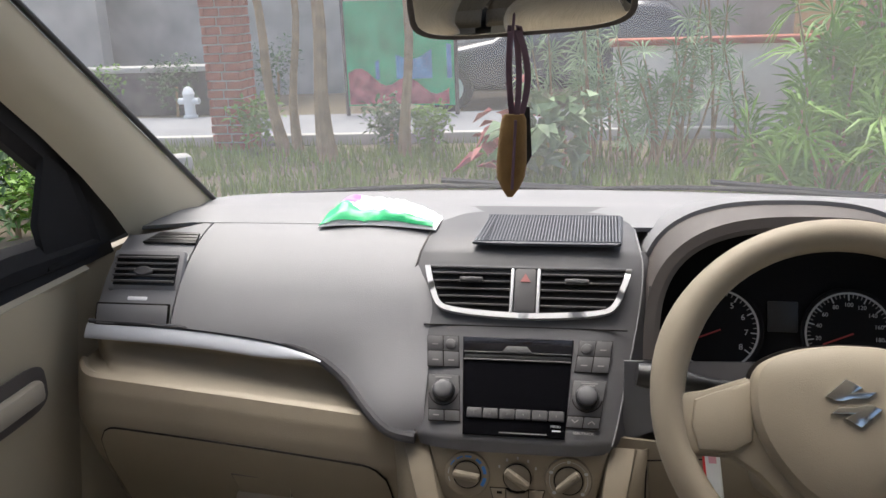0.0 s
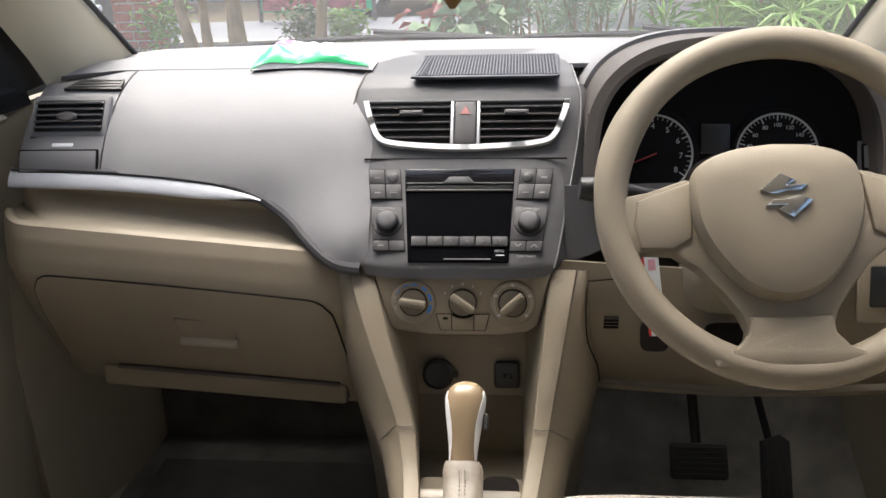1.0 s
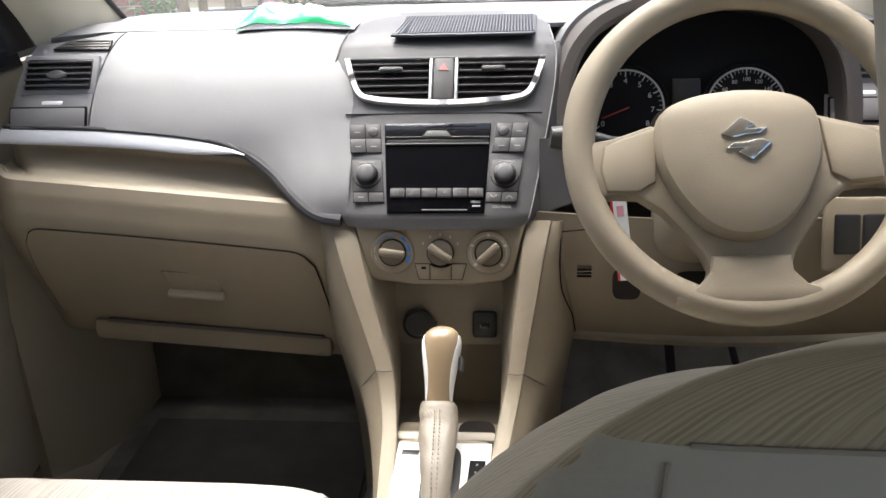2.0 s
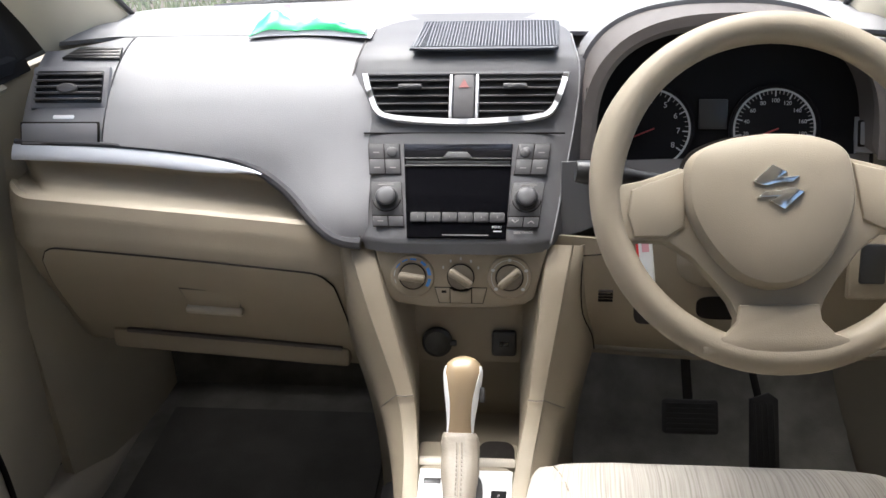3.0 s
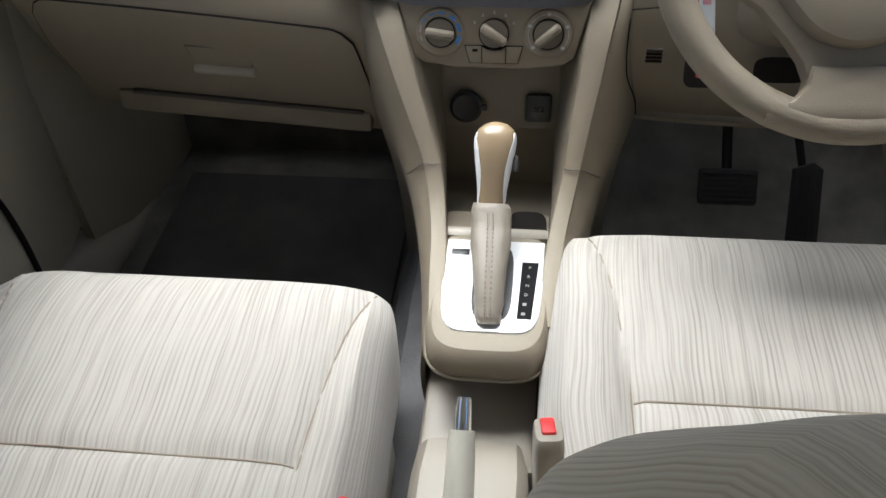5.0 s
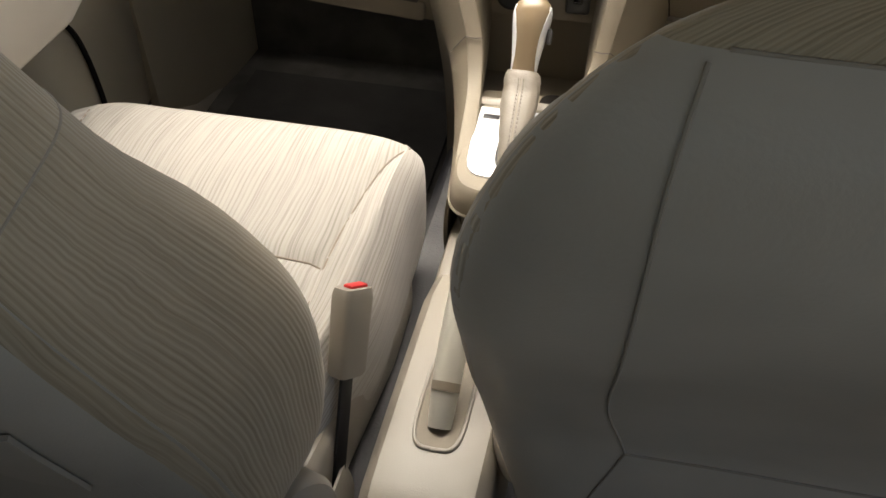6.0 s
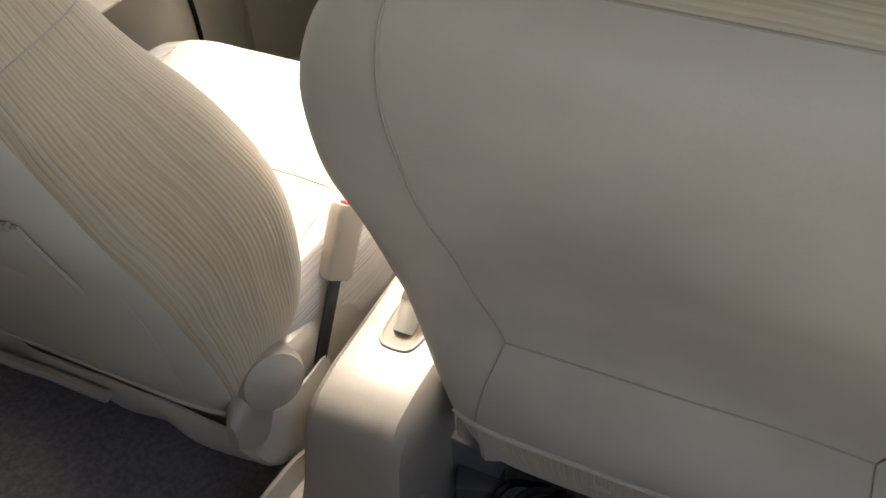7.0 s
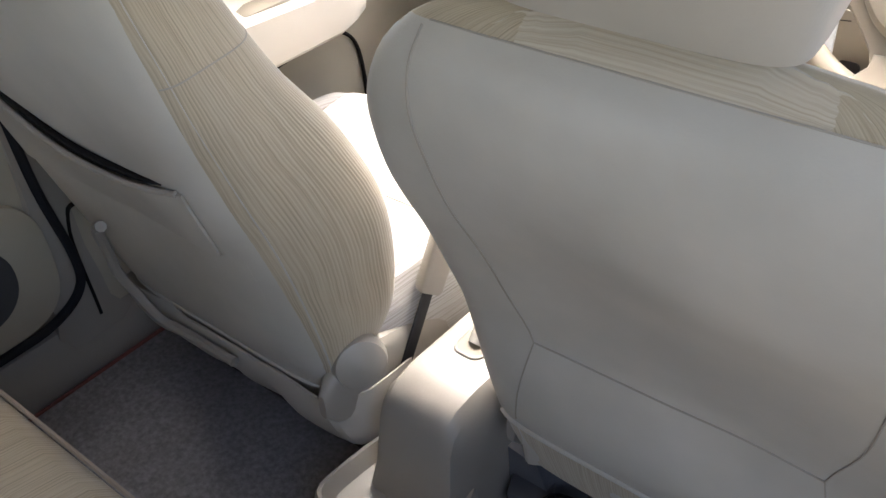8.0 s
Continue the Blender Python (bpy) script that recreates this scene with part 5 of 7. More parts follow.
    for t, hw, th in ((0.0, 0.084, 0.050), (0.03, 0.092, 0.072), (0.10, 0.095, 0.084), (0.3, 0.103, 0.092), (0.55, 0.106, 0.094), (0.8, 0.100, 0.088), (0.95, 0.09, 0.062), (1.0, 0.07, 0.03)):
        z = (0.853 if sd > 0 else 0.965) + 0.172 * t
        yc = (-1.094 if sd > 0 else -1.155) - 0.02 * t
        hr.append([Vector((hx + hw * a, yc + th / 2 * b, z + 0.10 * th * b)) for a, b in ring_of(0, 0, 1, 1, 36, 5.0)])
    head = part("headrest", loft(hr), VINYL, s, "beige headrest above the backrest")
    for q in (-1, 1):
        part("post", tube([(hx + q * 0.05, yc + 0.02, zs[-1] - 0.06), (hx + q * 0.05, yc + 0.02, zs[-1] + 0.04)], 0.006, 10), CHROME, head)
    # recliner cover, side cover, apron, rails
    side_x = cx - sd * 0.232
    part("recliner_cover", disc([(0.034, -0.024), (0.037, -0.004), (0.033, 0.007), (0.020, 0.012), (0.0, 0.0135)], plane_at((side_x, y_rear + 0.108, 0.278), (-sd, -0.60, 0.28), (0, 1, 0))), BEIGE_LIGHT, s, "round beige recliner cover")
    rr = []
    dep = front - y_rear
    for d, zc_, hz, hx_ in ((0.10, 0.17, 0.01, 0.006), (0.12, 0.17, 0.04, 0.012), (0.22, 0.185, 0.050, 0.016), (0.36, 0.195, 0.055, 0.018), (dep - 0.15, 0.215, 0.062, 0.019), (dep - 0.10, 0.225, 0.055, 0.018), (dep - 0.07, 0.23, 0.04, 0.014), (dep - 0.055, 0.23, 0.02, 0.006)):
        rr.append([Vector((cx - sd * (0.222 - 0.012 * (d > 0.3)) + hx_ * a, front - d, zc_ + hz * q)) for a, q in ring_of(0, 0, 1, 1, 20, 3.0)])
    part("side_cover", loft(rr), BEIGE_LIGHT, s, "moulded beige side cover")

    def apron_pt(u, v):
        """Loose cloth hem that wraps round the foot of the backrest."""
        w = 2 * u - 1
        bend = max(0, abs(w) - 0.82) / 0.18
        fold = 0.008 * noise.noise(Vector((u * 9, v * 2, cx * 7)))
        x = cx + math.copysign(min(abs(w), 0.90) / 0.90 * 0.232 + 0.006 * v, w)
        drop = (0.085 if sd > 0 else 0.110) + 0.030 * noise.noise(Vector((u * 4, 1.7, cx))) + 0.03 * bend
        y = rear(0.22) - 0.006 + 0.13 * bend**1.2 + fold - 0.012 * math.sin(v * 3.1) + 0.03 * v
        if sd > 0:
            z = 0.287 - (0.062 + 0.018 * noise.noise(Vector((u * 5, 1.7, cx))) + 0.028 * math.exp(-((u - 0.10) / 0.10) ** 2)) * v
            hw = smooth(max(z, 0.24), zs, hrs) * 0.955
            return Vector((mid_x + hw * math.copysign(min(abs(w), 0.92) / 0.92, w), rear(max(z, 0.21)) + 0.0035 + 0.12 * bend**1.3 + fold * v, z))
        return Vector((x + fold, y, 0.228 - drop * v - 0.012 * bend))

    part("rear_apron", sheet(apron_pt, 60, 10, 0.003), VINYL, s, "loose vinyl apron under the backrest")
    for q in (-1, 1):
        part("rail", rbox((0.035, 0.38, 0.035), pose(cx + q * 0.19, front - 0.25, FLOOR_Z + 0.03), 0.005), BLACK, s)
        part("rail_leg", rbox((0.03, 0.03, 0.10), pose(cx + q * 0.19, front - 0.42, FLOOR_Z + 0.09), 0.004), BLACK, s)
        part("rail_leg", rbox((0.03, 0.03, 0.10), pose(cx + q * 0.19, front - 0.10, FLOOR_Z + 0.09), 0.004), BLACK, s)
    return seam_on_back


seat(0.304, -0.422, 0.0, DRIVER_BACK, 1, "driver seat in cream striped fabric with vinyl back")
pas_back = seat(-0.326, -0.506, 0.016, PASSENGER_BACK, -1, "front passenger seat in cream striped fabric with vinyl back")


def buckle(base, top, sd):
    b = thing("seat_belt_buckle", "beige seat belt buckle with red release button on a stalk", "seat belt buckle", base, "front buckles")
    base, top = Vector(base), Vector(top)
    d = (top - base).normalized()
    m = plane_at(top, d, (1, 0, 0)) @ pose(0, 0, 0, 0, 0, -28 if sd < 0 else 6)
    rings = [[m @ Vector((x, y, h)) for x, y in ring_of(0, 0, 0.012 * s_, 0.018 * s_, 20, 5)] for h, s_ in ((-0.086, 0.85), (-0.081, 1.0), (-0.01, 1.05), (-0.003, 1.0), (0, 0.92))]
    part("housing", loft(rings), BEIGE_LIGHT, b)
    part("release_button", rbox((0.012, 0.022, 0.006), m @ pose(0, 0.003, 0.0), 0.002), RED_INK, b, "red release button")
    part("stalk", rbox((0.004, 0.015, (top - base).length - 0.08), m @ pose(0, 0, -0.08 - ((top - base).length - 0.08) / 2), 0.001), BLACK, b, "black stalk")


buckle((-0.092, -0.945, 0.16), (-0.097, -0.810, 0.368), -1)
buckle((0.082, -0.83, 0.14), (0.073, -0.740, 0.395), 1)

# ---- doors, pillars, sills ----
SEAL = material("door_seal_rubber", (0.012, 0.012, 0.014), 0.75, stain=0.1, spec=0.2)
SPEAKER = material("dark_speaker_cloth", (0.055, 0.052, 0.05), 0.9, grain=0.8, grain_scale=700, stain=0.1)
# dash beige lightened: light on the doors and kick panels is in the colour
LIT_BEIGE = material("lit_beige_plastic", (0.36, 0.315, 0.235), 0.48, grain=0.25, stain=0.04)
DOOR_PALE = material("pale_door_plastic", (0.52, 0.47, 0.39), 0.45, grain=0.15, stain=0.03)


def front_door(sd):
    d = thing("door_1" if sd < 0 else "door_2", "beige moulded front door panel with armrest and black window frame", "car door", (sd * 0.66, -0.6, 0.2), "car doors", "structure")

    def skin(u, v):
        y = -0.160 - 0.945 * u
        z = 0.10 + 0.615 * v
        x = 0.660 - 0.040 * v**2 - 0.018 * math.sin(v * 3.14) * (0.4 + 0.6 * u) + 0.02 * max(0, 1 - u * 8)
        return Vector((sd * x, y, z))

    part("panel", sheet(skin, 24, 20, 0.03), LIT_BEIGE, d, "beige moulded door panel")
    part("sill_ledge", sheet(lambda u, v: Vector((sd * (0.622 + 0.04 * v), -0.150 - 0.95 * u, 0.712 + 0.022 * math.sin(v * 1.57) + 0.02 * u)), 12, 4, 0.01), LIT_BEIGE, d)
    # armrest
    rings = []
    for k in range(15):
        t = k / 14
        y = -0.415 - 0.56 * t
        grow = min(1, t * 5) ** 0.5
        out = 0.575 - 0.060 * grow
        zt = 0.482 + 0.035 * grow + 0.025 * t
        zb = 0.455 - 0.02 * grow
        rings.append([Vector((sd * x, y, z)) for x, z in ((0.650, zb - 0.03), (out + 0.014, zb), (out + 0.003, zb + 0.01), (out, zb + 0.03), (out + 0.004, zt - 0.008), (out + 0.012, zt), (0.650, zt + 0.012))])
    arm = part("armrest", loft(rings), DOOR_PALE, d, "pale beige armrest")
    part("pull_recess", rbox((0.045, 0.13, 0.012), pose(sd * 0.555, -0.665, 0.528), 0.012), BEIGE, arm)
    part("window_switch", rbox((0.018, 0.034, 0.008), pose(sd * 0.552, -0.52, 0.524), 0.003), BLACK, arm, "dark window switch")
    part("door_handle", rbox((0.018, 0.11, 0.03), pose(sd * 0.612, -0.36, 0.60), 0.008), BEIGE_LIGHT, d)
    part("handle_recess", prism(ring_of(0, 0, 0.075, 0.032, 24, 4), plane_at((sd * 0.620, -0.36, 0.60), (-sd, 0, 0), (0, 1, 0)), 0.002), HOOD_BROWN, d)
    # map pocket with a dark outline
    pm = plane_at((sd * 0.632, 0, 0), (-sd, 0, 0), (0, 1, 0))
    outline = [(-0.385, 0.12), (-0.382, 0.24), (-0.395, 0.33), (-0.425, 0.372), (-0.47, 0.385), (-0.60, 0.375), (-0.80, 0.35), (-1.0, 0.33), (-1.05, 0.30), (-1.05, 0.12)]
    smooth_out = curve_through([(sd * 0.630, y, z) for y, z in outline], 60)
    part("pocket_gap", tube(smooth_out, 0.004, 6), GAP, d)
    bm = bmesh.new()
    bm.faces.new([bm.verts.new(Vector((sd * 0.634, p.y, p.z))) for p in smooth_out])
    g = bmesh.ops.extrude_face_region(bm, geom=bm.faces[:])
    bmesh.ops.translate(bm, vec=(sd * 0.02, 0, 0), verts=[v for v in g["geom"] if isinstance(v, bmesh.types.BMVert)])
    part("map_pocket", bm, LIT_BEIGE, d)
    # window frame, mirror sail, glass
    wf = [(-0.120, 0.742), (-0.30, 0.757), (-1.06, 0.775), (-1.10, 1.16), (-0.52, 1.165), (-0.16, 0.86)]
    frame_ = part("window_frame", tube([Vector((sd * 0.645, y, z)) for y, z in wf + wf[:1]], 0.026, 8), SEAL, d, "black window frame")
    part("mirror_sail", prism([(-0.040, 0.735), (-0.235, 0.735), (-0.245, 0.80), (-0.200, 0.90), (-0.150, 0.905)], plane_at((sd * 0.632, 0, 0), (-1, 0, 0), (0, 1, 0)) if sd > 0 else plane_at((sd * 0.632, 0, 0), (1, 0, 0), (0, 1, 0)), 0.01, 0.003), SEAL, d, "black mirror sail trim")
    part("belt_seal", sheet(lambda u, v: Vector((sd * (0.628 + 0.01 * v), -0.075 - 1.0 * u, 0.715 + 0.04 * v + 0.02 * u)), 10, 3, 0.01), SEAL, d)
    bm = bmesh.new()
    bm.faces.new([bm.verts.new((sd * 0.655, y, z)) for y, z in wf])
    g = bmesh.ops.extrude_face_region(bm, geom=bm.faces[:])
    bmesh.ops.translate(bm, vec=(sd * 0.004, 0, 0), verts=[v for v in g["geom"] if isinstance(v, bmesh.types.BMVert)])
    pane = part("pane", bm, GLASS, frame_)
    pane.visible_shadow = False
    return d


def rear_door(sd):
    d = thing("door_3" if sd < 0 else "door_4", "beige rear door panel with a dark round speaker and rubber seal", "car door", (sd * 0.66, -1.6, 0.2), "car doors", "structure")

    def skin(u, v):
        y = -1.085 - 0.93 * u
        z = 0.165 + 0.60 * v
        r = max(0, 1 - u * 10) * max(0, 1 - v * 5)
        return Vector((sd * (0.650 - 0.020 * math.sin(v * 3.14)), y - 0.05 * r, z + 0.03 * r))

    part("panel", sheet(skin, 24, 20, 0.03), LIT_BEIGE, d, "beige moulded door panel")
    sp = plane_at((sd * 0.628, -1.225, 0.275), (-sd, 0, 0), (0, 1, 0))
    part("pocket", prism(ring_of(0, 0, 0.115, 0.115, 36, 3.0), sp @ pose(-0.02 * sd, 0, -0.004), 0.010, 0.003), LIT_BEIGE, d)
    part("speaker_grille", prism(ring_of(0, 0, 0.075, 0.070, 36, 2.2), sp, 0.010, 0.003), SPEAKER, d, "dark speaker grille")
    seal = curve_through([(sd * 0.630, -1.105, 0.78), (sd * 0.628, -1.085, 0.55), (sd * 0.624, -1.078, 0.38), (sd * 0.622, -1.062, 0.25), (sd * 0.622, -1.072, 0.19), (sd * 0.622, -1.13, 0.157), (sd * 0.622, -1.22, 0.152), (sd * 0.622, -1.4, 0.150), (sd * 0.636, -1.9, 0.150)], 40)
    part("seal", tube(seal, 0.0075, 8), SEAL, d, "black rubber door seal")
    wf = [(-1.20, 0.785), (-1.95, 0.80), (-1.93, 1.10), (-1.80, 1.165), (-1.22, 1.165)]
    frame_ = part("window_frame", tube([Vector((sd * 0.648, y, z)) for y, z in wf + wf[:1]], 0.016, 8), SEAL, d, "black window frame")
    bm = bmesh.new()
    bm.faces.new([bm.verts.new((sd * 0.655, y, z)) for y, z in wf])
    g = bmesh.ops.extrude_face_region(bm, geom=bm.faces[:])
    bmesh.ops.translate(bm, vec=(sd * 0.004, 0, 0), verts=[v for v in g["geom"] if isinstance(v, bmesh.types.BMVert)])
    # the unseen left pane is made opaque to cut the light
    pane = part("pane", bm, GLASS if sd > 0 else OPAQUE_PANE, frame_)
    pane.visible_shadow = sd < 0
    return d


for sd in (-1, 1):
    front_door(sd)
    d = rear_door(sd)
    if sd > 0:
        # the right rear door, unseen, stands open to let in more light
        d.matrix_basis = pose(0.69, -1.11, 0, 0, 0, 48) @ pose(-0.69, 1.11, 0) @ Matrix.Translation(d.location)
        tagged(d, "open beige rear door with a dark round speaker and rubber seal", "car door", "car doors", "structure")
    # B-pillar, sill, kick panel and roof rail
    rings = []
    for z, w in ((0.05, 0.13), (0.14, 0.075), (0.25, 0.060), (0.45, 0.055), (0.75, 0.050), (1.0, 0.045), (1.20, 0.045)):
        y0 = -1.085 - 0.02 * (z > 0.8)
        xin = 0.628 if z < 0.9 else 0.628 - 0.12 * (z - 0.9)
        rings.append([Vector((sd * x, y, z)) for x, y in ((0.69, y0 + w), (xin + 0.01, y0 + w), (xin, y0 + w * 0.6), (xin, y0 - w * 0.2), (xin + 0.012, y0 - w * 0.4), (0.69, y0 - w * 0.4))])
    lone("trim_pillar", loft(rings), BEIGE_LIGHT, "beige moulded trim on the door pillar", "pillar trim", "door pillars", "structure")
    rings = []
    for y, g in ((0.10, 0.3), (-0.12, 0.35), (-0.25, 0.7), (-0.4, 1.0), (-0.7, 1.0), (-1.05, 1.0), (-1.4, 1.0), (-2.2, 1.0)):
        rings.append([Vector((sd * x, y, z * g)) for x, z in ((0.70, 0.0), (0.628, 0.0), (0.622, 0.04), (0.628, 0.085), (0.645, 0.118), (0.66, 0.125), (0.70, 0.125))])
    lone("trim_sill", loft(rings), BEIGE_LIGHT, "beige scuff plate along the door sill", "sill trim", "door sills", "structure")
    lone("trim_kick", sheet(lambda u, v: Vector((sd * (0.612 + 0.045 * u * u), 0.16 - 0.365 * u, 0.02 + 0.70 * v)), 8, 6, 0.02), LIT_BEIGE, "beige kick panel beside the footwell", "kick panel", "kick panels", "structure")
    rail = [Vector((sd * 0.60, -0.46, 1.20)), Vector((sd * 0.595, -1.1, 1.215)), Vector((sd * 0.59, -1.9, 1.20)), Vector((sd * 0.58, -2.6, 1.15))]
    lone("trim_rail", tube(rail, 0.045, 12), HEADLINER, "pale roof rail trim above the windows", "roof trim", "roof rails", "structure")
    lone("wall_quarter", rbox((0.06, 0.75, 0.72), pose(sd * 0.68, -2.35, 0.42), 0.01), BEIGE, "plain beige rear quarter trim", "quarter trim", "quarter trims", "structure")
lone("trim_header", tube([(-0.60, -0.50, 1.235), (-0.3, -0.46, 1.265), (0.3, -0.46, 1.265), (0.60, -0.50, 1.235)], 0.03, 12), HEADLINER, "pale header trim above the windscreen", "roof trim", kind="structure")
lone("window_2", sheet(lambda u, v: Vector(((2 * u - 1) * 0.58, -2.62 + 0.12 * v, 0.80 + 0.36 * v)), 6, 4, 0.004), GLASS, "clear tailgate window glass", "rear window", kind="structure").visible_shadow = False

# body sides, unseen: added to stop light leaking in past the doors
for nm, x, y0, y1 in (("wall_left", -0.725, 0.12, -2.65), ("wall_right", 0.725, 0.12, -1.12), ("wall_right_rear", 0.725, -2.02, -2.65)):
    lone(nm, rbox((0.03, y0 - y1, 0.76), pose(x, (y0 + y1) / 2, 0.36), 0.005), BLACK, "dark outer side of the car body", "body side", kind="structure")

# shoulder belt on the right pillar
lone("seat_belt", sheet(lambda u, v: Vector((0.600 - 0.02 * v, -1.10 - 0.045 * u, 1.12 - 0.9 * v)), 3, 12, 0.002), material("grey_webbing", (0.12, 0.115, 0.13), 0.8, grain=0.5, grain_scale=600), "grey woven seat belt hanging beside the pillar", "seat belt")

# ---- second row ----
bench = thing("second_row_bench", "second row seat with striped beige fabric cushion", "car seat", (-0.3, -1.6, FLOOR_Z))
for x0, x1 in ((-0.605, -0.015), (0.005, 0.605)):
    rings = []
    for d, zt, zb in ((0.0, 0.285, 0.20), (0.01, 0.315, 0.17), (0.03, 0.335, 0.15), (0.08, 0.347, 0.14), (0.25, 0.335, 0.14), (0.48, 0.325, 0.14)):
        rings.append([Vector(((x0 + x1) / 2 + (x1 - x0) / 2 * c, -1.298 - d, 0.008 + (zt + zb) / 2 + (zt - zb) / 2 * q)) for c, q in ring_of(0, 0, 1, 1, 40, 6.0)])
    cu = part("cushion", loft(rings), FABRIC_SIDE, bench, "striped beige cushion")
    part("piping", tube([Vector((x0 + 0.03 + (x1 - x0 - 0.06) * k / 12, -1.303, 0.326)) for k in range(13)], 0.003, 6), SEAM, cu)
    part("front_skirt", sheet(lambda u, v, x0=x0, x1=x1: Vector((x0 + 0.02 + (x1 - x0 - 0.04) * u, -1.300 + 0.012 * v + 0.004 * math.sin(u * 30) * v, 0.235 - 0.15 * v)), 24, 5, 0.005), VINYL, bench)
    rings = []
    for z, th in ((0.30, 0.16), (0.45, 0.15), (0.65, 0.13), (0.82, 0.10), (0.86, 0.05)):
        rings.append([Vector(((x0 + x1) / 2 + (x1 - x0) / 2 * c, -1.86 - 0.3 * (z - 0.3) + th / 2 * q, z)) for c, q in ring_of(0, 0, 1, 1, 32, 5.0)])
    part("backrest", loft(rings), FABRIC_SIDE, bench)
for q in (-0.5, -0.1, 0.1, 0.5):
    part("leg", rbox((0.03, 0.35, 0.13), pose(q, -1.62, FLOOR_Z + 0.065), 0.01), BLACK, bench)

# ---- floor mats ----
rear_mat = lone("floor_mat", rbox((0.50, 0.36, 0.008), pose(-0.365, -1.135, FLOOR_Z + 0.004), 0.003), CARPET_REAR, "grey rear carpet mat behind the passenger seat", "floor mat", "rear mats")
tagged(rear_mat, group="floor mats")
part("edging", tube([(-0.612, -0.96, 0.030), (-0.612, -1.312, 0.030), (-0.12, -1.312, 0.030)], 0.004, 6), material("dull_red_edging", (0.16, 0.06, 0.05), 0.9), rear_mat)
lone("floor_mat", rbox((0.42, 0.50, 0.012), pose(-0.37, -0.22, FLOOR_Z + 0.006), 0.005), material("dark_mat_pile", (0.05, 0.049, 0.048), 0.95, grain=0.9, grain_scale=400, stain=0.2, stain_scale=12, spec=0.15), "black carpet mat in the passenger footwell", "floor mat", "floor mats")
mat_edge = [(0.170, -0.50), (0.175, -0.20), (0.200, -0.150), (0.206, -0.055), (0.235, -0.020), (0.300, -0.020), (0.330, -0.060), (0.390, -0.085), (0.420, -0.13), (0.43, -0.24), (0.55, -0.26), (0.56, -0.50)]
lone("floor_mat", prism([(p.x, p.y) for p in curve_through([(x, y, 0) for x, y in mat_edge], 66)], pose(0, 0, FLOOR_Z + 0.001), 0.013, 0.004), MAT_GREY, "worn grey carpet mat with a lobed edge under the pedals", "floor mat", "floor mats")
lone("trim_heel_carpet", sheet(lambda u, v: Vector((0.165 + 0.46 * u, -0.30 + 0.42 * v, FLOOR_Z + 0.003 + 0.20 * v**3)), 8, 10, 0.002), DRIVER_CARPET, "grey carpet under the pedals, coloured lighter for the light there", "carpet", kind="structure")

# ---- pedals ----
PEDAL = material("pedal_rubber", (0.05, 0.05, 0.053), 0.65, grain=0.3, grain_scale=300, stain=0.2)
ped = thing("brake_pedal", "black ribbed rubber brake pedal on a steel arm", "pedal", (0.345, -0.1, 0.16))
pm = plane_at((0.345, -0.112, 0.155), (0, -0.80, 0.60))
part("pad", rbox((0.088, 0.055, 0.012), pm, 0.006), PEDAL, ped)
for k in range(6):
    part("rib", rbox((0.076, 0.003, 0.003), pm @ pose(0, -0.020 + 0.008 * k, 0.007), 0.001), PEDAL, ped)
part("arm", tube([pm @ Vector((0, 0.01, -0.01)), (0.340, -0.04, 0.24), (0.335, 0.05, 0.36), (0.335, 0.20, 0.46)], 0.008, 8), BLACK, ped)
acc = thing("accelerator_pedal", "tall black ribbed accelerator pedal", "pedal", (0.447, -0.15, 0.15))
am = plane_at((0.447, -0.150, 0.160), (0, -0.78, 0.62))
part("pad", prism([(-0.022, -0.06), (0.022, -0.06), (0.024, 0.05), (0.010, 0.06), (-0.018, 0.05)], am, 0.012, 0.004), PEDAL, acc)
for k in range(4):
    part("rib", rbox((0.003, 0.095, 0.003), am @ pose(-0.013 + 0.009 * k, -0.005, 0.013), 0.001), PEDAL, acc)
part("arm", tube([am @ Vector((0, 0.04, -0.005)), (0.430, -0.06, 0.26), (0.415, 0.05, 0.34), (0.415, 0.20, 0.42)], 0.006, 8), BLACK, acc)

# ---- rear-view mirror with its hanging pouch ----
mir = thing("rear_view_mirror", "taupe rear-view mirror under the windscreen header", "mirror", (0.012, -0.33, 1.06))
mm = plane_at((0.012, -0.33, 1.062), (0.10, -0.98, -0.16), (1, 0, 0)) @ pose(0, 0, 0, 0, 0, 1.5)
rings = [[mm @ Vector((x, y, h)) for x, y in ring_of(0, 0, 0.112 * s_, 0.037 * s_, 36, 4.5)] for h, s_ in ((-0.030, 0.75), (-0.020, 0.93), (-0.004, 1.0), (0.003, 1.0), (0.004, 0.96))]
case = part("housing", loft(rings), HOOD_BROWN, mir)
part("mirror_glass", prism(ring_of(0, 0, 0.106, 0.033, 36, 4.5), mm @ pose(0, 0, 0.002), 0.003, 0.0008), MIRROR, mir, "clear mirror glass")
part("stem", tube([mm @ Vector((0, 0.0, -0.025)), (0.012, -0.27, 1.09), (0.012, -0.19, 1.085)], 0.011, 10), HOOD_BROWN, mir)

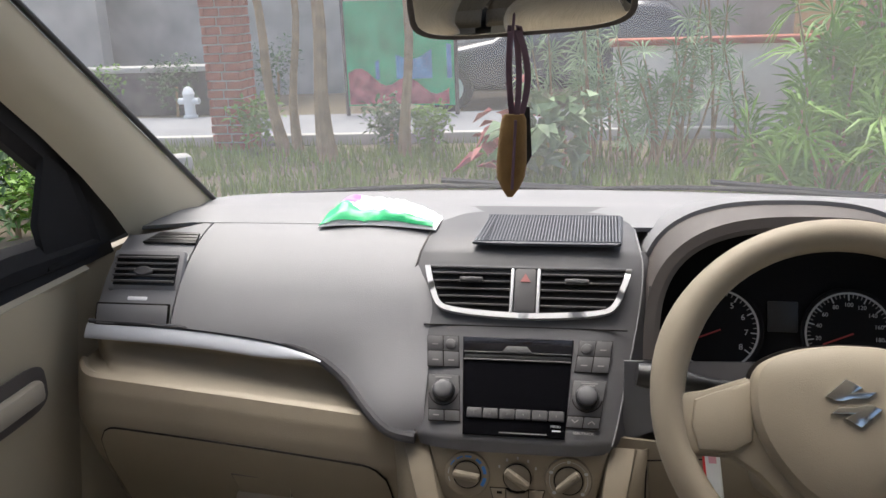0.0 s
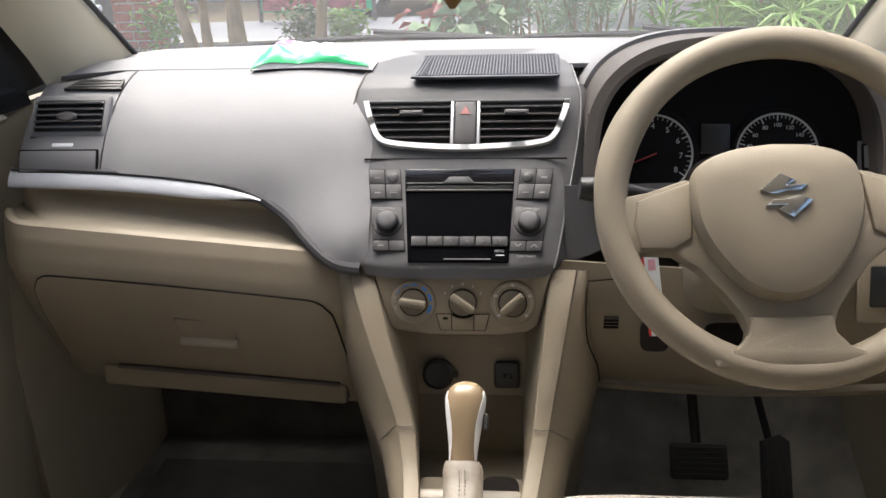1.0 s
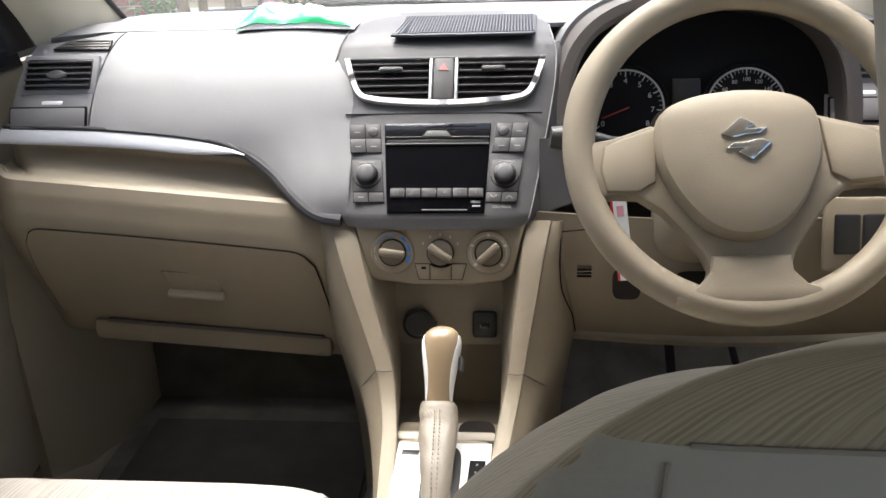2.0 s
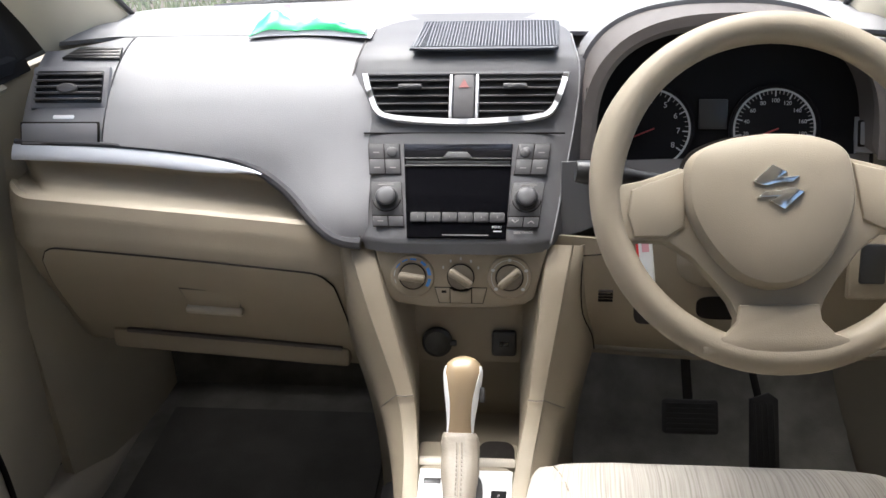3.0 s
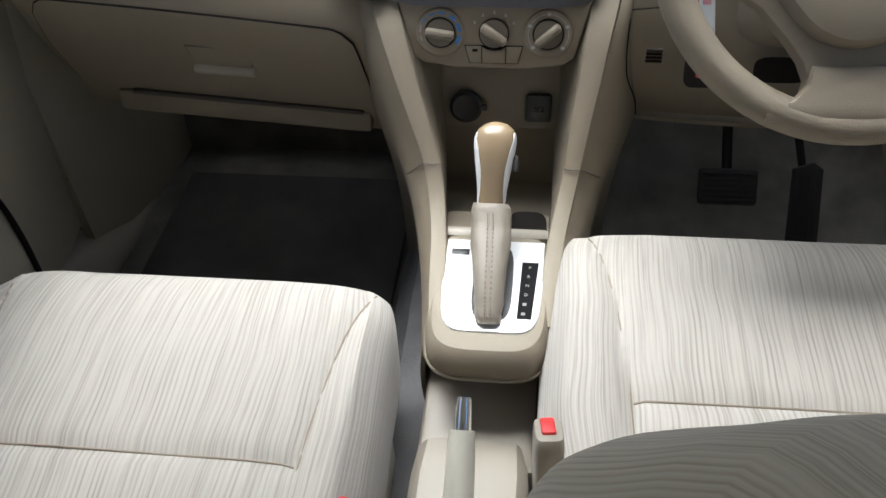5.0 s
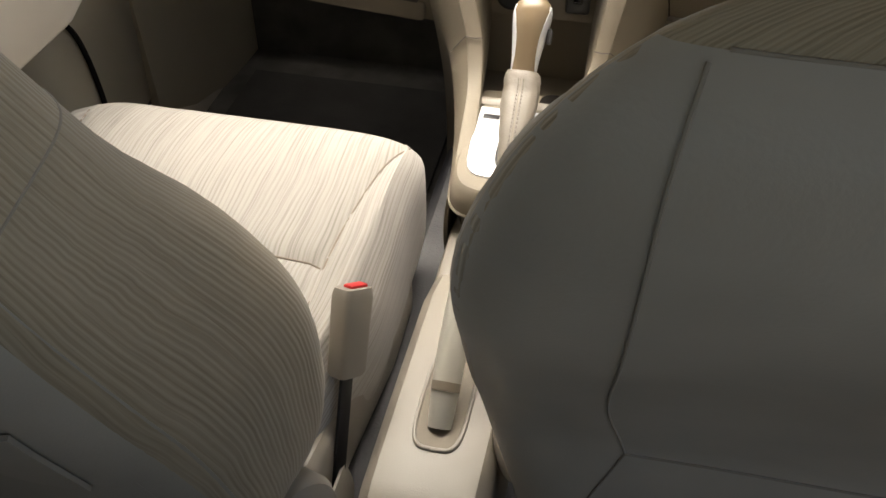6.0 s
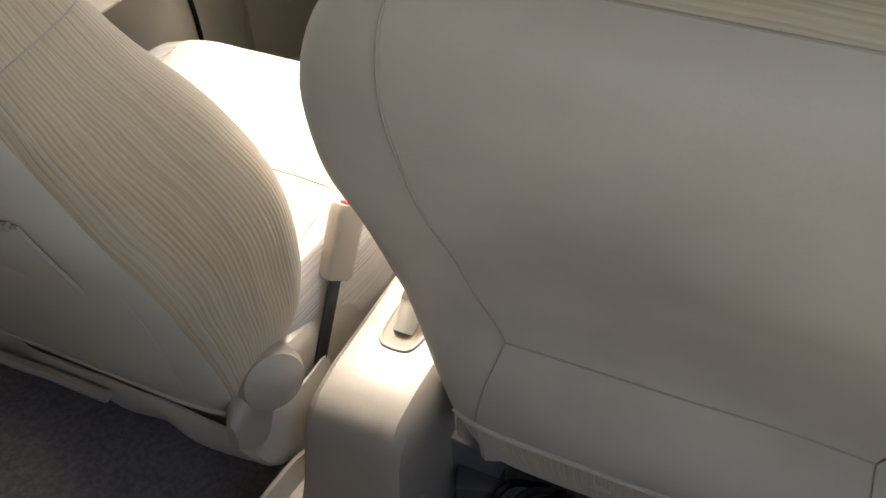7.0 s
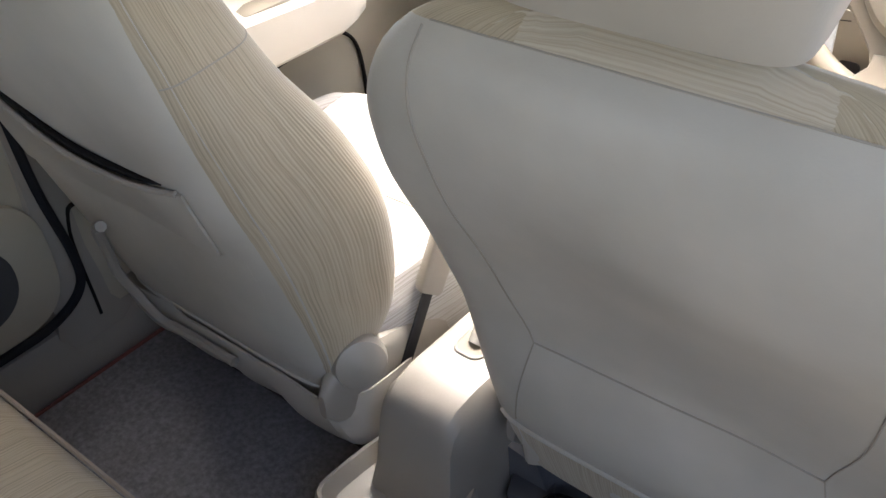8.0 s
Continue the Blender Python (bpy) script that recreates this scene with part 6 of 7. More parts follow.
SEED = material("brown_suede", (0.20, 0.115, 0.04), 0.95, grain=0.8, grain_scale=260, stain=0.25, stain_scale=30)
PURPLE = material("dusky_purple_ribbon", (0.10, 0.055, 0.085), 0.7, grain=0.2, stain=0.15, stain_scale=30)
pend = thing("hanging_charm", "brown suede pouch charm hanging from purple ribbons", "ornament", (0.0, -0.335, 1.03))
rings = []
for z, r in ((0.949, 0.010), (0.944, 0.0125), (0.935, 0.0135), (0.92, 0.0145), (0.90, 0.0155), (0.885, 0.0145), (0.872, 0.009), (0.864, 0.003)):
    c0 = (0.004 - 0.07 * (0.949 - z) * 0.9, -0.335)
    rings.append([Vector((c0[0] + r * c, c0[1] + r * 0.8 * q + 0.002 * math.cos(3 * z * 60), z)) for c, q in ring_of(0, 0, 1, 1, 16, 2.0)])
pouch = part("pouch", loft(rings), SEED, pend)
part("pouch_seam", tube([Vector((0.007 - 0.063 * (0.945 - z), -0.3475 - 0.002, z)) for z in (0.945, 0.93, 0.91, 0.89, 0.875)], 0.0016, 6), PURPLE, pouch)
for dx, tw in ((-0.003, 0.1), (0.004, -0.1), (0.010, 0.3)):
    part("ribbon", sheet(lambda u, v, dx=dx, tw=tw: Vector((0.004 + dx * (0.6 + 0.4 * math.sin(v * 3.1) * 2) + (u - 0.5) * 0.006, -0.335 - 0.004 * math.sin(v * 3 + tw * 9) + (u - 0.5) * tw * 0.01, 1.030 - 0.085 * v)), 2, 10, 0.001), PURPLE, pend, "dusky purple ribbon")
part("dark_tag", prism([(-0.006, 0.03), (0.006, 0.03), (0.008, -0.02), (0.0, -0.034), (-0.005, -0.02)], plane_at((0.013, -0.325, 0.925), (0, -1, 0)), 0.002), RUBBER, pend)
part("cord", tube([(0.004, -0.335, 1.03), (0.006, -0.330, 1.06), (0.012, -0.29, 1.085)], 0.0015, 6), PURPLE, pend)

# ---- plastic packet on the dash ----
PLASTIC = material("white_thin_plastic", (0.78, 0.80, 0.80), 0.35, stain=0.05, stain_scale=30)
GREEN = material("green_plastic_print", (0.02, 0.42, 0.16), 0.35, stain=0.15, stain_scale=20)
LILAC = material("lilac_print", (0.42, 0.22, 0.50), 0.35, stain=0.2, stain_scale=30)
packet = thing("plastic_packet", "crumpled white and green plastic packet lying on the dash", "packet", (-0.22, -0.04, 0.757))


def packet_pt(u, v, lift=0.0):
    x = -0.302 + 0.172 * u
    y = -0.078 + (0.085 + 0.02 * math.sin(u * 5)) * v + 0.012 * math.sin(u * 4)
    e = max(0.0, math.sin(u * 3.14) * math.sin(v * 3.14)) ** 0.4
    h = 0.7585 + 0.06 * max(0, y + 0.078) * 0 + (0.024 + 0.008 * noise.noise(Vector((u * 6, v * 5, 1.3))) + 0.006 * noise.noise(Vector((u * 15, v * 11, 4))) + 0.012 * math.exp(-((u - 0.16) / 0.1) ** 2)) * e
    return Vector((x, y, h + lift))


part("body", sheet(packet_pt, 40, 20, 0.002), PLASTIC, packet)
part("green_print", sheet(lambda u, v: packet_pt(0.0 + 0.97 * u, 0.01 + (0.16 + 0.12 * math.sin(u * 9) ** 2 * (u < 0.25) + 0.05 * math.sin(u * 7)) * v, 0.0012), 34, 6, 0.0006), GREEN, packet, "green printed edge")
part("green_print", sheet(lambda u, v: packet_pt(0.02 + 0.10 * u, 0.1 + 0.5 * v, 0.0012), 8, 8, 0.0006), GREEN, packet, "green printed edge")
part("lilac_print", sheet(lambda u, v: packet_pt(0.13 + 0.12 * u, 0.35 + 0.45 * v, 0.0012), 8, 8, 0.0006), LILAC, packet, "lilac print")

# ---- key tag, column details, switches ----
key = thing("key_tag", "pink and white key tag hanging from the ignition", "key tag", (0.208, -0.385, 0.60))
km = plane_at((0.212, -0.380, 0.572), (-0.35, -0.90, 0.25), (1, 0, 0)) @ pose(0, 0, 0, 0, 0, 7)
part("card", rbox((0.017, 0.104, 0.003), km, 0.001), PLASTIC, key)
part("card_edge", rbox((0.003, 0.100, 0.004), km @ pose(-0.008, -0.002, 0), 0.001), RED_INK, key)
part("card_print", rbox((0.008, 0.012, 0.0008), km @ pose(0.001, 0.026, 0.0018), 0.0003), material("pink_print", (0.70, 0.35, 0.42), 0.5, stain=0.1), key)
part("recess", prism(ring_of(0, 0, 0.030, 0.014, 28, 3.5), plane_at((0.318, -0.303, 0.477), (0, -0.95, 0.3)), 0.004), GAP, column)
part("key_slot", prism(ring_of(0, 0, 0.017, 0.019, 24, 4), plane_at((0.230, -0.303, 0.474), (0, -0.95, 0.3)), 0.004), GAP, column)
sw = thing("switch_panel", "beige panel with dark square switches beside the steering column", "switch panel", (0.50, -0.30, 0.52))
wm = plane_at((0.515, -0.302, 0.541), (0, -0.95, 0.3))
part("surround", rbox((0.118, 0.088, 0.010), wm, 0.005), BEIGE, sw)
for k in range(3):
    part("switch", rbox((0.030, 0.048, 0.010), wm @ pose(-0.032 + 0.032 * k, 0, 0.003), 0.003), BLACK, sw)

# ---- cowl strip and wipers outside the glass ----
lone("trim_cowl", sheet(lambda u, v: Vector(((2 * u - 1) * 0.66, glass_base((2 * u - 1) * 0.6) + 0.006 + 0.09 * v, 0.728 - 0.02 * (2 * u - 1) ** 2 - 0.045 * v)), 24, 3, 0.02), RUBBER, "black plastic cowl at the foot of the windscreen", "cowl", kind="structure")
for x0, x1, y0 in ((-0.42, 0.08, 0.155), (0.02, 0.50, 0.15)):
    w = thing("wiper", "black windscreen wiper resting on the cowl", "wiper", ((x0 + x1) / 2, y0, 0.76), "wipers")
    path_w = [Vector((x0 + (x1 - x0) * k / 8, glass_base(x0 + (x1 - x0) * k / 8) + 0.004, 0.757 + 0.008 * math.sin(k / 8 * 3.14))) for k in range(9)]
    part("blade", tube(path_w, 0.0045, 6), RUBBER, w)
    part("arm", tube([path_w[4] + Vector((0, 0.01, 0.008)), path_w[8] + Vector((0.05, 0.05, -0.01))], 0.005, 6), BLACK, w)
lone("car_hood", sheet(lambda u, v: Vector(((2 * u - 1) * 0.72, 0.25 + 0.75 * v, 0.692 - 0.22 * v**1.6 - 0.05 * (2 * u - 1) ** 2)), 12, 10, 0.02), material("grey_car_paint", (0.12, 0.12, 0.13), 0.25, 0.3, stain=0.02, coat=1.0), "grey painted bonnet beyond the windscreen", "bonnet", kind="structure")

# ---- seat back details, passenger side ----
pk = thing("seat_back_pocket", "vinyl map pocket on the back of the passenger seat", "seat pocket", (-0.33, -1.17, 0.5))


def pocket_pt(u, v):
    x = -0.505 + 0.352 * u
    z_top = 0.635 - 0.045 * u - 0.040 * math.sin(u * 3.14)
    z = 0.50 + (z_top - 0.50) * v
    return pas_back(x + 0.326, z) + Vector((0, -0.0004 - 0.013 * math.sin(u * 3.14) * v**1.5, 0))


def low_pad_pt(u, v):
    x = -0.475 + (0.345 - 0.045 * (1 - v) ** 2) * u
    z = 0.245 + 0.255 * v
    swell = (math.sin(u * 3.14) * math.sin(v * 3.14)) ** 0.6 if 0 < u < 1 and 0 < v < 1 else 0
    return pas_back(x + 0.326, z) + Vector((0, 0.0006 - 0.008 * swell, 0))


part("pouch", sheet(pocket_pt, 24, 12, 0.003), VINYL, pk)
part("lip", tube([pocket_pt(0.02 + 0.96 * k / 16, 1.0) + Vector((0, -0.001, 0)) for k in range(17)], 0.0038, 8), BEIGE_LIGHT, pk, "pale rolled lip")
part("opening", tube([pocket_pt(0.04 + 0.92 * k / 16, 1.0) + Vector((0, 0.007, 0.0065)) for k in range(17)], 0.0042, 8), GAP, pk)
part("lower_pad", sheet(low_pad_pt, 28, 16, 0.002), VINYL, pk)
strap_pts = curve_through([(-0.405, -1.108, 0.425), (-0.437, -1.100, 0.402), (-0.466, -1.082, 0.345), (-0.482, -1.070, 0.290), (-0.472, -1.058, 0.247), (-0.434, -1.054, 0.215), (-0.36, -1.050, 0.213), (-0.283, -1.049, 0.212)], 28)
part("strap", tube(strap_pts, 0.0075, 8), BEIGE_LIGHT, pk, "loose pale strap")
dark = thing("seat_motor_cables", "dark cables and bracket under the driver seat", "cables", (0.15, -0.9, 0.06))
part("bracket", rbox((0.06, 0.05, 0.03), pose(0.105, -0.90, 0.075, 0, 0, 20), 0.006), BUTTON, dark)
for k in range(4):
    part("cable", tube(curve_through([(0.12 + 0.02 * k, -0.95, 0.05), (0.14 + 0.02 * k, -0.91, 0.10 - 0.01 * k), (0.18 + 0.01 * k, -0.87, 0.06)], 10), 0.005, 6), BLACK if k % 2 else GLOSS, dark)

# ---- outside ----
SOIL = material("leaf_littered_soil", (0.15, 0.12, 0.078), 0.95, grain=0.8, grain_scale=25, stain=0.2, stain_scale=3)
ASPHALT = material("grey_asphalt", (0.24, 0.245, 0.26), 0.85, grain=0.6, grain_scale=120, stain=0.15, stain_scale=1.2)
CONCRETE = material("pale_concrete", (0.50, 0.48, 0.45), 0.85, grain=0.4, grain_scale=60, stain=0.12, stain_scale=3)
BARK = material("pale_bark", (0.33, 0.23, 0.13), 0.9, grain=0.9, grain_scale=40, stain=0.3, stain_scale=9)
BRICK = material("red_brick", (0.36, 0.11, 0.07), 0.85, grain=0.7, grain_scale=90, stain=0.25, stain_scale=14)
STONE = material("dark_stone_wall", (0.10, 0.09, 0.085), 0.9, grain=0.8, grain_scale=20, stain=0.5, stain_scale=5)
LEAF = material("bright_green_leaf", (0.16, 0.30, 0.04), 0.5, stain=0.35, stain_scale=4)
LEAF_DARK = material("dark_green_leaf", (0.05, 0.11, 0.03), 0.55, stain=0.4, stain_scale=4)
LEAF_PALE = material("pale_green_leaf", (0.22, 0.32, 0.16), 0.5, stain=0.35, stain_scale=8)
LEAF_PINK = material("pink_leaf", (0.42, 0.12, 0.10), 0.5, stain=0.3, stain_scale=9)
GRASS = material("mixed_grass", (0.20, 0.28, 0.06), 0.8, stain=0.5, stain_scale=5)
GZ = -0.45
lone("ground", rbox((600, 600, 0.2), pose(0, 0, GZ - 0.1), 0), SOIL, "leaf-littered soil around the parked car", "ground", kind="structure")
lone("road", rbox((60, 2.3, 0.02), pose(-6, 8.75, GZ + 0.012, 0, 0, 4), 0), ASPHALT, "grey asphalt lane beyond the planting bed", "road", kind="structure")
lone("pavement", rbox((60, 0.12, 0.12), pose(-6, 7.52, GZ + 0.06, 0, 0, 4), 0.02), CONCRETE, "pale concrete kerb along the lane", "kerb", kind="structure")
lone("pavement_edge", rbox((3.6, 0.25, 0.16), pose(-5.2, 5.2, GZ + 0.08, 0, 0, 38), 0.03), CONCRETE, "pale concrete edging beside the parked car", "kerb", kind="structure")
lone("wall_far", rbox((60, 0.4, 5.5), pose(-6, 13.0, 2.2, 0, 0, 4), 0.02), material("pale_boundary_wall", (0.50, 0.49, 0.47), 0.9, grain=0.5, grain_scale=20, stain=0.25, stain_scale=2), "pale rendered boundary wall across the lane", "wall", kind="structure")
wall_w = thing("garden_wall", "low white rendered garden wall with tiled coping", "wall", (1.9, 8.2, GZ))
part("render", rbox((4.6, 0.25, 0.95), pose(2.5, 8.3, GZ + 0.475), 0.01), material("white_render", (0.78, 0.75, 0.70), 0.9, grain=0.3, grain_scale=50, stain=0.12, stain_scale=3), wall_w)
part("coping", rbox((4.7, 0.33, 0.07), pose(2.5, 8.28, GZ + 0.98), 0.015), BRICK, wall_w)
house = thing("house", "orange rendered house behind the garden wall", "house", (4.5, 11.5, GZ))
part("wall", rbox((7.0, 0.3, 4.5), pose(6.2, 11.6, GZ + 2.2), 0.01), material("orange_render", (0.55, 0.33, 0.16), 0.9, grain=0.3, grain_scale=40, stain=0.15, stain_scale=2), house)
for k in range(3):
    wn_ = part("window", rbox((0.9, 0.1, 1.3), pose(4.0 + 1.9 * k, 11.42, 1.1), 0.01), BLACK, house)
    part("sill", rbox((1.0, 0.16, 0.06), pose(4.0 + 1.9 * k, 11.38, 0.42), 0.01), CONCRETE, wn_)
shed = thing("white_building", "pale building corner across the lane", "building", (-9, 11, GZ))
part("wall", rbox((3.4, 0.3, 4.0), pose(-9.6, 11.9, GZ + 2.0), 0.01), CONCRETE, shed)
bank = thing("raised_bed", "pale low retaining wall with shrubs across the lane", "planter", (-5.5, 10.6, GZ))
part("retaining_wall", rbox((3.6, 0.3, 0.62), pose(-6.8, 10.4, GZ + 0.31, 0, 0, 4), 0.02), STONE, bank)
part("coping", rbox((3.7, 0.4, 0.08), pose(-6.8, 10.38, GZ + 0.66, 0, 0, 4), 0.02), CONCRETE, bank)
hyd = thing("hydrant", "small white painted hydrant by the lane", "hydrant", (-5.55, 9.9, GZ))
part("barrel", disc([(0.10, 0), (0.10, 0.05), (0.075, 0.06), (0.075, 0.33), (0.085, 0.35), (0.06, 0.42), (0.02, 0.45)], pose(-5.55, 9.9, GZ), 14), PLASTIC, hyd)
part("outlet", tube([(-5.70, 9.9, GZ + 0.25), (-5.40, 9.9, GZ + 0.25)], 0.045, 10), PLASTIC, hyd)

# brick gate pillar, brick by brick
gate = thing("brick_pillar", "red brick gate pillar with pale mortar joints", "pillar", (-3.82, 7.5, GZ))
part("mortar_core", rbox((0.34, 0.34, 1.9), pose(-3.82, 7.5, GZ + 0.95), 0.0), CONCRETE, gate)
bm0 = rbox((0.172, 0.05, 0.078), Matrix.Identity(4), 0.006, segments=1)
brick_me = bpy.data.meshes.new("brick")
bm0.to_mesh(brick_me)
bm0.free()
brick_me.materials.append(BRICK)
for row in range(20):
    for face in range(4):
        for k in range(2):
            b = new("brick", brick_me)
            off = (k - 0.5) * 0.186 + (0.02 if row % 2 else -0.02)
            b.parent = gate
            b.matrix_parent_inverse = Matrix.Translation(-gate.location)
            b.matrix_basis = pose(-3.82, 7.5, GZ + 0.05 + row * 0.093, 0, 0, 90 * face) @ pose(off, -0.160, 0)


def trunk(at, h, r, lean, limbs=4):
    t = thing("tree", "slender pale-barked garden tree with thin leaves", "tree", (at[0], at[1], GZ), "garden trees")
    base = Vector((at[0], at[1], GZ - 0.02))
    top = base + Vector((lean[0], lean[1], h))
    pts = [base + (top - base) * (k / 12) + Vector((0.03 * math.sin(k * 0.9 + at[0]), 0.02 * math.cos(k * 1.3), 0)) for k in range(13)]
    bm = tube(pts, [r * (1.5 if k == 0 else 1.15 if k == 1 else 1.0 - 0.5 * k / 12) for k in range(13)], 10)
    for k in range(limbs):
        p = pts[7 + k % 5]
        a = k * 2.4 + at[0]
        q = p + Vector((0.7 * math.cos(a), 0.5 * math.sin(a), 0.7))
        tube([p, p.lerp(q, 0.5) + Vector((0, 0, 0.08)), q], [r * 0.45, r * 0.3, r * 0.12], 6, bm)
    part("trunk", bm, BARK, t)
    leaves(t, "crown", [top + Vector((0.9 * math.cos(k * 2.4), 0.7 * math.sin(k * 2.4), 0.2 * (k % 3))) for k in range(5)], 90, 0.75, 0.16, 0.035, LEAF_DARK)
    return t


def leaves(owner, name, centres, count, spread, length, width, mat, droop=0.3, up=0.3, seed=1):
    rnd = random.Random(seed + int(abs(centres[0][0]) * 97))
    verts, faces = [], []
    for c in centres:
        c = Vector(c)
        for _ in range(count):
            d = Vector((rnd.gauss(0, 1), rnd.gauss(0, 1), rnd.gauss(0, 1))).normalized()
            p = c + d * spread * rnd.random() ** 0.5
            a = Vector((rnd.gauss(0, 1), rnd.gauss(0, 1), rnd.gauss(up, 0.6))).normalized()
            s = a.cross(Vector((rnd.random() - 0.5, rnd.random() - 0.5, 1))).normalized()
            l, w = length * rnd.uniform(0.6, 1.2), width * rnd.uniform(0.7, 1.2)
            i = len(verts)
            verts += [p, p + a * l * 0.45 + s * w, p + a * l + Vector((0, 0, -droop * l)), p + a * l * 0.45 - s * w]
            faces.append((i, i + 1, i + 2, i + 3))
    me = bpy.data.meshes.new(name)
    me.from_pydata([tuple(v) for v in verts], [], faces)
    ob = new(name, me)
    me.materials.append(mat)
    ob.parent = owner
    ob.matrix_parent_inverse = Matrix.Translation(-owner.location)
    tagged(ob, kind="stuff")
    return ob


trunk((-3.10, 7.05), 3.6, 0.055, (-0.5, 0.1))
trunk((-2.98, 7.10), 3.4, 0.045, (0.05, 0.2))
trunk((-2.50, 6.65), 3.8, 0.075, (-0.15, 0.1))
trunk((-1.80, 6.95), 3.5, 0.05, (0.1, 0.1))
trunk((2.35, 7.6), 4.0, 0.11, (-0.05, 0.1))
trunk((2.62, 7.9), 4.0, 0.09, (0.10, 0.1))


def palm_shrub(at, stems, height, leaf, mat, label, seed):
    """A fan-leaf shrub: thin canes, each topped by whorls of narrow leaflets."""
    t = thing("shrub", label, "shrub", (at[0], at[1], GZ), "garden shrubs")
    rnd = random.Random(seed)
    bm = bmesh.new()
    verts, faces = [], []
    for _ in range(stems):
        base = Vector((at[0] + rnd.uniform(-0.4, 0.4), at[1] + rnd.uniform(-0.3, 0.3), GZ))
        h = height * rnd.uniform(0.45, 1.05)
        top = base + Vector((rnd.uniform(-0.25, 0.25), rnd.uniform(-0.2, 0.2), h))
        tube([base, base.lerp(top, 0.5) + Vector((0.03, 0, 0)), top], [0.014, 0.011, 0.007], 5, bm)
        for whorl in range(3):
            c = base.lerp(top, 1 - 0.22 * whorl)
            out = Vector((rnd.gauss(0, 1), rnd.gauss(0, 1), rnd.uniform(0.1, 0.9))).normalized()
            n_leaf = 13
            side = out.orthogonal().normalized()
            up = out.cross(side)
            for k in range(n_leaf):
                a = 2 * math.pi * k / n_leaf + rnd.uniform(-0.1, 0.1)
                d = (side * math.cos(a) + up * math.sin(a) + out * 0.45).normalized()
                s = d.cross(out).normalized()
                l, w = leaf * rnd.uniform(0.75, 1.15), leaf * 0.052
                i = len(verts)
                m1 = c + d * l * 0.5
                tip = c + d * l + Vector((0, 0, -0.22 * l))
                verts += [c, m1 + s * w, tip, m1 - s * w, m1 + out * w * 0.6]
                faces += [(i, i + 1, i + 4), (i + 1, i + 2, i + 4), (i + 2, i + 3, i + 4), (i + 3, i, i + 4)]
    part("stem", bm, BARK, t)
    me = bpy.data.meshes.new("foliage")
    me.from_pydata([tuple(v) for v in verts], [], faces)
    me.materials.append(mat)
    ob = new("foliage", me)
    ob.parent = t
    ob.matrix_parent_inverse = Matrix.Translation(-t.location)
    tagged(ob, kind="stuff")


for k, (x, y, n_, h) in enumerate(((1.75, 5.4, 12, 1.35), (2.2, 5.0, 12, 1.15), (2.7, 5.6, 14, 1.5), (2.3, 6.1, 12, 1.6), (1.55, 5.0, 7, 0.75), (3.3, 5.2, 12, 1.5))):
    palm_shrub((x, y), n_, h, 0.34, LEAF, "bright green fan-leaved palm shrub", 10 + k)
for k, (x, y, h) in enumerate(((0.35, 6.6, 1.5), (0.8, 6.9, 1.7), (1.15, 6.8, 1.6), (-0.25, 6.9, 1.4), (0.1, 6.7, 1.3), (0.55, 6.5, 0.75))):
    palm_shrub((x, y), 6, h, 0.22, LEAF_PALE, "thin cane plant with narrow pale leaves", 40 + k)
for k, (x, y, mat, lab) in enumerate(((-0.55, 5.6, LEAF_PALE, "broad-leaved caladium plant with pale green leaves"), (-0.25, 5.9, LEAF_PALE, "broad-leaved caladium plant with pale green leaves"), (-0.75, 6.0, LEAF_PINK, "pink-veined caladium plant beside the kerb"))):
    t = thing("bedding_plant", lab, "plant", (x, y, GZ), "bedding plants")
    part("stem", tube([(x, y, GZ), (x + 0.05, y, GZ + 0.25), (x + 0.02, y, GZ + 0.5)], 0.015, 6), BARK, t)
    leaves(t, "foliage", [(x, y, GZ + 0.35), (x + 0.15, y, GZ + 0.55)], 26, 0.28, 0.26, 0.085, mat, 0.5, 0.1, 60 + k)
for k, (x, y, s_) in enumerate(((-3.3, 3.4, 0.55), (-3.9, 3.9, 0.6), (-4.3, 4.6, 0.55), (-3.4, 2.8, 0.5), (-3.45, 7.2, 0.5), (-2.05, 7.3, 0.45), (-1.6, 7.2, 0.4), (-5.9, 10.2, 0.7), (-7.0, 10.2, 0.6), (-4.9, 11.6, 0.8), (-3.0, 11.8, 0.9))):
    t = thing("shrub", "small-leaved dark green garden shrub", "shrub", (x, y, GZ), "garden shrubs")
    part("stem", tube([(x, y, GZ), (x + 0.03, y, GZ + s_ * 0.6)], 0.02, 6), BARK, t)
    leaves(t, "foliage", [(x, y, GZ + s_ * 0.5), (x + 0.2 * s_, y, GZ + s_ * 0.9), (x - 0.25 * s_, y, GZ + s_ * 0.8)], 150, 0.42 * s_, 0.09, 0.022, LEAF_DARK if k % 2 else LEAF, 0.3, 0.3, 80 + k)

# grass and litter strip
rnd = random.Random(5)
verts, faces = [], []
for _ in range(17000):
    x, y = rnd.uniform(-5.5, 2.0), rnd.uniform(5.0, 7.4)
    if rnd.random() > 0.4 + 0.6 * noise.noise(Vector((x * 1.3, y * 1.3, 0))):
        continue
    h = rnd.uniform(0.05, 0.20)
    a = rnd.uniform(0, 6.28)
    i = len(verts)
    verts += [(x, y, GZ), (x + 0.02 * math.cos(a), y + 0.02 * math.sin(a), GZ), (x + rnd.uniform(-0.05, 0.05), y + rnd.uniform(-0.05, 0.05), GZ + h)]
    faces.append((i, i + 1, i + 2))
me = bpy.data.meshes.new("grass")
me.from_pydata(verts, [], faces)
me.materials.append(GRASS)
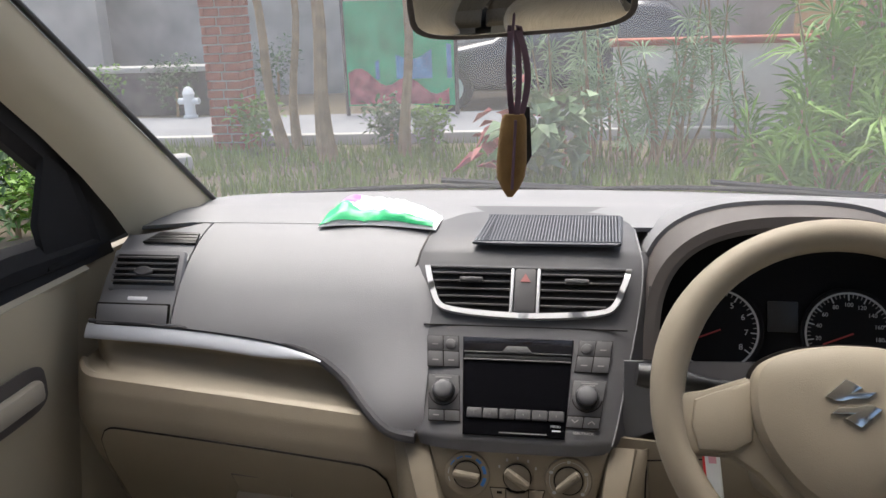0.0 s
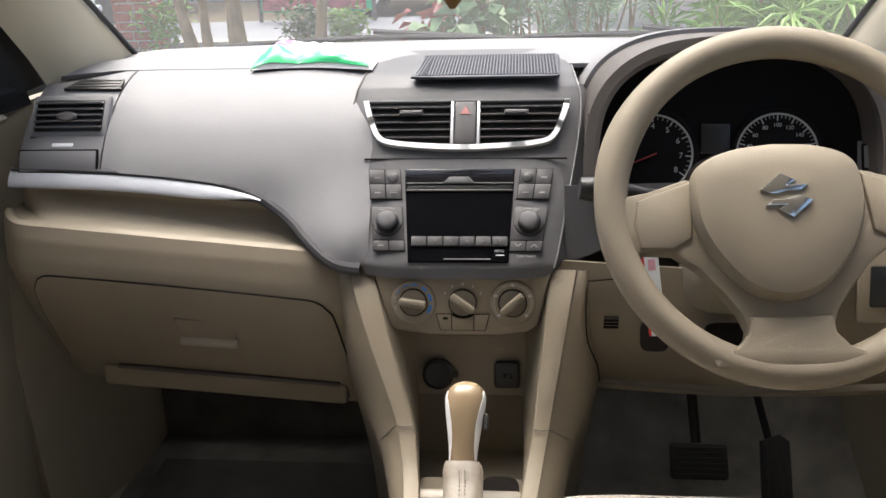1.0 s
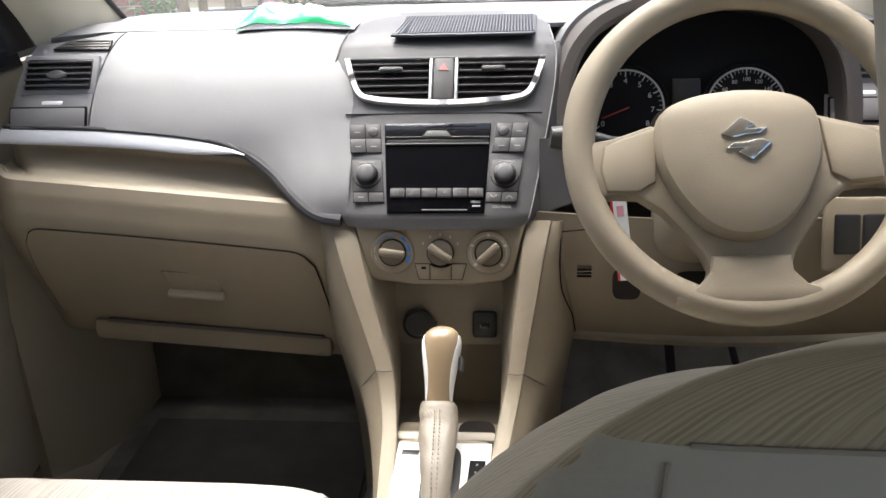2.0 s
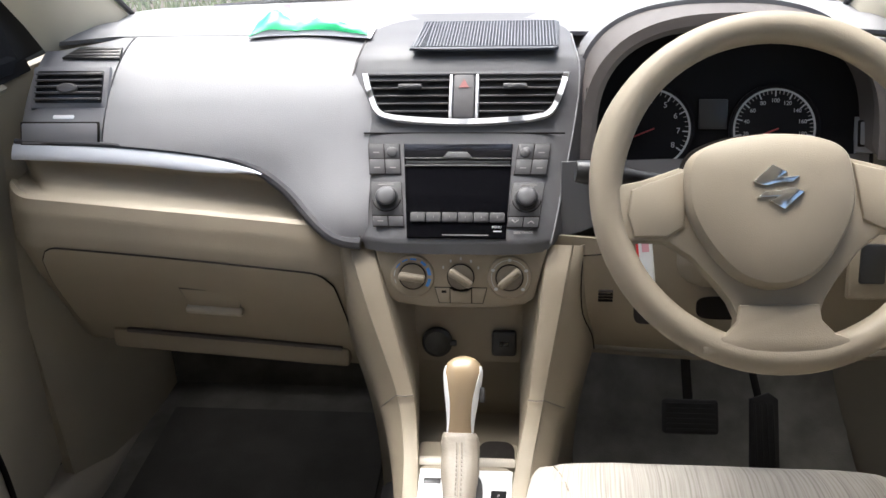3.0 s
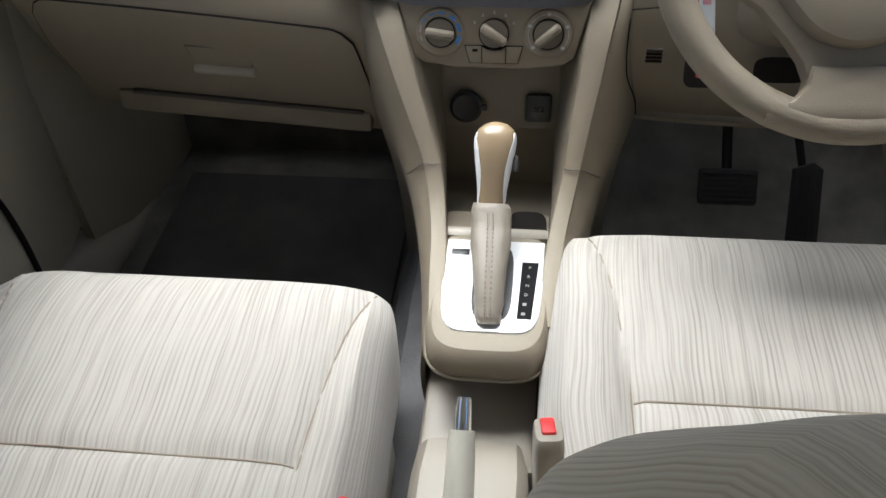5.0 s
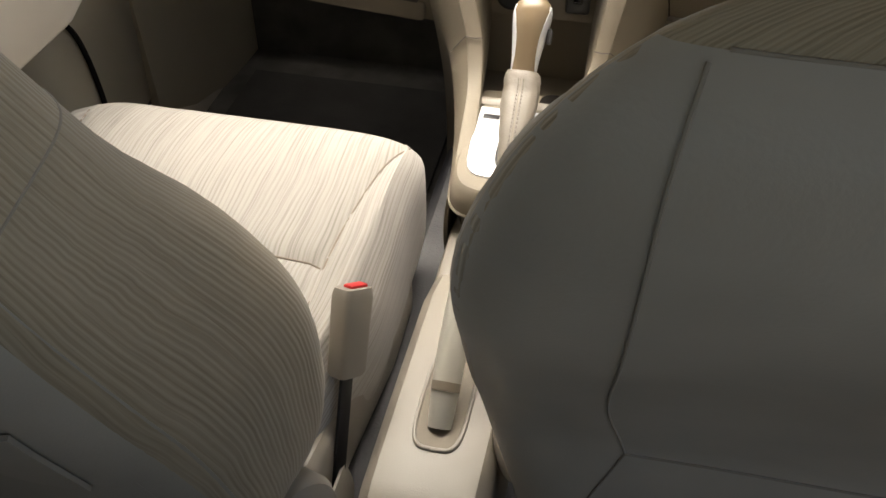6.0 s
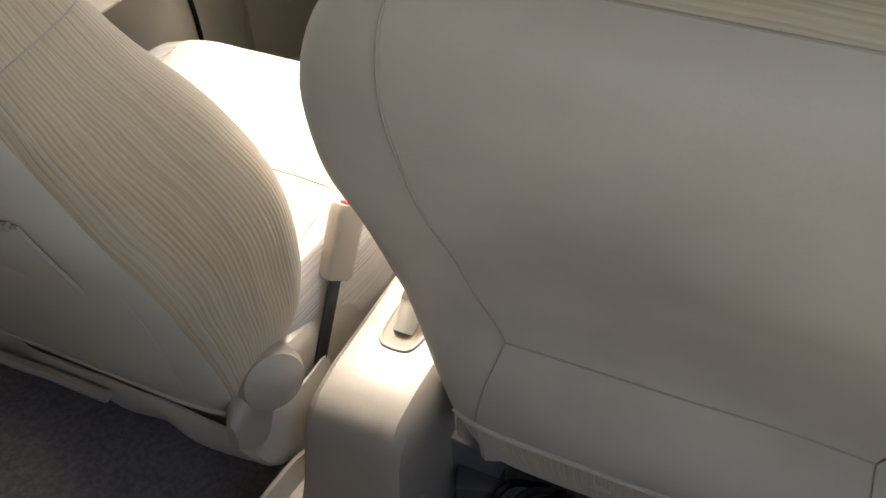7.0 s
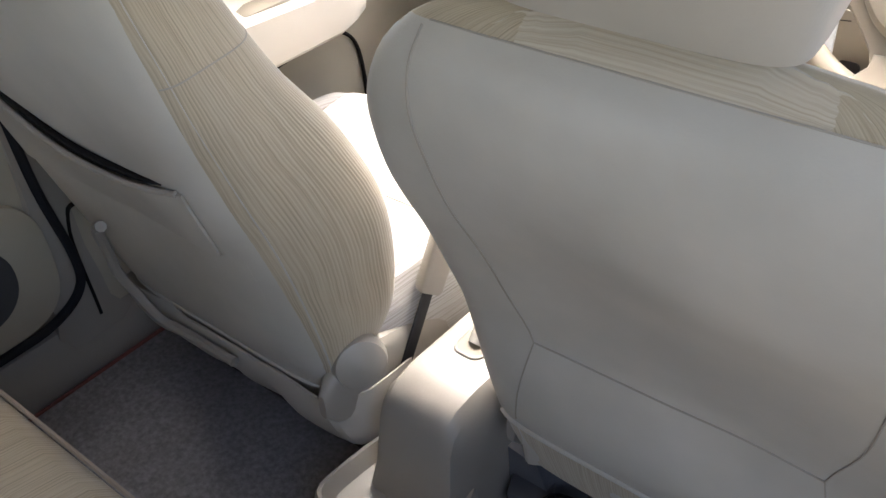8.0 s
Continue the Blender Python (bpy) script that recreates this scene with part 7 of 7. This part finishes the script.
tagged(new("grass", me), "short mixed grass and weeds on the planting bed", "grass", kind="stuff")

# printed banner on the fence across the bed
ban = thing("banner", "green, blue and red printed cloth banner on a frame", "banner", (-2.3, 9.9, 0.2))
part("cloth", sheet(lambda u, v: Vector((-3.25 + 1.45 * u, 9.9 + 0.03 * math.sin(u * 12), -0.30 + 1.35 * v)), 20, 8, 0.01), material("green_cloth", (0.04, 0.42, 0.20), 0.8, stain=0.3, stain_scale=3), ban)
part("blue_print", sheet(lambda u, v: Vector((-2.85 + 1.02 * u, 9.87 + 0.03 * math.sin(u * 10), 0.05 + (0.22 + 0.18 * u + 0.06 * math.sin(u * 9)) * v)), 16, 6, 0.004), material("blue_cloth_print", (0.10, 0.30, 0.50), 0.8, stain=0.4, stain_scale=6), ban)
part("red_print", sheet(lambda u, v: Vector((-3.22 + 1.35 * u, 9.86 + 0.03 * math.sin(u * 10), -0.28 + (0.42 - 0.25 * u + 0.08 * math.sin(u * 13)) * v)), 16, 6, 0.004), material("red_cloth_print", (0.40, 0.12, 0.14), 0.8, stain=0.5, stain_scale=7), ban)
part("frame_post", tube([(-3.27, 9.92, GZ), (-3.27, 9.92, 1.15)], 0.03, 8), STONE, ban)
part("frame_post", tube([(-1.78, 9.92, GZ), (-1.78, 9.92, 1.15)], 0.03, 8), STONE, ban)

# dark car parked across the lane
pc = thing("parked_car", "dark grey car parked across the lane", "car", (-0.6, 11.2, GZ))
PAINT = material("charcoal_car_paint", (0.04, 0.042, 0.05), 0.25, 0.2, stain=0.05, coat=1.0)
rings = []
for x, zt, hw in ((-2.0, 0.55, 0.72), (-1.9, 0.75, 0.80), (-1.2, 0.92, 0.84), (-0.75, 1.0, 0.84), (-0.3, 1.38, 0.74), (0.6, 1.48, 0.70), (1.5, 1.42, 0.72), (1.95, 1.0, 0.82), (2.1, 0.6, 0.78)):
    rings.append([Vector((-0.6 + x, 11.2 + hw * c, GZ + 0.22 + (zt - 0.22) * (0.5 + 0.5 * q))) for c, q in ring_of(0, 0, 1, 1, 20, 4)])
part("body", loft(rings), PAINT, pc)
for wx in (-1.35, 1.3):
    wh = part("wheel", tube([(-0.6 + wx, 10.34, GZ + 0.31), (-0.6 + wx, 10.52, GZ + 0.31)], 0.31, 24), RUBBER, pc)
    part("rim", tube([(-0.6 + wx, 10.32, GZ + 0.31), (-0.6 + wx, 10.36, GZ + 0.31)], 0.19, 20), SATIN, wh)
part("side_window", prism([(-0.62, 0.98), (-0.25, 1.30), (0.55, 1.36), (0.55, 0.98)], plane_at((-0.6, 10.40, GZ), (0, -1, 0.12)), 0.02, 0.005), GLOSS, pc)
part("headlight", rbox((0.12, 0.3, 0.12), pose(-2.5, 10.55, GZ + 0.62), 0.04), SATIN, pc)
